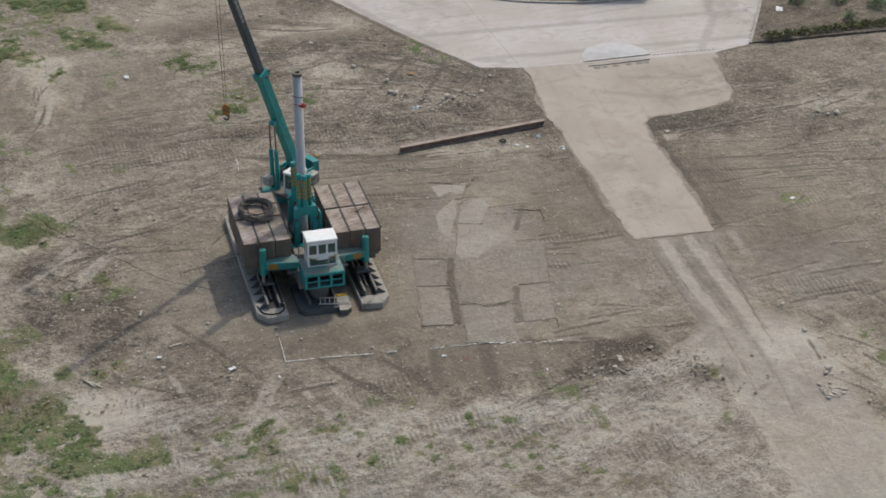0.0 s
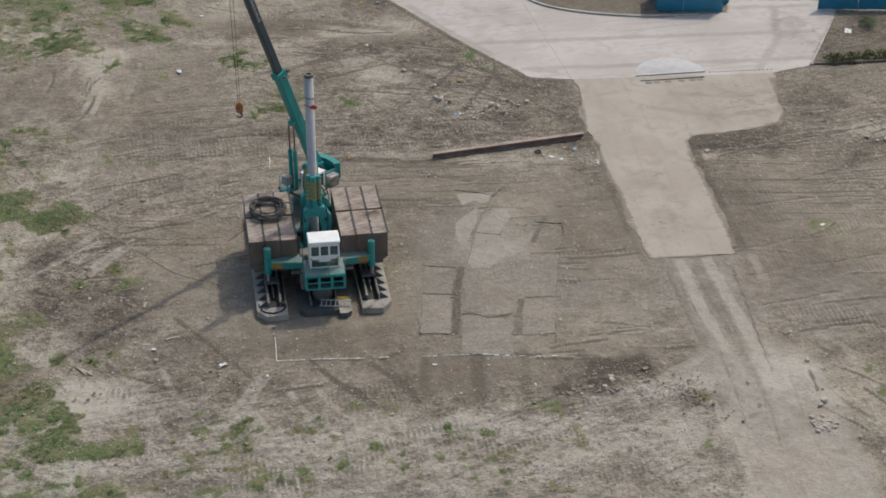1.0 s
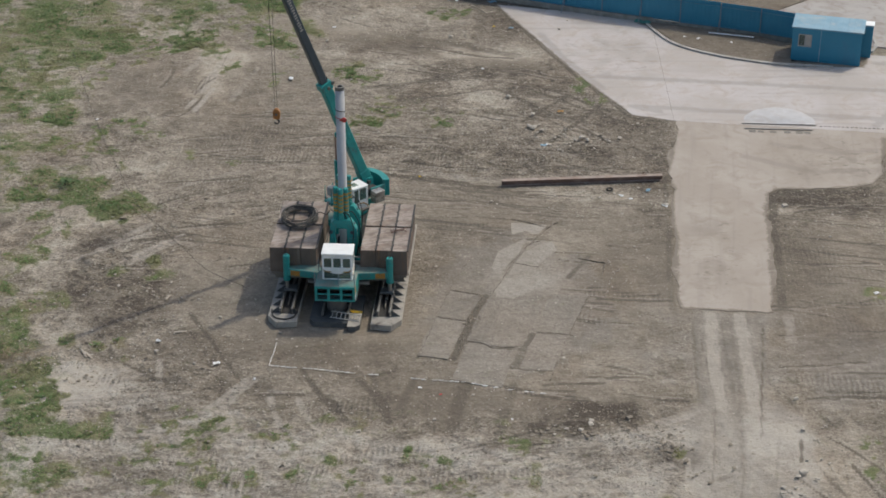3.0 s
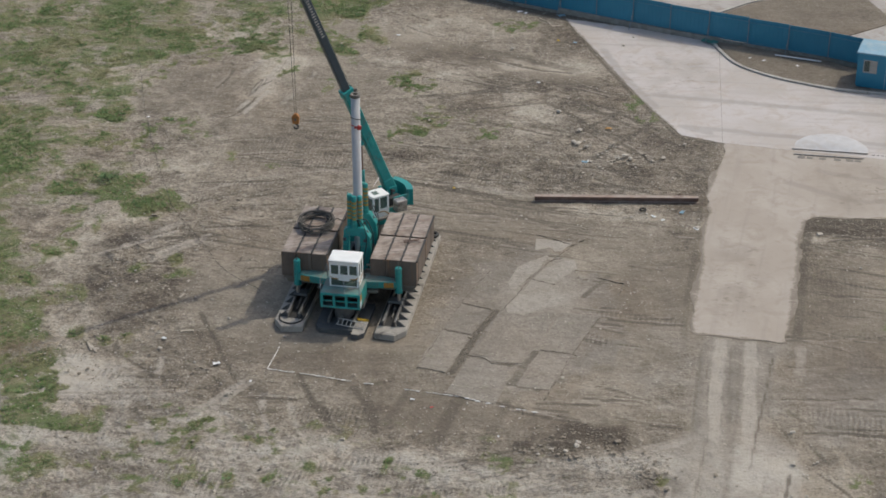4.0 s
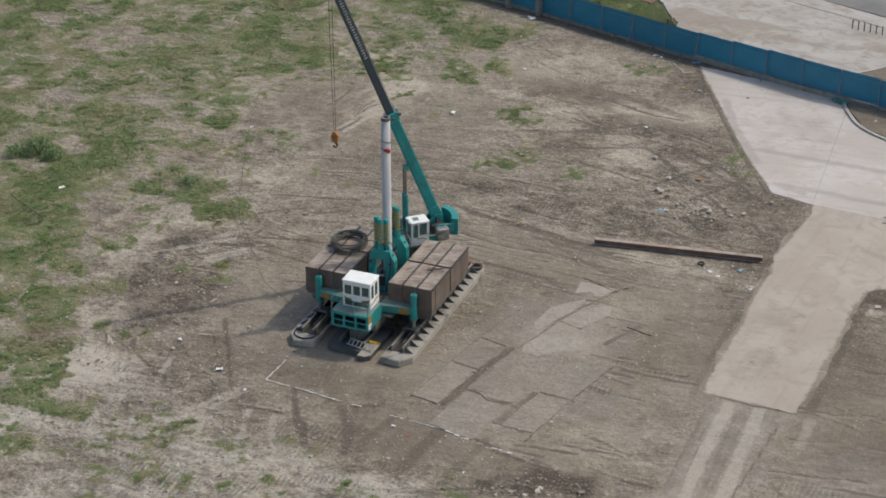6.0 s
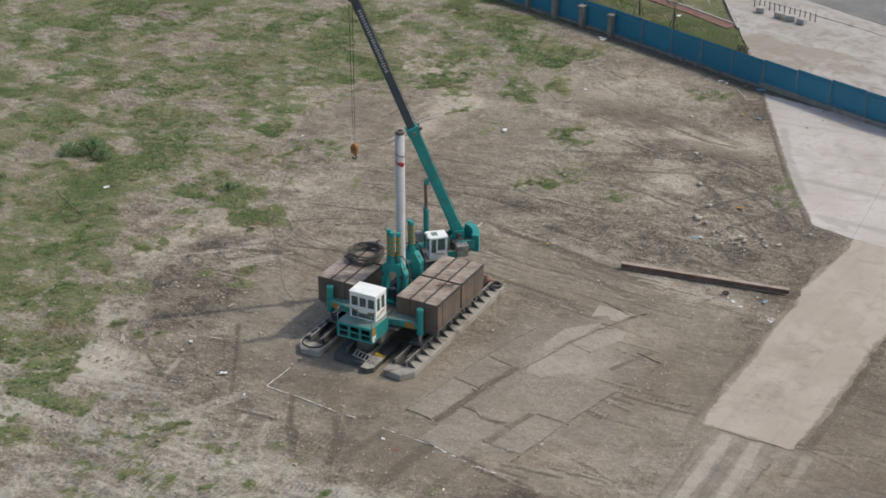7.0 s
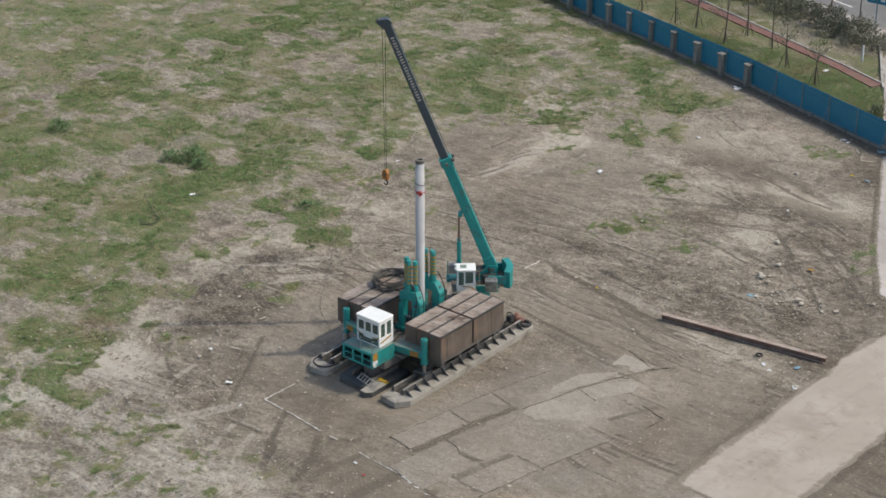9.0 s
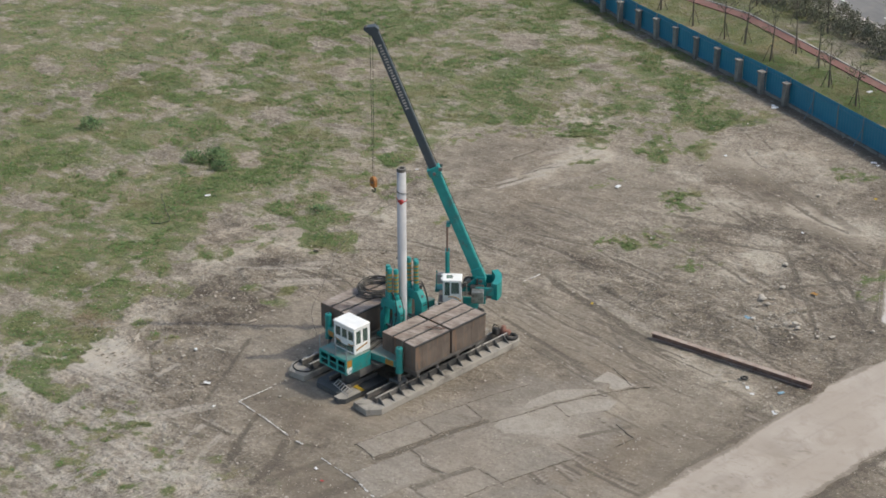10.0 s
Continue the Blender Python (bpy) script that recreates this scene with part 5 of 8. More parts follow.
def heap():
    """A low white heap, cut straight along the drain."""
    bm = bmesh.new()
    ring = []
    for j in range(9):
        r = j / 8
        row = []
        for k in range(33):
            a = math.pi * k / 32
            wob = 1 + 0.06 * noise.noise((3 * math.cos(a), 3 * math.sin(a), 2.0))
            x, y = 2.5 * r * math.cos(a) * wob, 2.75 * r * math.sin(a) * wob
            z = 0.2 * (1 - r**1.6) * step(0.0, 0.9, y + 0.05) + (0.05 * noise.noise((x * 2, y * 2, 0)) if r < 1 else 0)
            row.append(bm.verts.new((x, y, max(z, 0) if r < 1 else -0.02)))
        ring.append(row)
    for j in range(8):
        for k in range(32):
            vs = [ring[j][k], ring[j + 1][k], ring[j + 1][k + 1], ring[j][k + 1]]
            bm.faces.new(vs if j else vs)
    low = [bm.verts.new((v.co.x, 0, -0.02)) for v in (*[ring[j][0] for j in range(8, -1, -1)], *[ring[j][32] for j in range(1, 9)])]
    top = [*[ring[j][0] for j in range(8, -1, -1)], *[ring[j][32] for j in range(1, 9)]]
    for k in range(len(low) - 1):
        bm.faces.new((low[k], low[k + 1], top[k + 1], top[k]))
    for f in bm.faces:
        f.smooth = True
    ob = thing("white_mound", bm, POWDER, "low spread mound of white powder along the drain", "mound")
    ob.location = (26.75, 22.1, 0.03)


heap()

# lane dashes on the street
for k in range(7):
    x0 = -22.0 + 8.0 * k
    y0 = 72.4 - 0.318 * (x0 + 12.0)
    bm = ribbon(bmesh.new(), [(0, 0), (3.2, -1.02)], 0.16, -0.02, 0.026)
    ob = thing("lane_mark", bm, LIME, "white dash of the lane line on asphalt", "road marking", "lane dashes", "structure")
    ob.location = (x0, y0, 0.004)

# old concrete bays half buried in mud, beside the machine
bays = base("old_slab", "muddy old concrete bays level with the soil", "slab", (9, -2, 0), kind="structure")
BAYS = [(0.45, [(6.02, -1.27), (7.64, -1.68), (7.13, -4.39), (5.41, -4.04)]), (0.50, [(5.37, -4.21), (7.08, -4.56), (6.34, -8.40), (4.74, -8.13)]), (0.46, [(8.32, -1.88), (9.63, -2.13), (11.51, -1.31), (10.20, -6.86), (8.60, -6.93), (8.16, -6.49), (7.44, -6.36)]), (0.49, [(7.34, -6.69), (8.13, -6.77), (8.56, -7.27), (9.97, -7.19), (9.30, -10.88), (6.58, -10.39)]),
        (0.50, [(10.93, -5.60), (12.59, -5.76), (11.90, -9.18), (10.21, -9.01)]), (0.47, [(11.67, -1.33), (13.75, -1.28), (12.70, -5.48), (10.91, -5.30)])]
PATCHES = [(0.60, [(8.53, -1.14), (9.06, 0.35), (10.79, 0.57), (11.63, -0.43), (10.56, -1.15), (9.54, -1.87), (8.66, -1.72)]), (0.55, [(9.16, 0.60), (9.41, 1.90), (10.07, 3.46), (11.02, 4.54), (11.70, 4.83), (12.00, 3.82), (11.00, 2.14), (10.63, 1.11)]), (0.55, [(8.19, 1.62), (8.53, 3.41), (10.07, 5.13), (10.24, 4.83), (9.78, 3.28), (9.14, 1.79), (8.66, 0.52)]), (0.60, [(9.32, 5.63), (9.27, 7.00), (11.35, 6.86), (10.83, 5.76)])]
for k, (shade, poly) in enumerate(BAYS + PATCHES):
    ccw = poly if sum(a[0] * b[1] - b[0] * a[1] for a, b in zip(poly, poly[1:] + poly[:1])) > 0 else poly[::-1]
    bm = prism(bmesh.new(), frayed([(x - 9, y + 2) for x, y in ccw], 0.25, 0.06, k), -0.1, -0.015 + 0.004 * (k % 3))
    bay = part("bay", bm, SOIL, bays)
    count = len(bay.data.vertices)
    for key, value in (("grey", 0.95), ("tone", shade + (0.0 if k < len(BAYS) else 0.07)), ("calm", 1.25)):
        bay.data.attributes.new(key, "FLOAT", "POINT").data.foreach_set("value", np.full(count, value, np.float32))

CRACKS = [[(7.10, 2.87), (6.49, 0.93), (6.03, -1.14)], [(6.03, -1.14), (5.54, -3.69), (4.79, -8.25)], [(6.03, -1.14), (7.84, -1.64)], [(5.41, -4.10), (7.15, -4.51)], [(7.43, -6.47), (8.14, -6.66), (8.55, -7.10), (10.00, -6.96)], [(8.35, -1.63), (8.97, 0.36), (9.45, 2.16), (10.27, 4.27), (10.93, 5.47)], [(10.93, 5.47), (11.56, 6.84), (12.04, 7.31)],
          [(9.29, 7.51), (11.17, 6.74)], [(9.45, 2.16), (10.95, 1.74)], [(13.22, 2.94), (14.81, 2.44), (14.59, 1.11)], [(10.96, -5.42), (12.93, -5.56)], [(13.81, -1.28), (12.68, -5.59), (11.74, -10.04)], [(10.48, 4.60), (11.03, 4.89)]]
for k, line in enumerate(CRACKS):
    pts = [(x - 9 + 0.09 * noise.noise((x * 3, y * 3, k)), y + 2 + 0.09 * noise.noise((x * 3, y * 3, k + 9.0))) for x, y in fine_line(line, 0.15)]
    bm = bmesh.new()
    for j, (p, q) in enumerate(zip(pts, pts[1:])):
        ribbon(bm, [p, q], 0.034 + 0.03 * noise.noise((p[0] * 2.3, p[1] * 2.3, 5.0 + k)), -0.05, 0.008 + 0.002 * (j % 2))
    part("crack", bm, CRACK, bays)

# lime lines
for label, runs in (("broken white lime line marked out on the soil", [[(-2.86, -7.3), (-2.93, -9.6)], [(-2.95, -9.6), (-0.6, -9.8), (1.65, -10.05)], [(2.3, -10.1), (2.9, -10.15)], [(4.2, -10.3), (7.4, -10.55), (9.1, -10.95)], [(9.3, -11.0), (11.8, -11.4)]]),
                    ("short white lime line behind the machine", [[(-1.62, 13.6), (-1.75, 12.1)]])):
    ob = base("lime_line", label, "marking", (*runs[0][0], 0), kind="structure")
    for run in runs:
        for a, b in zip(fine_line(run, 0.28), fine_line(run, 0.28)[1:]):
            if random.random() < (0.92 if run[0][0] < 0 else 0.55):
                w = random.uniform(0.022, 0.045)
                o = [Vector((q[0] - runs[0][0][0] + random.uniform(-0.03, 0.03), q[1] - runs[0][0][1] + random.uniform(-0.03, 0.03), 0)) for q in (a, b)]
                bm = bmesh.new()
                ball(bm, (o[0] + o[1]) / 2, 0.5, ((abs(o[1].x - o[0].x) + w) * 1.05, (abs(o[1].y - o[0].y) + w) * 1.05, 0.05), 1, 0.4, int(o[0].x * 40))
                part("lime_streak", bm, LIME, ob)


# ---- the fence, its posts, and what stands along it ----
def fence_point(s):
    for a, b in zip(FENCE, FENCE[1:]):
        d = math.dist(a, b)
        if s <= d:
            t = s / d
            return Vector((a[0] + (b[0] - a[0]) * t, a[1] + (b[1] - a[1]) * t, 0)), math.atan2(b[1] - a[1], b[0] - a[0])
        s -= d
    return Vector((*FENCE[-1], 0)), math.atan2(FENCE[-1][1] - FENCE[-2][1], FENCE[-1][0] - FENCE[-2][0])


def ribbed_sheet(length, high):
    """A trapezoid-ribbed steel sheet, 1.2 mm in the real thing, here with its folded depth."""
    bm = bmesh.new()
    xs, count = [], int(length / 0.3)
    for k in range(count):
        x = length * k / count
        w = length / count
        xs += [(x, 0.0), (x + 0.55 * w, 0.0), (x + 0.7 * w, 0.014), (x + 0.85 * w, 0.014)]
    xs.append((length, 0.0))
    outline = [(x, y) for x, y in xs] + [(x, y + 0.012) for x, y in xs[::-1]]
    prism(bm, outline, 0.0, high)
    return bm


fence = base("fence", "long blue ribbed-sheet site fence on a low grey plinth", "fence", (0, 0, 0))
SHEET = finish(ribbed_sheet(2.96, 2.02), "panel")
SHEET.materials.append(BLUE)
POST = finish(rod(bmesh.new(), (0, 0, -0.1), (0, 0, 1.95), 0.035, seg=8), "post")
POST.materials.append(PIPE_GREY)
bm = bmesh.new()
rod(bm, (0, 0, 0), (2.96, 0, 0), 0.025, seg=6)
RAIL = finish(bm, "rail")
RAIL.materials.append(BLUE_RAIL)
BRACE = finish(rod(bmesh.new(), (0, 0, 1.45), (0, -0.75, 0.0), 0.03, seg=6), "brace")
BRACE.materials.append(PIPE_GREY)
total = sum(math.dist(a, b) for a, b in zip(FENCE, FENCE[1:]))
count = int(total / 3.0)
for k in range(count):
    a, _ = fence_point(k * total / count)
    b, _ = fence_point((k + 1) * total / count)
    turn = math.degrees(math.atan2(b.y - a.y, b.x - a.x))
    lean = random.uniform(-1.2, 1.2)
    fit = (b - a).length / 2.99
    lift = float(np.interp(a.x, (4.0, 13.0, 17.0, 24.0), (0.12, 0.38, 0.34, 0.24)))
    for name, data, off in (("panel", SHEET, (0, 0, lift)), ("post", POST, (0, -0.07, lift)), ("rail", RAIL, (0, -0.045, lift + 1.7)), ("rail", RAIL, (0, -0.045, lift + 0.15))):
        ob = new(name, data)
        ob.parent = fence
        ob.matrix_basis = Matrix.Translation(a) @ pose(0, 0, 0, lean, 0, turn) @ Matrix.Translation(off) @ Matrix.Diagonal((fit, 1, 1, 1))
    if k % 2 == 0 and a.x > -7:
        ob = new("brace", BRACE)
        ob.parent = fence
        ob.matrix_basis = Matrix.Translation(a) @ pose(0, 0, 0, 0, 0, turn)
part("footing", ribbon(bmesh.new(), [(p[0], p[1] - 0.05) for p in FENCE[:2]], 0.2, -0.1, 0.14), CONC_POST, fence, "low grey concrete plinth")
for k in range(1, len(FENCE) - 1):
    part("footing", ribbon(bmesh.new(), [(p[0], p[1] - 0.05) for p in FENCE[k:k + 2]], 0.2, -0.1, 0.14 if k < 4 else 0.4 if k < 6 else 0.3), CONC_POST, fence)

bm = bmesh.new()
box(bm, -0.2, 0.2, -0.2, 0.2, -0.1, 1.72, 0.02)
box(bm, -0.27, 0.27, -0.27, 0.27, 1.66, 1.8, 0.02)
pillar = thing("concrete_post", bm, CONC_POST, "weathered grey concrete pillar of an old wall", "post", "pillars along the fence")
PILLARS = [(-7.9, 48.95), (-10.8, 49.9), (-13.7, 50.85), (-16.6, 51.9), (-19.4, 52.9), (-22.2, 53.8), (-24.8, 54.5), (-27.4, 55.25), (-30.0, 56.0), (-32.8, 57.0), (-35.7, 58.2), (-38.5, 59.2)]
for k, (x, y) in enumerate(PILLARS):
    m = pose(x, y, 0, random.uniform(-1.5, 1.5), random.uniform(-1.5, 1.5), -18 + random.uniform(-3, 3))
    if k:
        copy_thing(pillar, m)
    else:
        pillar.matrix_basis = m


def booth():
    """The gate booth: blue sandwich-panel cabin with a pale flat roof, a window and a recessed doorway."""
    ob = base("gate_booth", "blue panel gate booth with a pale weathered roof", "booth", (28.6, 33.3, 0))
    ob.rotation_euler.z = radians(-11.4)
    w, d, h, t = 4.9, 2.5, 2.5, 0.08
    bm = bmesh.new()
    box(bm, 0, 0.45, 0, t, 0, h)
    box(bm, 1.35, w, 0, t, 0, h)
    box(bm, 0.45, 1.35, 0, t, 0, 1.15)
    box(bm, 0.45, 1.35, 0, t, 2.0, h)
    part("front_wall", bm, BLUE, ob)
    part("back_wall", box(bmesh.new(), 0, w, d - t, d, 0, h), BLUE, ob)
    part("side_wall", box(bmesh.new(), 0, t, t, d - t, 0, h), BLUE, ob)
    part("side_wall", box(bmesh.new(), w - 0.75, w - 0.75 + t, t, d - t, 0, h), BLUE, ob)
    part("return_wall", box(bmesh.new(), w, w + 0.65, d - 0.75, d, 0, h - 0.05), BLUE, ob)
    bm = bmesh.new()
    box(bm, -0.1, w + 0.08, -0.12, d + 0.1, h, h + 0.09, 0.02)
    roof = part("roof", bm, BLUE_PALE, ob, "pale faded blue roof sheet")
    for k in range(12):
        part("roof_rib", box(bmesh.new(), -0.08 + 0.43 * k, -0.03 + 0.43 * k, -0.1, d + 0.08, h + 0.09, h + 0.115), BLUE_PALE, roof)
    part("roof_cap", box(bmesh.new(), w, w + 0.7, d - 0.8, d + 0.05, h - 0.05, h + 0.02), WHITE, ob)
    win = part("window", box(bmesh.new(), 0.5, 0.92, 0.03, 0.05, 1.2, 1.95), GLASS, ob)
    bm = bmesh.new()
    for x0, x1, z0, z1 in ((0.42, 1.38, 1.1, 1.17), (0.42, 1.38, 1.97, 2.04), (0.42, 0.49, 1.17, 1.97), (1.31, 1.38, 1.17, 1.97), (0.87, 0.93, 1.17, 1.97)):
        box(bm, x0, x1, -0.03, 0.06, z0, z1)
    part("window_frame", bm, KERB, win)
    part("shutter", box(bmesh.new(), 0.94, 1.3, 0.02, 0.05, 1.18, 1.96), KERB, win, "pale blind behind the window")
    part("door", box(bmesh.new(), w - 0.7, w - 0.64, 0.5, 1.4, 0.02, 2.05), BLUE_PALE, ob)
    part("corner_trim", box(bmesh.new(), 1.98, 2.02, -0.012, 0.0, 0, h), BLUE_PALE, ob)


booth()
far_fence = base("gate_fence", "blue ribbed-sheet fence on the other side of the gate", "fence", (40.6, 31.7, 0))
for k in range(8):
    ob = new("panel", SHEET)
    ob.parent = far_fence
    ob.matrix_basis = pose(2.98 * k * 0.987, -2.98 * k * 0.16, 0.03, 0, 0, -9.2) 
    ob = new("post", POST)
    ob.parent = far_fence
    ob.matrix_basis = pose(2.98 * k * 0.987, -2.98 * k * 0.16 - 0.07, 0)

bm = bmesh.new()
rod(bm, (0, 0, -0.05), (0, 0, 0.74), 0.05, 0.045, 8)
rod(bm, (0, 0, 0.6), (0, 0, 0.67), 0.055, seg=8)
bollard = thing("bollard", bm, STEEL_DARK, "short dark grey bollard in a row along the forecourt", "bollard", "bollards of the forecourt")
for k in range(34):
    far = 0.47 * k if k < 13 else 16.2 + 0.49 * (k - 13)
    m = pose(0.07 + far, 61.1 - 0.235 * far if k < 13 else 55.07 - 0.245 * (far - 16.2), 0.03, random.uniform(-2, 2), random.uniform(-2, 2))
    if k:
        copy_thing(bollard, m)
    else:
        bollard.matrix_basis = m
for x, y, turn in ((1.0, 59.9, 10), (2.9, 59.3, -20), (3.9, 59.1, 5), (4.9, 58.75, -15)):
    bm = bmesh.new()
    box(bm, -0.32 - 0.05 * x % 0.2, 0.32, -0.28, 0.28, 0, 0.5, 0.06)
    ob = thing("concrete_block", bm, KERB, "pale concrete barrier block among the bollards", "block", "barrier blocks")
    ob.matrix_basis = pose(x, y, 0.03, 0, 0, turn)


# ---- trees, shrubs and the sign on the verge ----
def sapling(x, y, high, seed, leafy=1.0):
    r = random.Random(seed)
    ob = base("tree", "thin young street tree with sparse dull foliage", "tree", (x, y, 0), "young trees on the verge")
    lean = Vector((r.uniform(-0.05, 0.05), r.uniform(-0.05, 0.05), 1))
    bm = bmesh.new()
    line = [Vector((0.05 * math.sin(3 * t + seed), 0.05 * math.cos(2 * t + seed), -0.1)) + lean * (high + 0.1) * t for t in (0, 0.2, 0.4, 0.6, 0.8, 1.0)]
    tube(bm, line, [0.075, 0.065, 0.055, 0.042, 0.028, 0.01], 7)
    tips = []
    for k in range(9):
        t = r.uniform(0.42, 0.95)
        start = lean * high * t
        a = r.uniform(0, 6.28)
        far = (1.05 - t) * high * r.uniform(0.35, 0.6) + 0.3
        end = start + Vector((math.cos(a) * far, math.sin(a) * far, far * r.uniform(0.6, 1.2)))
        mid = (start + end) / 2 + Vector((0, 0, -0.08))
        tube(bm, [start, mid, end], [0.024, 0.016, 0.006], 5)
        tips += [mid, end, (mid + end) / 2]
        for j in range(2):
            side = end + Vector((r.uniform(-0.5, 0.5), r.uniform(-0.5, 0.5), r.uniform(0.0, 0.5)))
            tube(bm, [mid, side], [0.01, 0.004], 4)
            tips.append(side)
    part("trunk", bm, BARK, ob)
    verts, faces = [], []
    for p in tips:
        for j in range(int(26 * leafy)):
            c = p + Vector((r.gauss(0, 0.22), r.gauss(0, 0.22), r.gauss(0, 0.2)))
            u = Vector((r.gauss(0, 1), r.gauss(0, 1), r.gauss(0, 0.6))).normalized() * r.uniform(0.05, 0.11)
            w = Vector((r.gauss(0, 1), r.gauss(0, 1), r.gauss(0, 0.6))).normalized() * r.uniform(0.03, 0.06)
            n0 = len(verts)
            verts += [c - u, c + w, c + u, c - w]
            faces.append((n0, n0 + 1, n0 + 2, n0 + 3))
    crown = new("crown", mesh_of("crown", verts, faces, FOLIAGE))
    crown.parent = ob
    # the prop poles of a newly planted tree
    for k in range(3):
        a = 2.1 * k + seed
        part("prop", rod(bmesh.new(), (0.55 * math.cos(a), 0.55 * math.sin(a), -0.05), (0.05 * math.cos(a), 0.05 * math.sin(a), 1.35), 0.022, seg=6), BARK, ob)


for k, (x, y, h) in enumerate(((-24.8, 59.7, 4.6), (-20.6, 58.6, 4.2), (-18.7, 58.9, 4.8), (-14.6, 56.6, 4.4), (-14.2, 59.7, 4.6), (-7.8, 54.9, 3.8), (-10.9, 58.2, 4.6), (-3.9, 52.8, 3.4),
                              (-29.5, 61.2, 4.8), (-34.0, 63.0, 4.6), (-19.5, 67.5, 5.2), (-15.4, 66.2, 5.0), (-24.6, 68.8, 5.2), (-7.8, 67.6, 5.6), (-11.5, 69.4, 5.4))):
    sapling(x, y, h, k + 3, 0.35 if k < 10 else 1.2)


def shrub(x, y, wide, high, seed, name="shrub", label="rounded olive-green shrub on the verge", material=FOLIAGE, group="shrubs of the verge", long=1.0, turn=0.0):
    r = random.Random(seed)
    ob = base(name, label, "shrub", (x, y, 0), group)
    ob.rotation_euler.z = radians(turn)
    verts, faces = [], []
    for j in range(int(520 * wide * long * max(high, 0.5))):
        a, b, q = r.uniform(0, 6.28), r.uniform(0, 1.5), r.uniform(0.55, 1.0)
        k = 1 + 0.35 * noise.noise((1.3 * math.cos(a) + seed, 1.3 * math.sin(a), b * 1.4))
        c = Vector((wide * long * k * q * math.cos(a) * math.cos(b), wide * k * q * math.sin(a) * math.cos(b), 0.05 + high * k * q * math.sin(b)))
        u = Vector((r.gauss(0, 1), r.gauss(0, 1), r.gauss(0, 1))).normalized() * r.uniform(0.06, 0.13)
        w = Vector((r.gauss(0, 1), r.gauss(0, 1), r.gauss(0, 1))).normalized() * r.uniform(0.03, 0.07)
        n0 = len(verts)
        verts += [c - u, c + w, c + u, c - w]
        faces.append((n0, n0 + 1, n0 + 2, n0 + 3))
    leaves = new("leaves", mesh_of("leaves", verts, faces, material))
    leaves.parent = ob
    bm = bmesh.new()
    for j in range(5):
        a = 1.26 * j + seed
        tube(bm, [(0, 0, -0.08), (0.3 * wide * math.cos(a), 0.3 * wide * math.sin(a), 0.35 * high), (0.6 * wide * math.cos(a), 0.6 * wide * math.sin(a), 0.8 * high)], [0.03, 0.02, 0.008], 5)
    part("stems", bm, BARK, ob)


belt = random.Random(17)
for k in range(30):
    far = 1.05 * (k // 2)
    x, y = -4.2 - 1.62 * far + belt.uniform(-0.4, 0.4), 62.6 + 0.66 * far + 1.9 * (k % 2) + belt.uniform(-0.5, 0.5)
    shrub(x, y, belt.uniform(0.9, 1.5), belt.uniform(0.9, 1.9), k + 40, label="dull grey-olive shrub in the belt along the street", material=SCRUB, group="shrubs of the street belt")
shrub(2.9, 50.0, 0.8, 0.7, 48)
for k in range(12):
    shrub(38.6 + 1.25 * k, 22.35 + 0.03 * k, 0.5, 0.62, k + 60, "hedge", "clipped low olive-green hedge along the verge", HEDGE, "hedge pieces", 1.9)
for k, (x, y, w) in enumerate(((43.2, 28.0, 0.9), (46.2, 27.2, 0.8), (48.6, 25.6, 1.0), (45.5, 24.0, 0.6))):
    shrub(x, y, w, 0.8, k + 70, "shrub", "leafy green shrub on brown soil by the gate", WEED, "shrubs by the gate")
for k, (x, y, w, h) in enumerate(((-30.3, 10.9, 1.2, 1.0), (-31.6, 9.9, 0.9, 0.7), (-29.0, 10.3, 0.8, 0.6), (-18.6, 10.2, 0.9, 0.35), (-42.0, 8.5, 1.1, 0.8))):
    shrub(x, y, w, h, k + 80, "weed_bush", "bushy dark green weeds in the open field", WEED, "weed bushes")

sign = base("road_sign", "grey pole with two small blue sign plates", "sign", (-6.3, 67.4, 0))
part("pole", rod(bmesh.new(), (0, 0, -0.1), (0, 0, 3.4), 0.06, seg=10), PIPE_GREY, sign)
for k in (-1, 1):
    part("sign_plate", box(bmesh.new(), 0.5 * k - 0.45, 0.5 * k + 0.45, -0.09, -0.06, 2.45, 3.35, 0.01), BLUE, sign)
    part("sign_mark", box(bmesh.new(), 0.5 * k - 0.2, 0.5 * k + 0.2, -0.098, -0.09, 2.7, 3.1), LITTER, sign)
marker = thing("marker_post", box(bmesh.new(), -0.06, 0.06, -0.06, 0.06, -0.05, 1.3, 0.01), LITTER, "white marker post on the dry verge", "post")
marker.location = (-3.6, 60.0, 0)


# ---- the pile driver ----
# dark steel with shade in its colour, for the short boat, gussets and carriages
SHORT = surface("shade_dark_steel", (0.06, 0.066, 0.07), (0.085, 0.09, 0.092), (0.14, 0.13, 0.115), 0.5, 0.72, 1.5, 0.6)


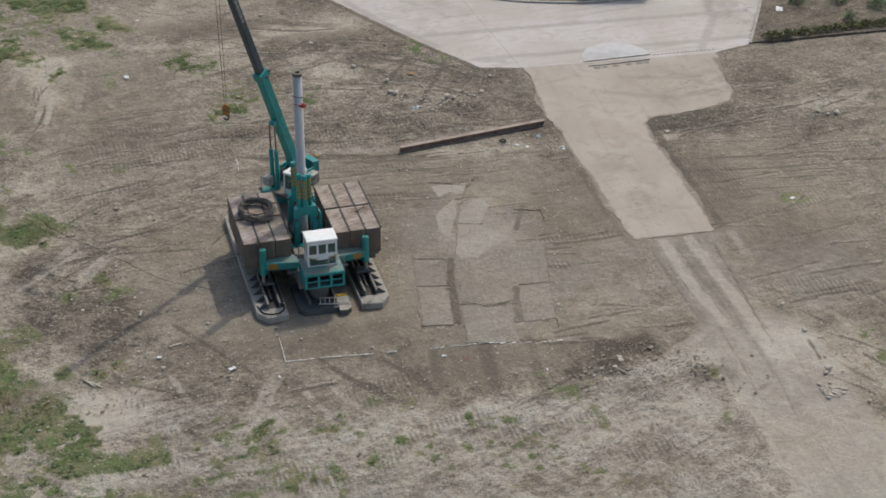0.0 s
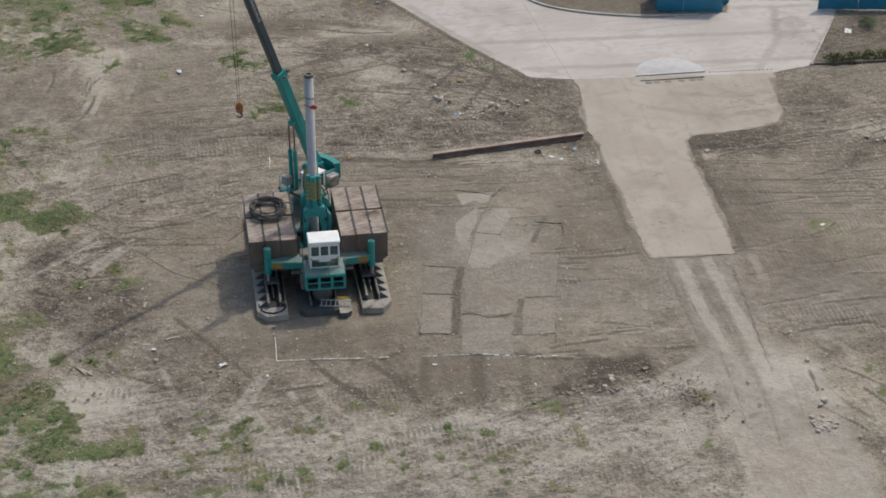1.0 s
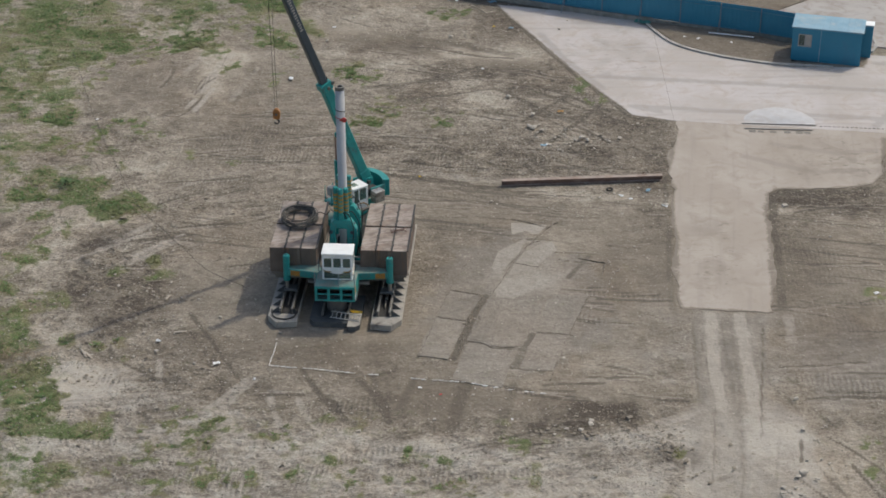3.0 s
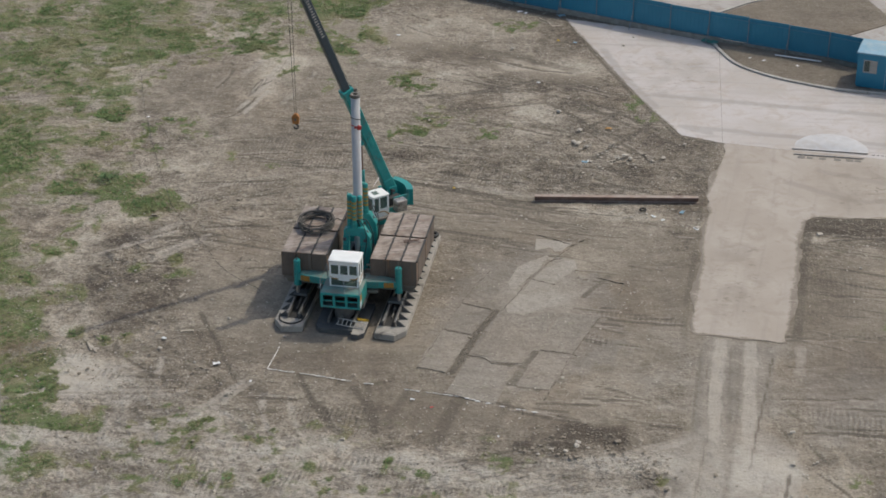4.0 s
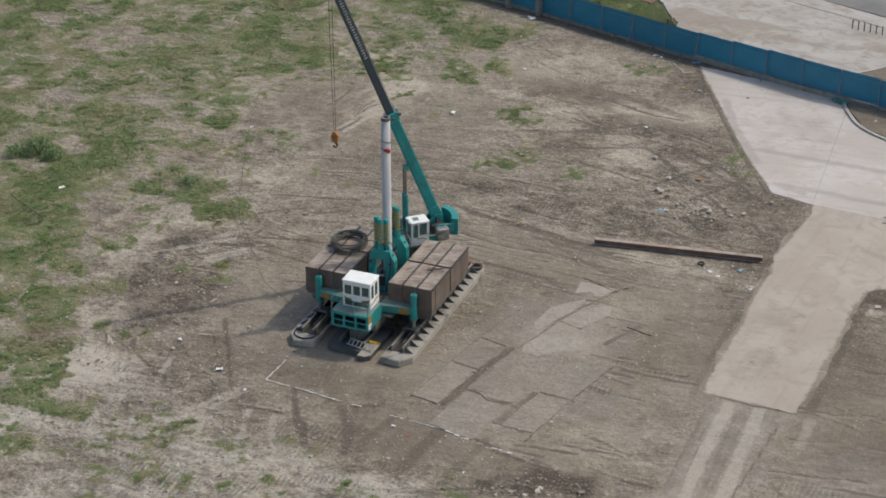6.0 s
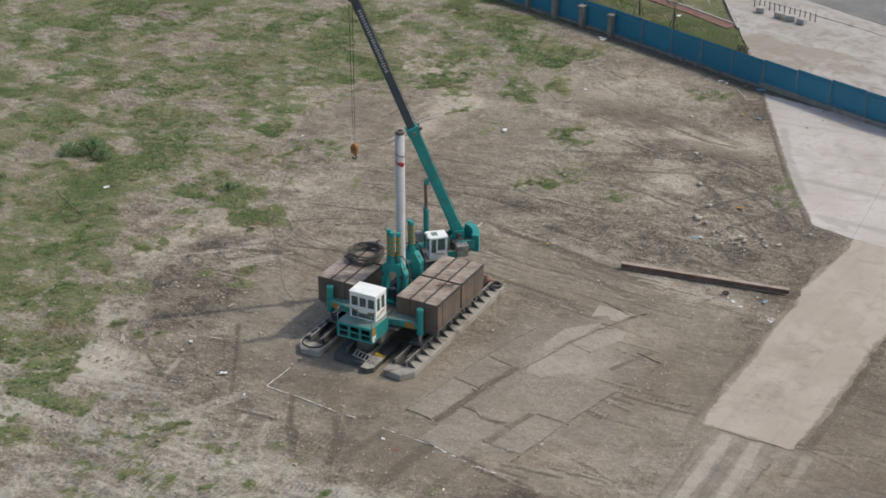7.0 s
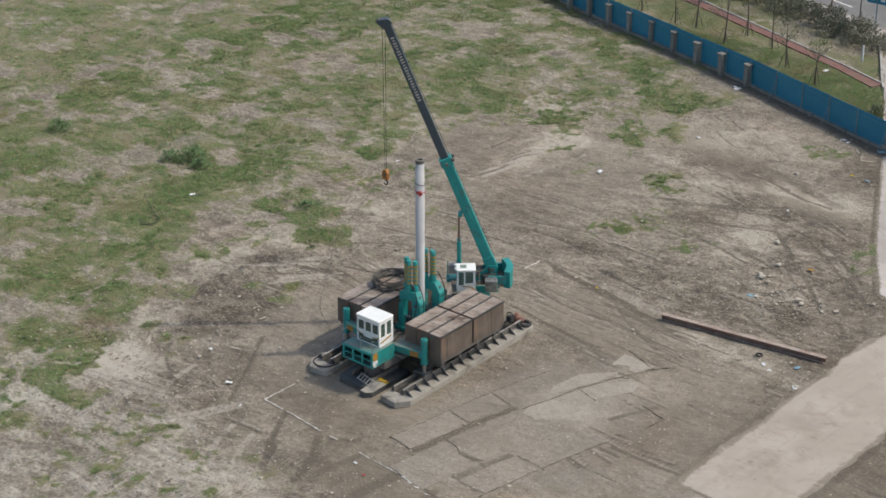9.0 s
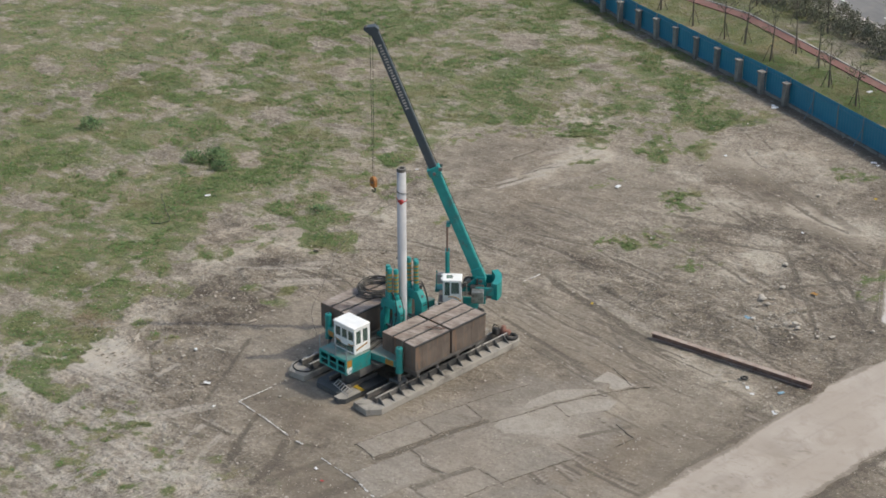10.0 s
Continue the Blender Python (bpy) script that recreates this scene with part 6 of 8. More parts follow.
def driver():
    ob = base("pile_driver", "teal hydraulic static pile driver on two long steel walking boats", "pile driver")
    # long boats
    for s in (1, -1):
        outline = [(2.0, -5.72), (3.12, -5.85), (3.64, -5.15), (3.64, 5.8), (3.5, 5.95), (2.0, 5.95)]
        outline = outline if s > 0 else [(-x, y) for x, y in outline[::-1]]
        bm = prism(bmesh.new(), outline, 0.0, 0.36)
        bmesh.ops.bevel(bm, geom=[e for e in bm.edges if e.verts[0].co.z > 0.3 and e.verts[1].co.z > 0.3], offset=0.02, segments=1, affect="EDGES")
        boat = part("long_boat", bm, BOAT, ob, "long mud-dusted steel walking boat")
        inner = [(p[0] * 0.998, p[1] * 0.998) for p in outline]
        part("deck_plate", prism(bmesh.new(), [((abs(x) - 2.8) * 0.93 * s + 2.8 * s, y * 0.985) for x, y in inner], 0.36, 0.375), BOAT, boat)
        # black plate stands for grease and for the shade between the rails
        part("trough", box(bmesh.new(), min(s * 2.06, s * 2.95), max(s * 2.06, s * 2.95), -4.95, 5.6, 0.374, 0.384), BLACK, boat, "dark trough between the rails, grease and shade in one tone")
        for x in (2.34, 2.98):
            bm = bmesh.new()
            box(bm, s * x - 0.03, s * x + 0.03, -5.0, 5.4, 0.37, 0.66)
            box(bm, s * x - 0.07, s * x + 0.07, -5.0, 5.5, 0.66, 0.70, 0.005)
            part("rail", bm, STEEL_DARK, boat)
            part("rail_head", box(bmesh.new(), s * x - 0.045, s * x + 0.045, -5.02, 5.45, 0.70, 0.735, 0.01), STEEL_BRIGHT, boat, "bright worn rail head")
        # gussets between the outer rail and the edge
        bm = bmesh.new()
        b = bmesh.new()
        vs = [b.verts.new(p) for p in ((0, -0.02, 0), (0.5, -0.02, 0), (0.08, -0.02, 0.35), (0, -0.02, 0.35))]
        ws = [b.verts.new(v.co + Vector((0, 0.04, 0))) for v in vs]
        b.faces.new(vs)
        b.faces.new(ws[::-1])
        for k in range(4):
            b.faces.new((vs[k], ws[k], ws[(k + 1) % 4], vs[(k + 1) % 4]))
        bmesh.ops.recalc_face_normals(b, faces=b.faces)
        pour(bm, b, Matrix.Diagonal((s, 1, 1, 1)))
        if s < 0:
            bmesh.ops.reverse_faces(bm, faces=bm.faces)
        gusset = finish(bm, "gusset")
        gusset.materials.append(SHORT)
        for k in range(14):
            for x, flip in ((3.05, 1),) + (((2.31, -1),) if k == 0 else ()):
                g = new("gusset", gusset)
                g.parent = boat
                g.matrix_basis = Matrix.Translation((s * x, -4.85 + 0.76 * k, 0.372)) @ (Matrix.Rotation(math.pi, 4, "Z") if flip < 0 else Matrix.Identity(4)) @ Matrix.Diagonal((0.5 if flip < 0 else 1, 1, 1, 1))
        bm = bmesh.new()
        rod(bm, (s * 2.66, -4.2, 0.5), (s * 2.66, -3.2, 0.5), 0.04, seg=10)
        rod(bm, (s * 2.66, -3.4, 0.5), (s * 2.66, -1.0, 0.5), 0.09, seg=12)
        part("travel_cylinder", bm, STEEL_DARK, boat)
        # carriages with wheels that carry the jacks
        for y in (-2.95, 3.05):
            bm = bmesh.new()
            box(bm, s * 2.66 - 0.34, s * 2.66 + 0.34, y - 0.3, y + 0.3, 0.78, 0.93, 0.03)
            for dy in (-0.26, 0.26):
                for x in (2.34, 2.98):
                    rod(bm, (s * x - 0.05, y + dy, 0.83), (s * x + 0.05, y + dy, 0.83), 0.1, seg=14)
            # carriage colour is darkened for the shade it stands in
            part("carriage", bm, SHORT, boat)
        # outrigger arm and jack
        for y in (-3.05, 3.05):
            bm = bmesh.new()
            plan = [(0.95, y - 0.5), (2.75, y - 0.2), (2.75, y + 0.2), (0.95, y + 0.5)]
            prism(bm, plan if s > 0 else [(-a, c) for a, c in plan[::-1]], 1.78, 2.2)
            bmesh.ops.bevel(bm, geom=bm.edges[:], offset=0.03, segments=1, affect="EDGES")
            part("outrigger_arm", bm, TEAL_DUSTY, ob)
            if y < 0:
                part("warning_patch", bar(bmesh.new(), (s * 2.08, y - 0.318, 1.98), (s * 2.6, y - 0.232, 1.98), 0.012, 0.32), ORANGE, ob, "faded orange warning patch")
            top = 2.98 if y < 0 else 2.45
            bm = bmesh.new()
            rod(bm, (s * 2.84, y, 1.45), (s * 2.84, y, top - 0.08), 0.19, seg=20)
            rod(bm, (s * 2.84, y, top - 0.08), (s * 2.84, y, top), 0.2, 0.16, seg=20)
            rod(bm, (s * 2.84, y, 1.45), (s * 2.84, y, 1.6), 0.215, seg=20)
            for k in range(2):
                rod(bm, (s * 2.84 + 0.05 - 0.1 * k, y - 0.19, top - 0.15), (s * 2.84 + 0.05 - 0.1 * k, y - 0.24, top - 0.15), 0.03, seg=8)
            jack = part("jack", bm, TEAL, ob, "upright teal hydraulic jack")
            part("jack_rod", rod(bmesh.new(), (s * 2.84, y, 0.9), (s * 2.84, y, 1.46), 0.1, seg=16), STEEL_BRIGHT, jack, "bright steel jack rod")
            part("jack_lug", rod(bmesh.new(), (s * 2.84, y, top), (s * 2.84, y, top + 0.05), 0.05, seg=8), TEAL_DARK, jack)
    # short boat across the middle, with its turntable
    outline = [(-1.35, -5.25), (-1.1, -5.58), (0.74, -5.62), (0.78, -5.98), (1.15, -6.0), (1.42, -5.75), (1.42, -2.6), (-1.35, -2.6)]
    short = part("short_boat", prism(bmesh.new(), outline, 0.0, 0.3), SHORT, ob, "short walking boat of dark steel, toned down for shade")
    part("end_pad", prism(bmesh.new(), [(0.76, -6.0), (1.17, -6.02), (1.44, -5.77), (1.44, -4.6), (0.76, -4.6)], 0.3, 0.335), BOAT, short, "pale mud-dusted end pad")
    bm = bmesh.new()
    for x in (-0.7, 0.0, 0.7):
        box(bm, x - 0.06, x + 0.06, -5.0, -2.7, 0.3, 0.55, 0.01)
    part("rib", bm, STEEL_DARK, short)
    part("short_boat", prism(bmesh.new(), [(-1.35, 2.6), (1.42, 2.6), (1.42, 5.6), (-1.35, 5.6)], 0.0, 0.3), BOAT, ob)
    # main frame
    bm = bmesh.new()
    box(bm, -1.15, 1.15, -4.4, -0.75, 1.0, 1.55, 0.03)
    box(bm, -1.15, 1.15, 0.75, 5.5, 1.0, 1.55, 0.03)
    box(bm, -1.15, -0.6, -0.75, 0.75, 1.0, 1.55)
    box(bm, 0.6, 1.15, -0.75, 0.75, 1.0, 1.55)
    part("main_frame", bm, STEEL_DARK, ob)
    for s in (1, -1):
        bm = bmesh.new()
        box(bm, min(s * 1.15, s * 3.75), max(s * 1.15, s * 3.7), -2.6, 2.75, 1.5, 1.73, 0.02)
        for y in (-2.3, -0.8, 0.8, 2.3):
            box(bm, min(s * 1.15, s * 3.6), max(s * 1.15, s * 3.55), y - 0.09, y + 0.09, 1.15, 1.5)
        part("ballast_tray", bm, STEEL_DARK, ob)
    for y in (-4.0, 4.2):
        bm = bmesh.new()
        rod(bm, (0, y, 0.3), (0, y, 1.02), 0.55, seg=24)
        part("turntable", bm, STEEL_DARK, ob)
    # front deck box, open-fronted in two rows of three
    bm = bmesh.new()
    x0, x1, yf, yb, z0, z1 = -1.0, 1.18, -5.42, -3.6, 1.52, 2.4
    box(bm, x0, x1, yf + 0.08, yb, z1 - 0.06, z1)
    box(bm, x0, x0 + 0.06, yf + 0.05, yb, z0, z1 - 0.06)
    box(bm, x1 - 0.06, x1, yf + 0.05, yb, z0, z1 - 0.06)
    box(bm, x0 + 0.06, x1 - 0.06, yf + 0.05, yb, z0, z0 + 0.06)
    deck = part("deck_box", bm, TEAL_DUSTY, ob, "teal front deck box under the cab")
    bm = bmesh.new()
    for z, h in ((z0, 0.11), (1.92, 0.07), (2.28, 0.12)):
        box(bm, x0, x1, yf, yf + 0.05, z, z + h, 0.004)
    for k in range(4):
        xc = x0 + 0.07 + (x1 - x0 - 0.14) * k / 3
        for za, zb in ((z0 + 0.11, 1.92), (1.99, 2.28)):
            box(bm, xc - 0.07, xc + 0.07, yf, yf + 0.05, za, zb)
    part("front_grille", bm, TEAL, deck)
    for k in range(3):
        bm = bmesh.new()
        xc = x0 + 0.39 + 0.7 * k
        for z in (1.74, 2.1):
            bm = bmesh.new()
            box(bm, xc - 0.22, xc + 0.1, yf + 0.3, yf + 0.55, z - 0.09, z + 0.09, 0.02)
            rod(bm, (xc + 0.1, yf + 0.25, z), (xc + 0.1, yf + 0.6, z), 0.05, seg=8)
            part("valve_block", bm, BLACK, deck)
    part("deck_back", box(bmesh.new(), x0 + 0.06, x1 - 0.06, yf + 0.9, yf + 0.95, z0 + 0.06, z1 - 0.06), BLACK, deck)
    part("side_panel", box(bmesh.new(), x1, x1 + 0.006, -5.36, -5.0, 1.95, 2.36), ORANGE, deck, "orange panel on the deck side")
    part("side_sticker", box(bmesh.new(), x1, x1 + 0.007, -5.38, -5.0, 1.7, 1.93), LITTER, deck, "white and blue sticker below the orange panel")
    for k, (a, b, c, d) in enumerate(((-5.34, -5.2, 1.62, 1.72), (-5.18, -5.02, 1.6, 1.74), (-5.3, -5.08, 1.56, 1.6))):
        part("label_bar", box(bmesh.new(), x1, x1 + 0.008, a, b, c, d), LITTER if k != 1 else BLUE_PALE, deck)
    part("walkway", box(bmesh.new(), -1.6, 1.75, -3.6, -1.6, 1.56, 1.66, 0.01), STEEL_DARK, ob)
    for a, b in (((-0.98, -5.38), (-0.98, -3.7)), ((0.3, -5.38), (1.15, -5.38))):
        rail = part("guard_rail", rod(bmesh.new(), (*a, 3.2), (*b, 3.2), 0.014, seg=6), STEEL_DARK, deck)
        part("rail_bar", rod(bmesh.new(), (*a, 2.8), (*b, 2.8), 0.012, seg=6), STEEL_DARK, rail)
        for p in (a, b):
            part("rail_post", rod(bmesh.new(), (*p, 2.4), (*p, 3.22), 0.026, seg=8), PIPE_GREY, rail)
    # operator's cab
    cx0, cx1, cy0, cy1, cz0, cz1 = -0.66, 0.96, -4.58, -3.48, 2.4, 3.9
    cab = part("operator_cab", cab_shell(cx0, cx1, cy0, cy1, cz0, cz1), WHITE, ob, "white operator's cab with three front windows")
    bm = bmesh.new()
    box(bm, cx0 - 0.04, cx1 + 0.04, cy0 - 0.07, cy1 + 0.06, cz1, cz1 + 0.11, 0.035)
    part("roof", bm, WHITE, cab)
    for k in range(3):
        a = cx0 + 0.07 + 0.51 * k
        part("window", box(bmesh.new(), a, a + 0.46, cy0 + 0.02, cy0 + 0.035, 3.1, 3.72), GLASS, cab)
    part("lower_window", box(bmesh.new(), cx0 + 0.1, cx1 - 0.1, cy0 + 0.015, cy0 + 0.03, 2.46, 2.9), GLASS, cab, "dark lower front glass")
    for a, b in ((cy0 + 0.08, cy0 + 0.5), (cy0 + 0.6, cy1 - 0.08)):
        part("window", box(bmesh.new(), cx1 - 0.03, cx1 - 0.018, a, b, 2.95, 3.72), GLASS, cab)
        part("window", box(bmesh.new(), cx0 + 0.018, cx0 + 0.03, a, b, 2.95, 3.72), GLASS, cab)
    part("stripe", bar(bmesh.new(), (cx1 + 0.004, cy0 + 0.1, 2.62), (cx1 + 0.004, cy1 - 0.15, 2.82), 0.09, 0.008, side=(1, 0, 0)), ORANGE, cab, "faded orange stripe")
    for a, b in ((cx0 + 0.05, cx0 + 0.5), (cx1 - 0.05, cx1 - 0.5)):
        part("stripe", tube(bmesh.new(), arc_line([(a, cy0 - 0.01, 3.0), (a + 0.3 * (b - a), cy0 - 0.01, 2.9), (b, cy0 - 0.01, 2.88)], 0.08), 0.03, 5), ORANGE, cab, "faded orange stripe")
    part("seat", box(bmesh.new(), -0.1, 0.4, -4.2, -3.75, 2.5, 3.0, 0.06), BLACK, cab)
    # press frame: four cylinders in tapered housings round the pile
    clamp = bmesh.new()
    box(clamp, -0.75, 0.75, -0.8, -0.42, 1.6, 2.35, 0.05)
    box(clamp, -0.75, 0.75, 0.42, 0.8, 1.6, 2.35, 0.05)
    box(clamp, -0.75, -0.4, -0.42, 0.42, 1.6, 2.35, 0.03)
    box(clamp, 0.4, 0.75, -0.42, 0.42, 1.6, 2.35, 0.03)
    part("clamp_box", clamp, TEAL_DARK, ob, "dark clamp box round the pile")
    for s, top in ((-1, 6.08), (1, 6.02)):
        # a two-legged arch with rounded shoulders, wide enough for the pile
        outline = [(-0.74, 1.6), (-0.42, 1.6), (-0.34, 3.62), (0.28, 3.62), (0.32, 1.6), (0.86, 1.6), (0.86, 3.6), (0.5, 4.16), (-0.36, 4.16), (-0.62, 3.95)]
        y0, y1 = (-1.08, -0.62) if s < 0 else (0.64, 1.1)
        bm = bmesh.new()
        prism(bm, outline, -y1, -y0, Matrix(((1, 0, 0, 0), (0, 0, -1, 0), (0, 1, 0, 0), (0, 0, 0, 1))))
        bmesh.ops.recalc_face_normals(bm, faces=bm.faces)
        bmesh.ops.bevel(bm, geom=bm.edges[:], offset=0.018, segments=1, affect="EDGES")
        arch = part("press_arch", bm, TEAL, ob, "two-legged teal press arch with rounded shoulders")
        face = y0 if s < 0 else y1
        for x0, x1 in ((-0.68, -0.46), (0.38, 0.8)):
            part("leg_plate", box(bmesh.new(), x0, x1, face + s * 0.012 - 0.012, face + s * 0.012 + 0.012, 1.75, 3.05, 0.006), TEAL_DUSTY, arch)
            part("pin_boss", rod(bmesh.new(), ((x0 + x1) / 2, face - 0.02 * s, 3.42), ((x0 + x1) / 2, face + 0.06 * s, 3.42), 0.1, seg=14), TEAL_DARK, arch)
        part("door_panel", box(bmesh.new(), 0.86, 0.876, y0 + 0.07, y1 - 0.07, 1.75, 3.3, 0.005), TEAL, arch)
        part("door_slot", box(bmesh.new(), 0.86, 0.881, y0 + 0.1, y1 - 0.1, 3.38, 3.44), BLACK, arch)
        part("shoulder_pin", rod(bmesh.new(), (0.64, (y0 + y1) / 2, 3.84), (0.71, (y0 + y1) / 2, 3.9), 0.08, seg=14), TEAL_DARK, arch)
        for z in (2.4,):
            part("brace", box(bmesh.new(), -0.36, 0.26, y0 + 0.1, y0 + 0.2, z, z + 0.09, 0.01), TEAL_DARK, arch)
        tops = ((-0.3, -0.8), (-0.02, -0.95), (0.26, -0.74)) if s < 0 else ((-0.3, 0.8), (0.25, 0.84), (0.0, 1.06))
        for k, (x, y) in enumerate(tops):
            bm = bmesh.new()
            high = top - 0.05 * k
            rod(bm, (x, y, 4.1), (x, y, high - 0.1), 0.14, seg=18)
            rod(bm, (x, y, high - 0.1), (x, y, high), 0.155, 0.12, seg=18)
            rod(bm, (x, y, 4.1), (x, y, 4.4), 0.17, seg=18)
            cyl = part("press_cylinder", bm, TEAL, ob, "teal press cylinder with faded yellow bands")
            for j in range(5):
                z = 4.62 + 0.24 * j
                part("band", rod(bmesh.new(), (x, y, z), (x, y, z + 0.15), 0.1435, seg=18), BAND, cyl)
            bm = bmesh.new()
            tube(bm, arc_line([(x + 0.1, y, 4.5), (x + 0.3, y + 0.1 * s, 4.62), (x + 0.55, y + 0.12 * s, 4.3), (x + 0.62 + 0.08 * k, y + 0.2 * s, 3.4), (x + 0.5, y + 0.5 * s, 1.75)], 0.25), 0.026, 6)
            part("hydraulic_hose", bm, RUBBER, cyl)
        part("foot_beam", box(bmesh.new(), -0.95, 1.0, y0 - 0.08, y1 + 0.08, 1.58, 1.8, 0.03), TEAL, ob)
    # valves, pipes and a short stair on the walkway
    for k in range(5):
        a = -0.4 + 0.22 * k
        part("pipe", tube(bmesh.new(), arc_line([(a, -1.35, 1.7), (a + 0.03, -1.9, 1.95), (a + 0.1, -2.6, 1.85), (a, -3.3, 1.75)], 0.3), 0.03, 6), RUBBER if k % 2 else STEEL_BRIGHT, ob)
    bm = bmesh.new()
    for k in range(4):
        box(bm, 0.75, 1.12, -2.35 + 0.22 * k, -2.2 + 0.22 * k, 1.7 + 0.16 * k, 1.73 + 0.16 * k)
    part("steps", bm, STEEL_BRIGHT, ob)
    part("motor_box", box(bmesh.new(), -1.05, -0.45, -2.9, -2.1, 1.66, 2.3, 0.05), STEEL_DARK, ob)
    return ob


def cab_shell(x0, x1, y0, y1, z0, z1):
    """Cab walls with real window openings: sill, posts and header on each side."""
    bm = bmesh.new()
    t = 0.045
    # front
    box(bm, x0, x1, y0, y0 + t, 2.88, 3.14)
    prism(bm, [(x0 + 0.25, -2.9), (x0 + 0.6, -2.76), (x1 - 0.6, -2.76), (x1 - 0.25, -2.9)], y0 + 0.002, y0 + t - 0.002, Matrix(((1, 0, 0, 0), (0, 0, 1, 0), (0, -1, 0, 0), (0, 0, 0, 1))))
    box(bm, x0, x1, y0, y0 + t, 3.7, z1)
    for k in range(4):
        xc = x0 + 0.05 + (x1 - x0 - 0.1) * k / 3
        box(bm, xc - 0.05, xc + 0.05, y0, y0 + t, 3.14, 3.7)
    box(bm, x0, x1, y0, y0 + t, z0, 2.46)
    box(bm, x0, x0 + 0.1, y0, y0 + t, 2.46, 2.88)
    box(bm, x1 - 0.1, x1, y0, y0 + t, 2.46, 2.88)
    # sides
    for xa, xb in ((x0, x0 + t), (x1 - t, x1)):
        box(bm, xa, xb, y0 + t, y1, z0, 2.93)
        box(bm, xa, xb, y0 + t, y1, 3.74, z1)
        for a, b in ((y0 + t, y0 + 0.13), (y0 + 0.47, y0 + 0.62), (y1 - 0.13, y1)):
            box(bm, xa, xb, a, b, 2.93, 3.74)
    box(bm, x0, x1, y1, y1 + t, z0, z1)
    box(bm, x0, x1, y0 + t, y1, z0, z0 + 0.04)
    return bm


driver()

# ---- ballast blocks on the trays ----
for s in (1, -1):
    for y0, y1 in ((-2.76, -0.06), (0.08, 2.78)):
        ob = base("ballast_block", "rusted steel-cased ballast block with lifting bars", "ballast", (s * 2.5, (y0 + y1) / 2, 1.73), "ballast blocks")
        half = (y1 - y0) / 2
        for k in range(3):
            xa, xb = -1.29 + 0.865 * k, -1.29 + 0.865 * (k + 1) - 0.022
            bm = bmesh.new()
            box(bm, xa, xb, -half, half, 0, 1.52 + 0.012 * ((k + (y0 > 0)) % 2), 0.02)
            part("slab", bm, RUST, ob)
            part("lifting_bar", box(bmesh.new(), xb - 0.035, xb + 0.06, -half + 0.02, half - 0.02, 1.48, 1.56, 0.006), BLACK, ob, "dark greasy lifting bar")
            if k == 2:
                continue
            for j in range(7):
                yy = -half + 0.2 + (2 * half - 0.4) * j / 6 + 0.06 * math.sin(7.0 * j + k)
                side = 0.05 if j % 2 else -0.05
                part("lifting_lug", box(bmesh.new(), xb - 0.025 + side, xb + 0.05 + side, yy - 0.045, yy + 0.045, 1.5, 1.58, 0.012), STEEL_DARK, ob)
        for j in range(1):
            yy = -half + (0.55 if y0 < 0 else 1.6)
            part("seam_plate", box(bmesh.new(), s * 1.292 - 0.006, s * 1.292 + 0.006, yy - 0.03, yy + 0.03, 0.05, 1.42), RUST, ob)

# ---- the pile ----
pile = base("concrete_pile", "grey spun-concrete pipe pile held upright in the press", "pile")
bm = bmesh.new()
seg = 32
rings = [[bm.verts.new((r * math.cos(2 * math.pi * k / seg), r * math.sin(2 * math.pi * k / seg), z)) for k in range(seg)] for r, z in ((0.25, -0.02), (0.25, 11.56), (0.15, 11.56), (0.15, 10.6))]
for a, b in zip(rings, rings[1:]):
    for k in range(seg):
        f = bm.faces.new((a[k], a[(k + 1) % seg], b[(k + 1) % seg], b[k]))
        f.smooth = True
part("shaft", bm, PILE, pile)
bm = bmesh.new()
for r0, r1, za, zb in ((0.257, 0.15, 11.55, 11.74),):
    lo, li, hi, h2 = ([bm.verts.new((r * math.cos(2 * math.pi * k / seg), r * math.sin(2 * math.pi * k / seg), z)) for k in range(seg)] for r, z in ((r0, za), (r1, za), (r0, zb), (r1, zb)))
    for k in range(seg):
        j = (k + 1) % seg
        bm.faces.new((lo[k], lo[j], hi[j], hi[k]))
        bm.faces.new((hi[k], hi[j], h2[j], h2[k]))
        bm.faces.new((li[j], li[k], h2[k], h2[j]))
part("end_ring", bm, STEEL_DARK, pile, "dark steel end ring")
for z0 in (10.34, 9.9):
    part("chain", tube(bmesh.new(), [(0.275 * math.cos(t), 0.275 * math.sin(t), z0 + 0.07 * math.cos(t + 2.4)) for t in (2 * math.pi * k / 24 for k in range(24))], 0.022, 5, True), BLACK if z0 > 10 else RED, pile)
bm = bmesh.new()
ball(bm, (0.2, -0.22, 9.87), 0.13, (1, 1, 1.1), 2)
rod(bm, (0.12, -0.14, 9.87), (0.29, -0.32, 9.87), 0.11, seg=14)
box(bm, -0.02, 0.18, -0.3, -0.24, 9.82, 9.94, 0.01)
part("shackle_guard", bm, RED, pile, "red lifting clamp")


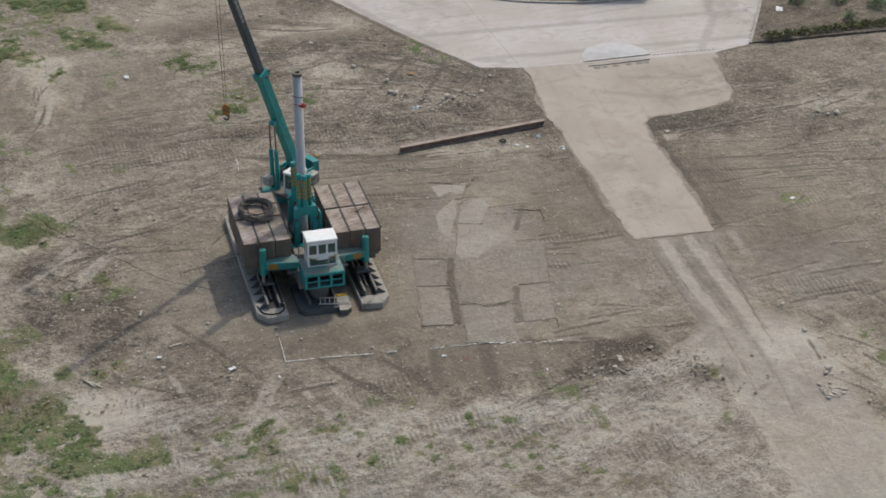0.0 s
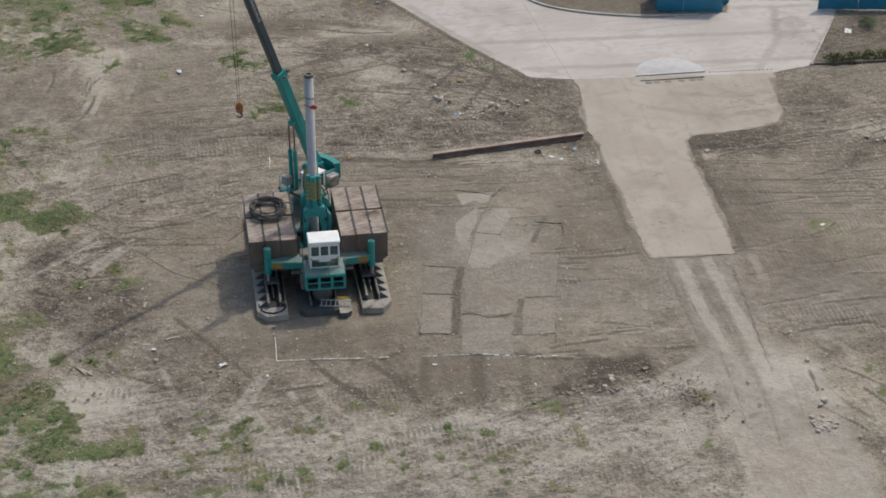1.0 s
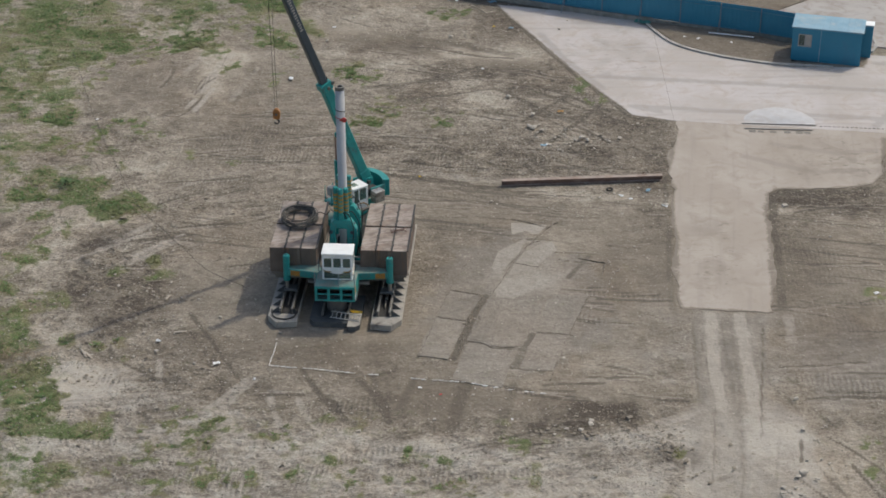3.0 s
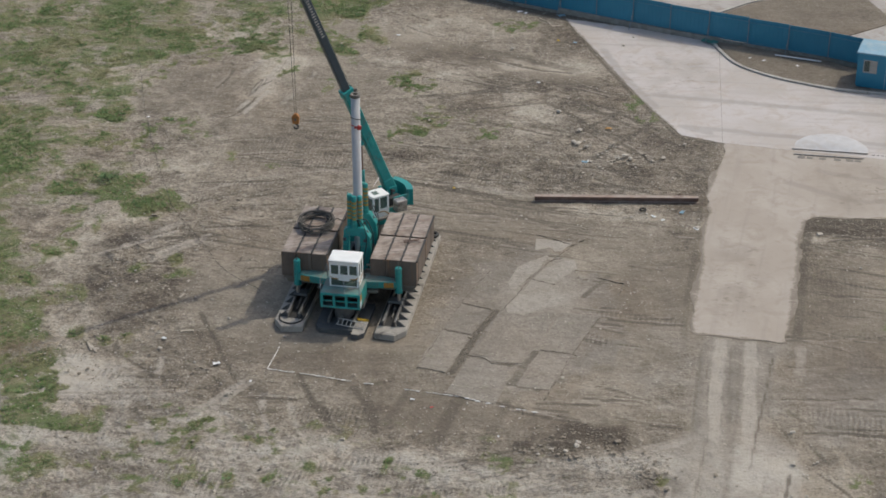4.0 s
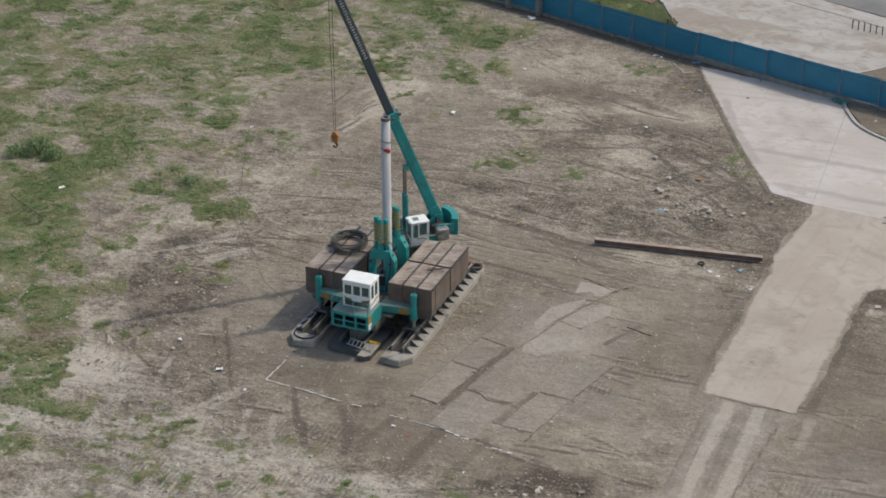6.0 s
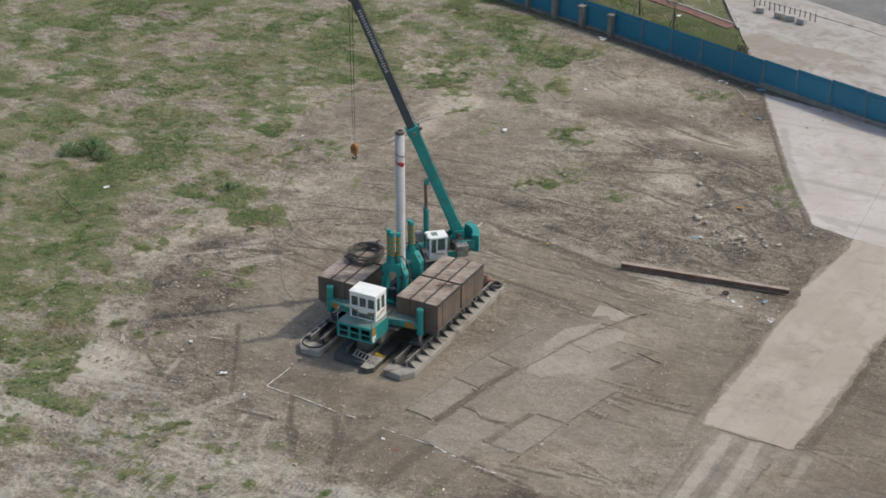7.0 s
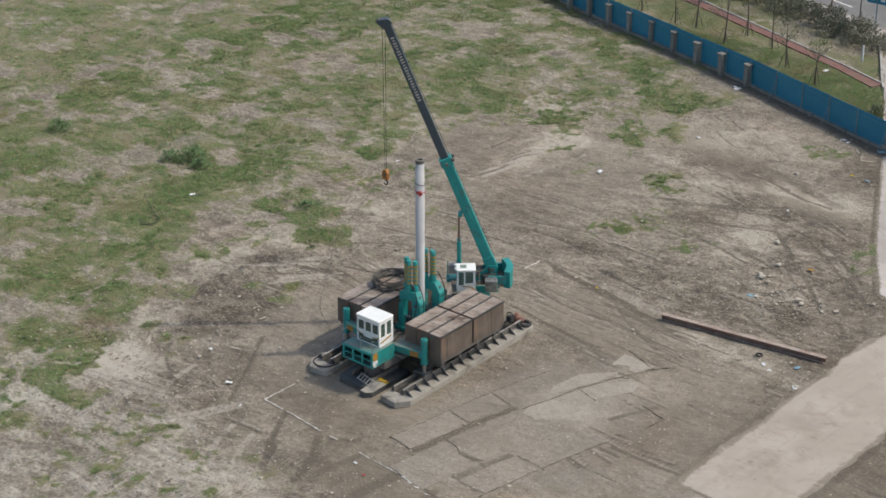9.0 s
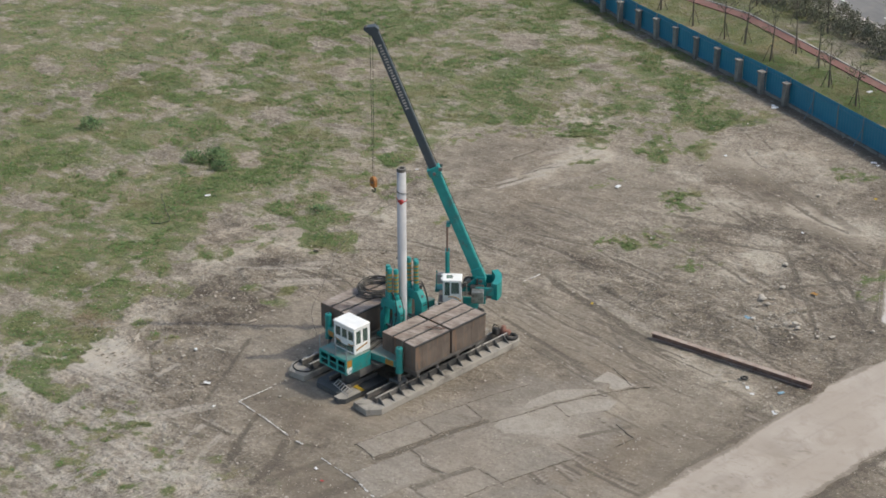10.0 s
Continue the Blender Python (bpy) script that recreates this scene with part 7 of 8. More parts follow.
# ---- the crane ----
def crane():
    ob = base("crane", "teal telescopic boom crane with a white cab and raised dark boom", "crane", (0.0, 5.08, 0))
    ob.rotation_euler.z = math.atan2(-0.668, -0.744)
    # local x runs forward under the boom, y to its left
    bm = bmesh.new()
    rod(bm, (0, 0, 1.55), (0, 0, 2.3), 0.8, 0.72, 28)
    rod(bm, (0, 0, 2.3), (0, 0, 2.42), 0.85, seg=28)
    part("slew_ring", bm, TEAL, ob)
    bm = bmesh.new()
    box(bm, -1.3, 1.5, -0.85, 1.0, 2.42, 2.62, 0.03)
    box(bm, 0.1, 1.5, 0.9, 1.85, 2.44, 2.6, 0.03)
    part("slew_platform", bm, STEEL_DARK, ob)
    part("platform_skirt", box(bmesh.new(), -1.2, 0.6, 1.0, 1.06, 2.2, 2.62, 0.01), TEAL, ob)
    for y in (-0.32, 0.32):
        bm = bmesh.new()
        prism(bm, [(-1.25, 2.6), (0.35, 2.6), (-0.65, 3.55), (-1.15, 3.55)], -0.04, 0.04, Matrix.Translation((0, y, 0)) @ Matrix(((1, 0, 0, 0), (0, 0, -1, 0), (0, 1, 0, 0), (0, 0, 0, 1))))
        part("boom_bracket", bm, TEAL, ob)
    part("boom_pin", rod(bmesh.new(), (-0.9, -0.4, 3.3), (-0.9, 0.4, 3.3), 0.1, seg=14), STEEL_DARK, ob)
    foot, tip = Vector((-0.9, 0, 3.3)), Vector((5.1, 0, 18.3))
    way = (tip - foot).normalized()
    at = lambda d: foot + way * d
    up = Vector((-way.z, 0, way.x))
    length = (tip - foot).length
    bm = bmesh.new()
    bar(bm, at(-0.15), at(7.35), 0.5, 0.6, 0.05, up)
    lower = part("boom_base", bm, TEAL, ob, "teal lower boom section")
    bm = bmesh.new()
    part("collar", bar(bm, at(7.0), at(7.5), 0.62, 0.72, 0.03, up), TEAL, lower)
    part("foot_plate", bar(bmesh.new(), at(0.1), at(0.8), 0.56, 0.66, 0.03, up), TEAL, lower)
    part("side_doubler", bar(bmesh.new(), at(3.4), at(4.2), 0.54, 0.22, 0.03, up), TEAL, lower)
    for s in (-1, 1):
        part("guide_roller", rod(bmesh.new(), at(7.2) + Vector((0, 0.36 * s, 0)), at(7.2) + Vector((0, 0.46 * s, 0)), 0.09, seg=10), STEEL_DARK, lower)
        part("guide_block", box(bmesh.new(), -0.1, 0.1, 0.3 * s - 0.06, 0.3 * s + 0.06, -0.1, 0.1, 0.02, Matrix.Translation(at(7.3) + up * 0.4)), STEEL_DARK, lower)
    bm = bmesh.new()
    bar(bm, at(7.2), at(length - 0.2), 0.38, 0.46, 0.04, up)
    upper = part("boom_extension", bm, TEAL_DARK, ob, "slate-grey telescoped boom section")
    # maker's lettering along the upper boom, as plain bars
    for k in range(24):
        d = length - 4.9 + 0.17 * k
        for s in (1, -1):
            bm = bmesh.new()
            bar(bm, at(d) + Vector((0, 0.192 * s, 0)), at(d + 0.09) + Vector((0, 0.192 * s, 0)), 0.006, 0.2 - 0.06 * (k % 3 == 1), side=up)
            part("letter_bar", bm, KERB, upper)
    bm = bmesh.new()
    head = [(-0.26, -0.3), (0.2, -0.26), (0.5, -0.02), (0.46, 0.14), (-0.1, 0.22), (-0.3, 0.05)]
    prism(bm, head, -0.24, 0.24, Matrix.Translation(tip) @ Matrix(((1, 0, 0, 0), (0, 0, -1, 0), (0, 1, 0, 0), (0, 0, 0, 1))))
    bmesh.ops.recalc_face_normals(bm, faces=bm.faces)
    part("boom_head", bm, TEAL_DARK, ob, "slate-grey boom head")
    for x, z in ((0.15, -0.22), (0.4, 0.04)):
        for y in (-0.12, 0.0, 0.12):
            part("sheave", rod(bmesh.new(), tip + Vector((x, y - 0.03, z)), tip + Vector((x, y + 0.03, z)), 0.14, seg=18), STEEL_DARK, ob)
    # luffing cylinder
    b = at(3.85) - up * 0.3 + Vector((0.25, 0, -0.15))
    for y in (-0.14, 0.24):
        a, c = Vector((1.02, y, 2.62)), b + Vector((0, y - 0.05, 0))
        split = a.lerp(c, 0.62)
        cyl = part("luffing_cylinder", rod(bmesh.new(), a, split, 0.125, seg=18), TEAL, ob)
        part("luffing_rod", rod(bmesh.new(), split, c, 0.05, seg=12), RUST_BEAM, cyl, "rust-tinged cylinder rod")
    bm = bmesh.new()
    box(bm, 1.2, 1.62, -0.42, 0.08, 2.95, 3.5, 0.03)
    crate = part("equipment_box", bm, KERB, ob, "pale grey equipment box in a teal frame")
    for x in (1.16, 1.68):
        for y in (-0.48, 0.14):
            part("frame_post", rod(bmesh.new(), (x, y, 2.6), (x, y, 3.55), 0.022, seg=6), TEAL, crate)
    part("frame_base", box(bmesh.new(), 1.1, 1.75, -0.52, 0.18, 2.45, 2.63, 0.02), TEAL, crate)
    bm = bmesh.new()
    box(bm, -0.14, 0.1, -0.2, 0.2, -0.1, 0.16, 0.03, Matrix.Translation(b + Vector((-0.05, 0, 0.1))))
    part("cylinder_bracket", bm, TEAL, ob)
    # hoist rope along the boom
    part("hoist_rope", rod(bmesh.new(), at(0.6) + up * 0.36, tip + Vector((-0.1, 0, 0.42)), 0.012, seg=5), CABLE, ob)
    # counterweight: a curved block round the tail
    bm = bmesh.new()
    outer, inner = [], []
    for k in range(19):
        t = math.radians(180 - 29 + 58 * k / 18)
        outer.append((2.12 * math.cos(t), 2.12 * math.sin(t)))
        inner.append((1.72 * math.cos(t), 1.72 * math.sin(t)))
    for k in range(18):
        prism(bm, [outer[k], outer[k + 1], inner[k + 1], inner[k]], 2.4, 3.42)
    bmesh.ops.remove_doubles(bm, verts=bm.verts, dist=0.001)
    bmesh.ops.recalc_face_normals(bm, faces=bm.faces)
    part("counterweight", bm, TEAL, ob, "curved teal counterweight at the tail")
    for y in (-0.86, 0.86):
        part("tail_arm", box(bmesh.new(), -1.75, -0.6, y - 0.06, y + 0.06, 2.62, 3.15, 0.02), TEAL, ob)
    part("tail_deck", box(bmesh.new(), -1.75, -1.2, -0.85, 0.85, 2.45, 2.6), STEEL_DARK, ob)
    # engine, tank and winch on the platform
    bm = bmesh.new()
    box(bm, -1.1, -0.3, 0.42, 0.85, 2.62, 3.15, 0.05)
    rod(bm, (-0.7, 0.5, 3.15), (-0.7, 0.5, 3.5), 0.07, seg=10)
    part("engine", bm, BLACK, ob)
    part("oil_tank", box(bmesh.new(), -1.1, -0.4, 1.12, 1.62, 2.5, 3.22, 0.04), STEEL_BRIGHT, ob, "dull grey metal oil tank")
    bm = bmesh.new()
    rod(bm, (-0.2, -0.3, 2.95), (-0.2, 0.3, 2.95), 0.24, seg=18)
    for y in (-0.32, 0.32):
        rod(bm, (-0.2, y - 0.02, 2.95), (-0.2, y + 0.02, 2.95), 0.34, seg=18)
    part("winch", bm, STEEL_DARK, ob)
    for k in range(5):
        part("hose", tube(bmesh.new(), arc_line([(-0.3 + 0.1 * k, 0.5, 3.0), (0.0 + 0.08 * k, 0.85, 3.25 + 0.05 * k), (0.3, 0.95, 2.8)], 0.15), 0.025, 6), RUBBER, ob)
    for k in range(3):
        part("railing", tube(bmesh.new(), [(-0.1 + 0.28 * k, 0.95, 2.62), (-0.1 + 0.28 * k, 0.95, 3.5), (0.05 + 0.28 * k, 0.95, 3.5)], 0.018, 6), KERB, ob)
    # cab
    x0, x1, y0, y1, z0, z1 = 0.18, 1.24, 0.8, 1.68, 2.6, 3.9
    cab = part("crane_cab", crane_cab(x0, x1, y0, y1, z0, z1), WHITE, ob, "small white crane cab with tinted windows")
    bm = bmesh.new()
    box(bm, x0 - 0.04, x1 + 0.02, y0 - 0.04, y1 + 0.04, z1, z1 + 0.08, 0.03)
    part("roof", bm, WHITE, cab)
    part("roof_hatch", box(bmesh.new(), x0 + 0.5, x0 + 0.85, y0 + 0.25, y0 + 0.65, z1 + 0.08, z1 + 0.11, 0.01), GLASS, cab)
    part("work_lamp", box(bmesh.new(), x1 + 0.02, x1 + 0.12, y0 + 0.1, y0 + 0.3, z1 - 0.02, z1 + 0.12, 0.02), LITTER, cab)
    part("work_lamp", box(bmesh.new(), x1 + 0.02, x1 + 0.12, y1 - 0.3, y1 - 0.1, z1 - 0.02, z1 + 0.12, 0.02), LITTER, cab)
    part("window", box(bmesh.new(), x0 + 0.12, x0 + 0.58, y1 - 0.02, y1 - 0.008, 3.12, 3.84), GLASS, cab)
    part("window", prism(bmesh.new(), [(x0 + 0.66, 3.0), (x1 - 0.1, 3.0), (x1 - 0.16, 3.84), (x0 + 0.66, 3.84)], -(y1 - 0.008), -(y1 - 0.02), Matrix(((1, 0, 0, 0), (0, 0, -1, 0), (0, 1, 0, 0), (0, 0, 0, 1)))), GLASS, cab)
    part("windscreen", box(bmesh.new(), x1 - 0.02, x1 - 0.008, y0 + 0.08, y1 - 0.08, 2.95, 3.85), GLASS, cab)
    part("rear_window", box(bmesh.new(), x0 + 0.008, x0 + 0.02, y0 + 0.1, y1 - 0.1, 3.2, 3.8), GLASS, cab)
    part("stripe", tube(bmesh.new(), arc_line([(x0 + 0.02, y1 + 0.004, 2.66), (x0 + 0.3, y1 + 0.004, 2.9), (x0 + 0.75, y1 + 0.004, 2.93)], 0.1), 0.035, 5), ORANGE, cab, "faded orange swoosh")
    return ob


def crane_cab(x0, x1, y0, y1, z0, z1):
    bm = bmesh.new()
    t = 0.04
    for ya, yb in ((y0, y0 + t), (y1 - t, y1)):
        box(bm, x0, x1, ya, yb, z0, 3.0)
        box(bm, x0, x0 + 0.58, ya, yb, 3.0, 3.12)
        box(bm, x0, x1, ya, yb, 3.84, z1)
        for a, b in ((x0, x0 + 0.12), (x0 + 0.58, x0 + 0.66), (x1 - 0.1, x1)):
            box(bm, a, b, ya, yb, 3.0, 3.84)
    for xa, xb, sill in ((x0, x0 + t, 3.2), (x1 - t, x1, 2.95)):
        box(bm, xa, xb, y0 + t, y1 - t, z0, sill)
        box(bm, xa, xb, y0 + t, y1 - t, 3.84, z1)
        box(bm, xa, xb, y0 + t, y0 + 0.1, sill, 3.84)
        box(bm, xa, xb, y1 - 0.1, y1 - t, sill, 3.84)
    box(bm, x0 + t, x1 - t, y0 + t, y1 - t, z0, z0 + 0.04)
    return bm


crane()

HOOK = surface("worn_hook_paint", (0.42, 0.17, 0.045), (0.34, 0.135, 0.035), (0.1, 0.07, 0.05), 0.48, 0.7, 5.0, 0.6)
# hook block on its ropes
hook = base("hook_block", "orange hook block hanging on thin wire ropes", "hook", (-3.72, 1.42, 8.78))
for x in (-0.09, 0.09):
    part("rope", rod(bmesh.new(), (x * 0.6, 0, 0.75), (x * 1.2 - 0.1, 0.1, 9.1), 0.011, seg=5), CABLE, hook)
bm = bmesh.new()
prism(bm, [(-0.17, 0.3), (0.17, 0.3), (0.21, 0.7), (0.08, 0.9), (-0.08, 0.9), (-0.21, 0.7)], -0.1, 0.1, Matrix(((1, 0, 0, 0), (0, 0, -1, 0), (0, 1, 0, 0), (0, 0, 0, 1))))
bmesh.ops.recalc_face_normals(bm, faces=bm.faces)
part("block_case", bm, HOOK, hook, "orange painted sheave case")
part("sheave_pin", rod(bmesh.new(), (0, -0.11, 0.56), (0, 0.11, 0.56), 0.07, seg=14), STEEL_DARK, hook)
part("hook", tube(bmesh.new(), arc_line([(0, 0, 0.38), (0, 0, 0.26), (0.12, 0, 0.16), (0.1, 0, 0.02), (-0.04, 0, -0.02), (-0.12, 0, 0.08)], 0.05), 0.045, 8), BLACK, hook)


# ---- loose things on the machine ----
r = random.Random(4)
HOSE = surface("dusty_hose", (0.06, 0.057, 0.053), (0.1, 0.094, 0.085), (0.18, 0.16, 0.135), 0.48, 0.7, 4.0, 0.75, vary=0.5)
coil = base("hose_coil", "black cable coiled loosely on the ballast blocks", "cable", (-2.55, 0.5, 3.3))
for k in range(16):
    rad, cx, cy, z = r.uniform(0.68, 0.9), r.uniform(-0.12, 0.12), r.uniform(-0.15, 0.15) - 0.05, 0.08 + 0.02 * k
    loop = tube(bmesh.new(), [(cx + rad * math.cos(t) * 1.15, cy + rad * math.sin(t) * 1.28, z + 0.05 * math.sin(2 * t + k) + r.uniform(-0.01, 0.01) + 0.06 * math.sin(t + 1.7 * k)) for t in (2 * math.pi * j / 36 for j in range(36))], 0.03, 6, True)
    part("cable_loop", loop, HOSE, coil)
bm = tube(bmesh.new(), arc_line([(0.75, 0.2, 0.1), (1.1, 0.5, 0.25), (1.5, 0.3, 0.2), (1.75, 0.15, 0.6), (1.95, 0.2, 0.4)], 0.15), 0.028, 6)
tail = part("cable_end", bm, CABLE, coil)
bm = bmesh.new()
for k in range(7):
    a = r.uniform(-0.5, 0.5)
    tube(bm, [(-0.45 + r.uniform(-0.1, 0.1), a * 0.5, 0.02 + 0.012 * k), (0, a * 0.2 + r.uniform(-0.1, 0.1), 0.03 + 0.012 * k), (0.5, -a * 0.5, 0.02 + 0.012 * k)], 0.014, 5)
sling = thing("rope_heap", bm, RUST_BEAM, "brown frayed rope lying on a ballast block", "rope")
sling.matrix_basis = pose(3.1, -0.55, 3.29, 0, 0, 15)

hose = tube(bmesh.new(), arc_line([(-3.5, -4.6, 0.42), (-3.3, -5.35, 0.42), (-2.7, -5.6, 0.42), (-2.2, -5.3, 0.42), (-2.1, -4.6, 0.42)], 0.15), 0.04, 6)
thing("loose_hose", hose, RUBBER, "black hose lying in a curve on the boat's nose", "hose")

ladder = base("ladder", "short pale metal ladder lying on the front boat", "ladder", (0.62, -5.1, 0.36))
ladder.rotation_euler = (radians(36), 0, radians(-13))
for y in (-0.18, 0.18):
    part("stile", box(bmesh.new(), -0.85, 0.85, y - 0.025, y + 0.025, 0.1, 0.16, 0.006), KERB, ladder)
for k in range(7):
    part("rung", box(bmesh.new(), -0.78 + 0.25 * k, -0.73 + 0.25 * k, -0.16, 0.16, 0.11, 0.15), KERB, ladder)
bm = bmesh.new()
for k in range(5):
    tube(bm, arc_line([(-0.5 + 0.05 * k, 0.08 * k, 0.03), (-0.1, 0.2 - 0.1 * k, 0.06 + 0.02 * k), (0.25, 0.15 * math.sin(2 * k), 0.05), (0.55, -0.1 + 0.06 * k, 0.03)], 0.12), 0.035, 5)
web = thing("lifting_sling", bm, YELLOW, "crumpled yellow lifting sling on the front boat", "sling")
web.location = (1.0, -4.5, 0.3)
web.scale = (0.8, 0.8, 0.8)
bm = bmesh.new()
tube(bm, [(0.3 * math.cos(t), 0.3 * math.sin(t), 0) for t in (2 * math.pi * k / 28 for k in range(28))], 0.1, 10, True)
tyre = thing("tyre", bm, RUBBER, "worn black tyre lying flat on the boat", "tyre")
tyre.location = (3.18, 5.62, 0.47)
bm = bmesh.new()
rod(bm, (0, 0, 0), (0.1, 0.05, 0.62), 0.26, 0.12, 16)
ball(bm, (0.25, 0.2, 0.2), 0.22, (1, 1, 0.8), 2, 0.4, 3)
for f in bm.faces:
    f.smooth = True
sack = thing("red_bundle", bm, surface("faded_red_cloth", (0.22, 0.1, 0.075), (0.27, 0.14, 0.11), (0.2, 0.12, 0.1), 0.5, 0.75, 5.0, 0.85), "faded red bundle wrapped at the boat's end", "bundle")
sack.location = (2.55, 5.5, 0.37)
bm = bmesh.new()
box(bm, -0.2, 0.2, -0.18, 0.18, 0, 0.4, 0.06)
tube(bm, [(0.25 * math.cos(t), 0, 0.35 + 0.25 * math.sin(t)) for t in (math.pi * k / 10 for k in range(11))], 0.03, 5)
pump = thing("small_pump", bm, BLACK, "small black pump standing on the boat", "pump")
pump.location = (2.68, 4.85, 0.735)


# ---- loose things on the ground ----
beam = base("steel_beam", "long rusted steel H-beam lying on pale soil", "beam", (8.5, 11.95, 0.0))
beam.rotation_euler.z = math.atan2(1.42, 10.0)
part("web", box(bmesh.new(), 0, 10.1, -0.02, 0.02, 0.03, 0.33), RUST_BEAM, beam)
for z in (0.0, 0.33):
    part("flange", box(bmesh.new(), 0, 10.1, -0.17, 0.17, z - 0.01, z + 0.025, 0.005), RUST_BEAM, beam)
for x in (0.1, 3.3, 6.6, 9.9):
    part("stiffener", box(bmesh.new(), x, x + 0.02, -0.15, 0.15, 0.025, 0.32), RUST_BEAM, beam)
part("lifting_eye", tube(bmesh.new(), arc_line([(8.9, 0, 0.35), (8.85, 0, 0.5), (8.97, 0, 0.55), (9.05, 0, 0.36)], 0.06), 0.015, 5), RUST_BEAM, beam)

for pts, rad, label in (([(-23.5, 31.5), (-22.1, 27.9), (-19.5, 21.0), (-16.0, 12.9), (-13.4, 7.5), (-11.9, 5.4), (-10.1, 3.0), (-8.1, 0.3), (-6.1, -1.2), (-5.4, -1.8)], 0.013, "long black cable trailing over the soil"),
                        ([(-28.4, 4.6), (-26.0, 3.2), (-24.4, 2.2), (-24.9, 1.2), (-25.6, 1.9)], 0.02, "short bent dark wire lying in the field")):
    line = arc_line(pts, 0.5)
    bm = tube(bmesh.new(), [(x + 0.09 * noise.noise((x, y, 3.0)), y + 0.09 * noise.noise((x, y, 8.0)), 0.03 + 0.03 * noise.noise((x, y, 1.0))) for x, y in line], rad, 5)
    thing("ground_cable", bm, CABLE, label, "cable")


def rocks(name, spots, material, label, seed):
    """Many broken stones in one mesh: spots of (x, y, spread x, spread y, count, size)."""
    r = np.random.default_rng(seed)
    corner = np.array([(-1, -1, -1), (1, -1, -1), (1, 1, -1), (-1, 1, -1), (-1, -1, 1), (1, -1, 1), (1, 1, 1), (-1, 1, 1)], float)
    quads = np.array([(0, 3, 2, 1), (4, 5, 6, 7), (0, 1, 5, 4), (1, 2, 6, 5), (2, 3, 7, 6), (3, 0, 4, 7)])
    verts, faces = [], []
    for cx, cy, sx, sy, number, size in spots:
        for k in range(number):
            x, y = cx + sx * r.normal(), cy + sy * r.normal()
            if inside(np.array([x]), np.array([y]), ROAD_YARD)[0] or inside(np.array([x]), np.array([y]), ROAD_TONGUE)[0] or (abs(x) < 4 and -6.3 < y < 6.3):
                continue
            s = size * r.lognormal(0, 0.45)
            c = corner * (1 + 0.45 * r.uniform(-1, 1, (8, 3))) * np.array([1.0, r.uniform(0.55, 0.95), r.uniform(0.2, 0.36)]) * s / 2
            t = r.uniform(0, 6.28)
            c = c @ np.array([[math.cos(t), math.sin(t), 0], [-math.sin(t), math.cos(t), 0], [0, 0, 1]])
            n0 = len(verts)
            verts += (c + (x, y, 0.12 * s)).tolist()
            faces += (quads + n0).tolist()
    ob = new(name, mesh_of(name, verts, faces, material))
    return tagged(ob, label, "stones", kind="stuff")


RUBBLE = [(10.8, 18.8, 1.8, 1.2, 90, 0.08), (13.2, 18.6, 1.4, 1.0, 45, 0.08), (13.4, -14.4, 1.5, 0.4, 16, 0.09), (-12.5, -4.2, 2.0, 2.0, 110, 0.06), (-11, -10, 3, 2, 40, 0.06), (3, 6, 7, 7, 80, 0.045),
          (23.35, -19.3, 0.32, 0.26, 150, 0.09), (24.6, -16.0, 0.5, 3.0, 30, 0.09), (6, 2, 14, 12, 260, 0.05), (3, -15, 11, 4, 160, 0.055), (2, 30, 9, 8, 160, 0.055), (33, 8, 7, 7, 110, 0.05), (-8, 14, 6, 8, 90, 0.055)]
RUBBLE += [(15.3, 11.2, 2.4, 0.8, 110, 0.06), (0, 40, 6, 4, 260, 0.06), (36, 12, 5, 3, 160, 0.07),
           (-9, -8, 5, 4, 420, 0.05), (9, 20, 5, 4, 420, 0.055), (8, 33, 5, 5, 260, 0.055), (-7, 4, 4, 5, 260, 0.05), (-4, -13, 5, 2, 260, 0.05), (12, -10, 5, 3, 220, 0.05), (15, 3, 3, 6, 200, 0.05), (-18, -9, 4, 5, 160, 0.06)]
rocks("rubble", RUBBLE, STONE, "scattered stones and broken clods on the soil", 5)

CLODS = [(13.0, -14.5, 1.3, 0.3, 130, 0.07), (14.0, -13.0, 1.8, 0.8, 120, 0.055), (-12.5, -4.2, 1.9, 2.0, 420, 0.06), (-14.1, 0.9, 0.7, 0.5, 320, 0.08), (4, 16, 7, 1.5, 300, 0.055), (-10, -10, 4, 3, 160, 0.05), (17.4, -15.4, 0.5, 0.5, 70, 0.07)]
CLODS += [(8, 32, 5, 3, 200, 0.055), (-8.5, 6, 4, 4, 500, 0.06), (9, 17, 7, 2, 600, 0.06), (12, 25, 4, 4, 300, 0.06), (16, -16, 2.5, 2, 260, 0.06), (-9, -11, 4, 2, 400, 0.055), (33, 10, 5, 4, 180, 0.055), (2, -17, 9, 3, 160, 0.05), (7.0, -6.4, 0.1, 0.8, 130, 0.034), (7.35, -4.6, 0.1, 0.8, 150, 0.034), (7.8, -2.7, 0.1, 0.7, 120, 0.032)]
rocks("soil_clods", CLODS, CLOD, "dry broken soil clods on the ground", 9)
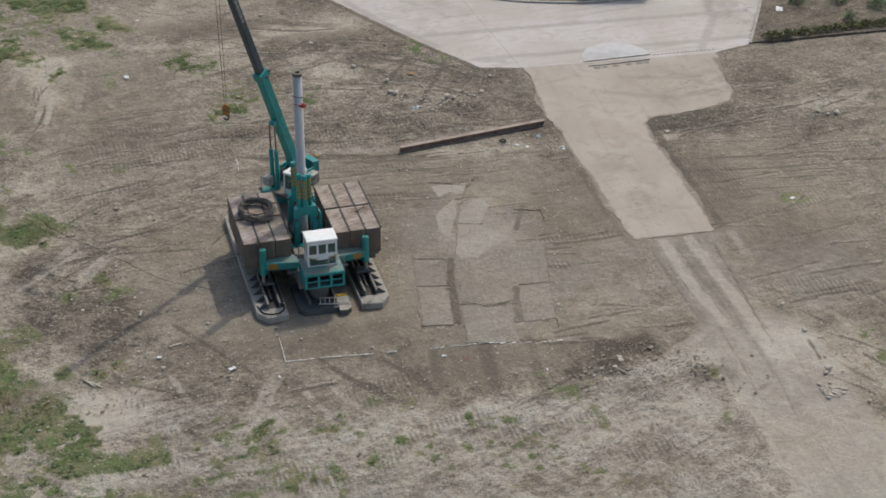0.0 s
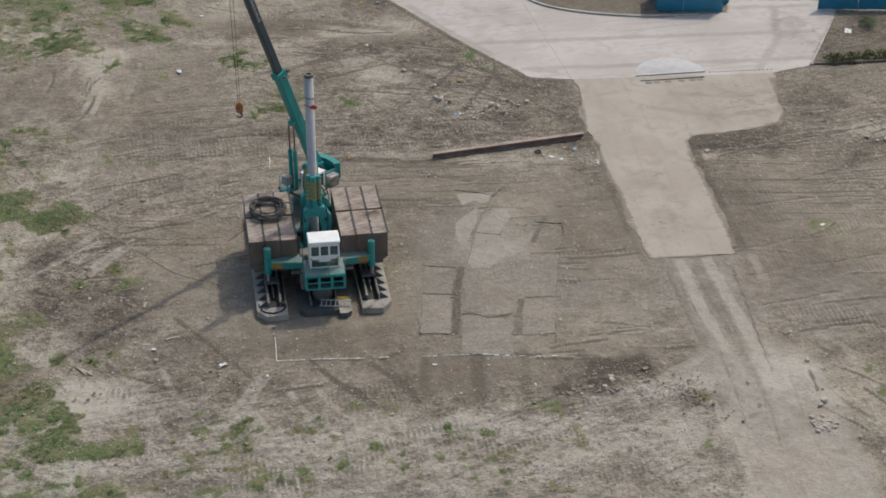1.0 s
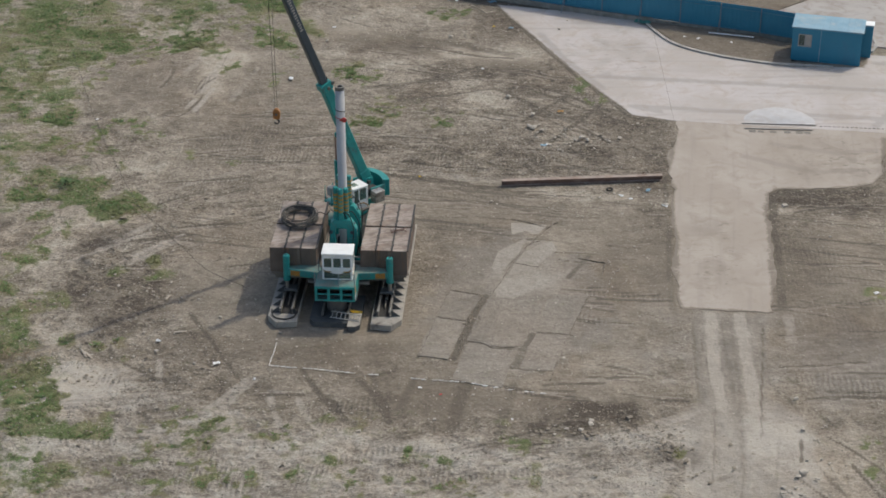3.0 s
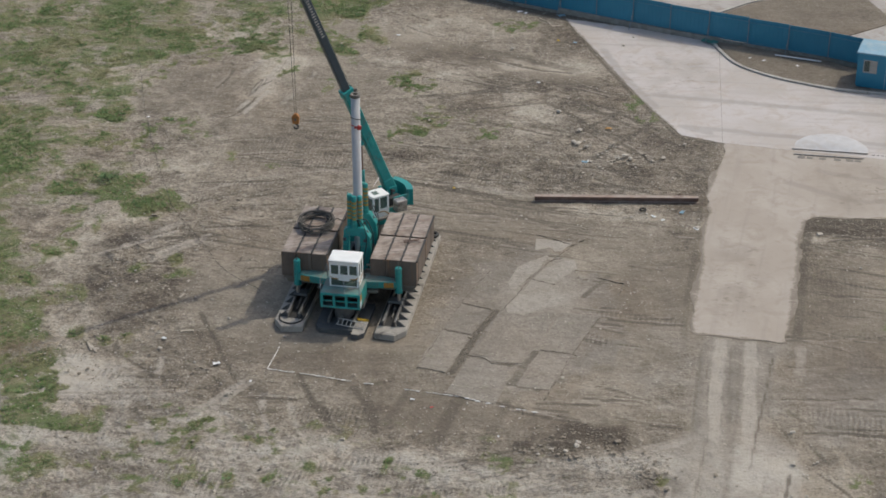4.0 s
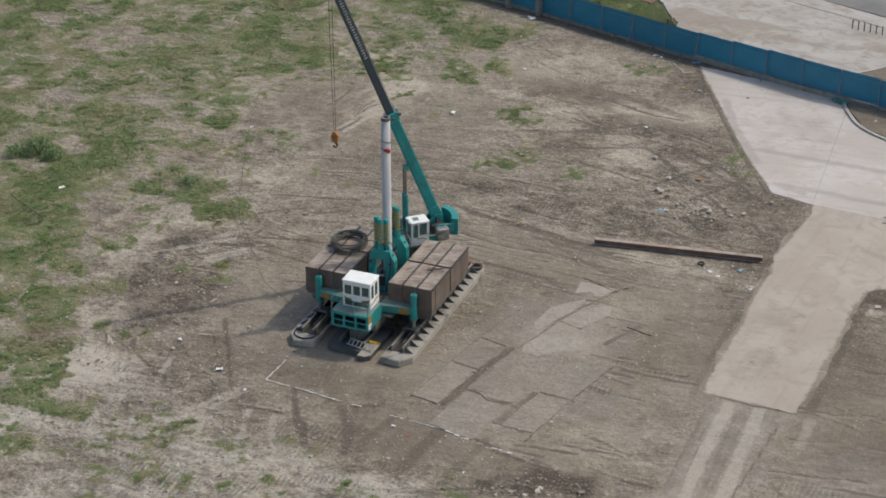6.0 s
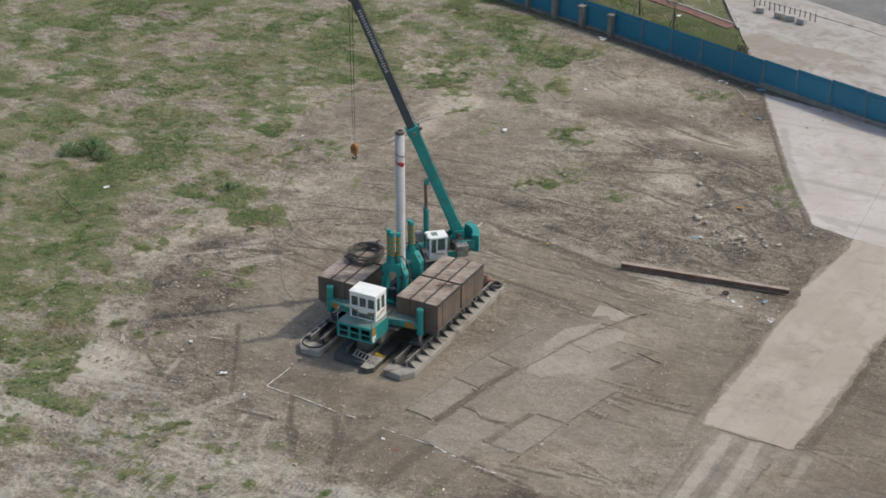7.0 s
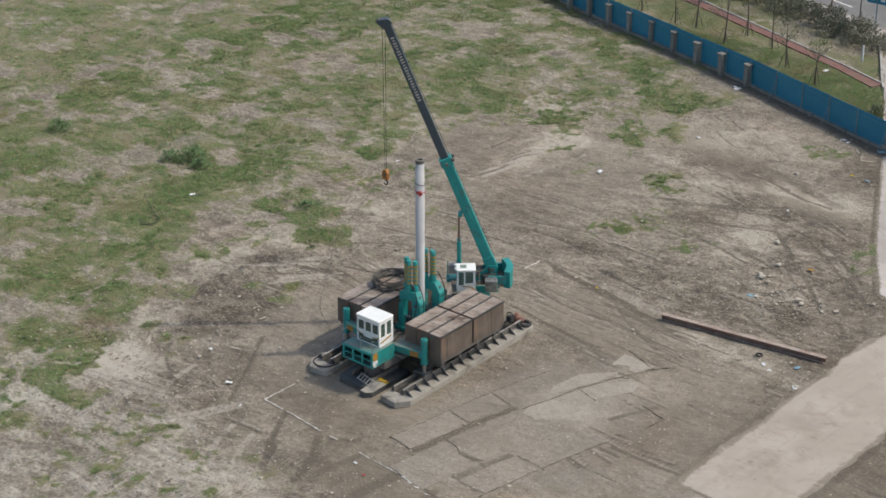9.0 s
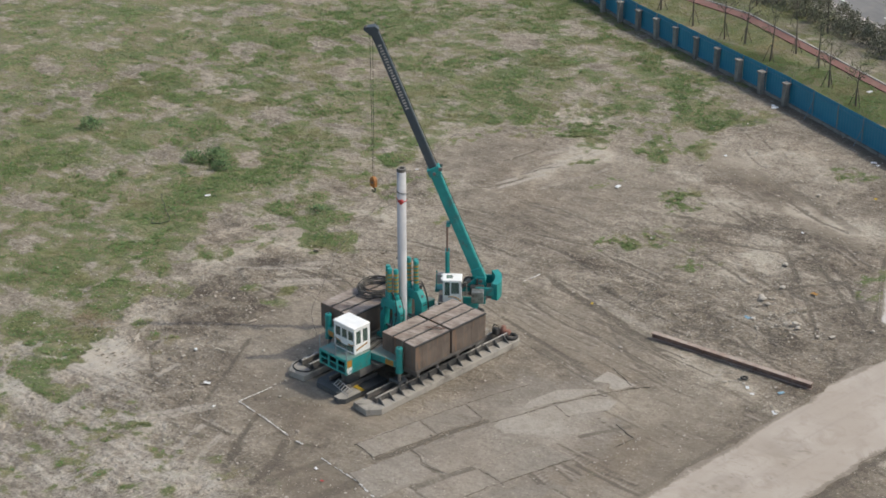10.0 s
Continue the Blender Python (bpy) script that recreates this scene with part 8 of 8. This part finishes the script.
for k, (x, y, s) in enumerate(((23.9, -17.4, 0.36), (24.6, -20.6, 0.2), (13.8, -14.0, 0.3), (13.3, -14.5, 0.22), (10.3, 20.4, 0.42), (10.0, 20.7, 0.34), (10.9, 20.1, 0.28), (13.5, 19.1, 0.36), (13.9, 18.8, 0.28), (8.5, 25.4, 0.32), (10.2, 22.6, 0.3), (11.9, 38.0, 0.28), (12.5, 39.8, 0.2), (11.4, 17.9, 0.22),
                               (37.7, 10.1, 0.36), (36.6, 10.6, 0.3), (18.6, 9.9, 0.26), (-12.6, -2.0, 0.22), (-6.3, -5.0, 0.2), (3.9, 36.0, 0.3))):
    bm = ball(bmesh.new(), (0, 0, 0.25 * s), s / 2, (1.2, 0.95, 0.55), 2, 0.45, k + 1)
    ob = thing("boulder", bm, STONE, "pale broken stone lying on the soil", "stone", "larger stones")
    ob.matrix_basis = pose(x, y, 0, 0, 0, 57 * k)


def scrap(x, y, size, seed, material, label, name="litter", category="litter", lift=0.03):
    r = random.Random(seed)
    bm = bmesh.new()
    bmesh.ops.create_grid(bm, x_segments=5, y_segments=4, size=0.5)
    for v in bm.verts:
        v.co = Vector((v.co.x * size * 1.3 + r.uniform(-0.06, 0.06) * size, v.co.y * size * 0.8 + r.uniform(-0.1, 0.1) * size, abs(0.28 * size * noise.noise((v.co.x * 4, v.co.y * 4, seed * 2.3)))))
    top = bmesh.ops.extrude_face_region(bm, geom=bm.faces[:])
    for v in top["geom"]:
        if isinstance(v, bmesh.types.BMVert):
            v.co.z += 0.012
    bmesh.ops.recalc_face_normals(bm, faces=bm.faces)
    ob = thing(name, bm, material, label, category, "scraps of litter")
    ob.matrix_basis = pose(x, y, lift, 0, 0, 71 * seed)


for k, (x, y, s) in enumerate(((41.3, 27.1, 0.8), (18.55, 9.8, 0.35), (29.9, 0.0, 0.32), (9.9, -13.75, 0.14), (5.1, -11.2, 0.22), (-8.0, 47.9, 0.6), (-8.4, 48.2, 0.4), (3.4, 43.7, 0.45), (3.9, 43.5, 0.35), (-5.0, 37.4, 0.3), (-25.9, 6.7, 0.4),
                               (15.9, 11.0, 0.3), (16.5, 10.6, 0.25), (-3.5, -10.9, 0.2), (11.3, 18.0, 0.3), (22.2, 36.6, 0.3), (24.6, 36.0, 0.25), (21.2, 36.9, 0.2), (-4.7, 56.0, 0.5), (6.5, 30.2, 0.25), (-19, 20, 0.25))):
    scrap(x, y, 0.75 * s, k + 1, LITTER, "small crumpled scrap of white plastic sheet", lift=0.12 if k in (0, 15, 16, 17) else 0.0)
scrap(6.2, -11.8, 0.13, 31, RED, "small crumpled red scrap on the soil")
scrap(3.3, 12.7, 0.2, 32, YELLOW, "small yellow plastic scrap on the soil", lift=0.05)
scrap(12.1, 23.2, 0.32, 33, ORANGE, "orange-brown scrap of sheet on the soil")
scrap(17.6, 11.8, 0.28, 34, BLUE_PALE, "crumpled pale blue scrap of sheet")
scrap(18.2, 39.6, 0.9, 35, surface("green_net", (0.05, 0.19, 0.17), (0.07, 0.23, 0.2), (0.15, 0.2, 0.18), 0.5, 0.75, 4.0, 0.8), "crumpled green-blue netting against the fence", "netting", "netting", 0.08)
bm = rod(bmesh.new(), (0, 0, 0), (3.3, -0.7, 0), 0.06, seg=10)
ob = thing("plastic_pipe", bm, LITTER, "white plastic pipe lying in the planting bed", "pipe")
ob.location = (23.0, 37.6, 0.2)
bm = bmesh.new()
tube(bm, [(0.17 * math.cos(t), 0.17 * math.sin(t), 0.06) for t in (2 * math.pi * k / 20 for k in range(20))], 0.055, 8, True)
ob = thing("tyre", bm, RUBBER, "small black tyre lying on the soil", "tyre")
ob.location = (15.2, 11.7, 0.0)


# ---- grass and weeds ----
def blades(name, x0, x1, y0, y1, number, size, wide, leaves, material, label, floor, seed, weight=1.0):
    """Tufts of leaning pointed blades, dense where the plan is green."""
    r = np.random.default_rng(seed)
    x, y = r.uniform(x0, x1, number), r.uniform(y0, y1, number)
    g = greenness(x, y)
    keep = (r.uniform(0, 1, number) < np.clip(g - floor, 0, 1) ** 1.35 * weight) & ~inside(x, y, ROAD_YARD) & ~inside(x, y, ROAD_TONGUE)
    keep &= ~((np.abs(x) < 4.2) & (np.abs(y) < 6.5)) & (np.abs(fence_side(x, y)) > 0.3)
    x, y, g = x[keep], y[keep], g[keep]
    n = len(x)
    s = size * r.lognormal(0, 0.35, n) * (0.6 + 0.5 * g)
    px, py, ps = np.repeat(x, leaves), np.repeat(y, leaves), np.repeat(s, leaves)
    a = r.uniform(0, 2 * np.pi, n * leaves)
    off = r.uniform(0, 0.55, n * leaves) * ps
    bx, by = px + off * np.cos(a), py + off * np.sin(a)
    lean = r.uniform(0.45, 1.3, n * leaves)
    tx, ty, tz = bx + lean * ps * np.cos(a), by + lean * ps * np.sin(a), ps * r.uniform(0.04, 0.26, n * leaves)
    h = r.uniform(0, np.pi, n * leaves)
    w = wide * r.uniform(0.6, 1.3, n * leaves) * ps / size
    v = np.stack([np.stack([bx - w * np.cos(h), by - w * np.sin(h), np.full_like(bx, -0.07)], -1), np.stack([bx + w * np.cos(h), by + w * np.sin(h), np.full_like(bx, -0.07)], -1), np.stack([tx, ty, tz], -1)], 1).reshape(-1, 3)
    f = np.arange(len(v)).reshape(-1, 3)
    me = bpy.data.meshes.new(name)
    me.vertices.add(len(v))
    me.vertices.foreach_set("co", v.ravel())
    me.loops.add(f.size)
    me.loops.foreach_set("vertex_index", f.ravel().astype(np.int32))
    me.polygons.add(len(f))
    me.polygons.foreach_set("loop_start", np.arange(len(f), dtype=np.int32) * 3)
    me.update(calc_edges=True)
    me.materials.append(material)
    return tagged(new(name, me), label, "grass", kind="stuff")


blades("grass", -50, 20, -26, 58, 620000, 0.105, 0.022, 6, GRASS, "patchy thin green field grass on pale soil", 0.26, 1, 0.8)
blades("grass", -85, -45, -10, 90, 120000, 0.16, 0.034, 5, GRASS, "patchy green grass of the far field", 0.2, 2, 0.45)
blades("weeds", -60, 16, -26, 55, 70000, 0.11, 0.05, 7, WEED, "low dark broad-leaved weeds among the grass", 0.45, 3, 0.5)
blades("dry_grass", -60, 12, -26, 56, 110000, 0.13, 0.014, 5, STRAW, "thin dry straw-coloured grass", 0.15, 4, 0.3)
blades("verge_grass", -40, 4, 48, 75, 110000, 0.065, 0.022, 5, VERGE_GRASS, "rough olive-green grass of the verge", 0.4, 6, 0.5)


# ---- more loose things ----
r = random.Random(21)
bm = bmesh.new()
for k in range(90):
    x, y, a = r.gauss(0, 0.75), r.gauss(0, 0.5), r.uniform(0, 6.28)
    far, z = r.uniform(0.4, 1.1), r.uniform(0.02, 0.3) * max(0.1, 1 - 0.5 * abs(x))
    tube(bm, [(x - 0.5 * far * math.cos(a), y - 0.5 * far * math.sin(a), -0.02), (x + 0.1 * r.gauss(0, 1), y + 0.1 * r.gauss(0, 1), z + 0.1), (x + 0.5 * far * math.cos(a), y + 0.5 * far * math.sin(a), 0.02)], [0.012, 0.014, 0.008], 4)
brush = thing("brush_heap", bm, STRAW, "low heap of dry straw-coloured twigs in the grass", "brushwood", kind="stuff")
brush.location = (-16.4, -9.8, 0.0)
TIMBER = surface("weathered_timber", (0.45, 0.4, 0.33), (0.36, 0.31, 0.25), (0.27, 0.23, 0.18), 0.5, 0.7, 3.0, 0.85)
for k, (x, y, turn, far) in enumerate(((5.6, 42.0, -48, 1.6), (5.9, 41.6, -55, 1.3), (6.6, 41.2, 25, 0.9), (-8.2, -6.6, 12, 0.7), (-12.9, -9.0, -60, 1.0), (-12.6, -9.2, -52, 0.9), (-9.6, -3.0, 75, 0.5))):
    ob = thing("plank", box(bmesh.new(), -far / 2, far / 2, -0.06, 0.06, 0.0, 0.035, 0.006), TIMBER, "short weathered timber plank lying on the soil", "plank", "loose planks")
    ob.matrix_basis = pose(x, y, 0.0, 0, 0, turn)
scrap(-6.9, 27.6, 0.35, 47, LITTER, "small crumpled scrap of white plastic sheet")
scrap(11.0, 17.8, 0.3, 48, BLUE_PALE, "crumpled pale blue scrap of sheet")
scrap(6.7, 43.3, 0.45, 41, BLUE_PALE, "crumpled pale blue scrap of sheet")
scrap(7.0, 38.2, 0.22, 42, YELLOW, "small yellow plastic scrap on the soil")
scrap(8.3, 38.0, 0.25, 43, BLUE_PALE, "crumpled pale blue scrap of sheet")
scrap(-9.2, -7.6, 0.2, 45, LITTER, "small crumpled scrap of white plastic sheet")
scrap(-5.7, -9.6, 0.3, 46, LITTER, "small crumpled scrap of white plastic sheet")
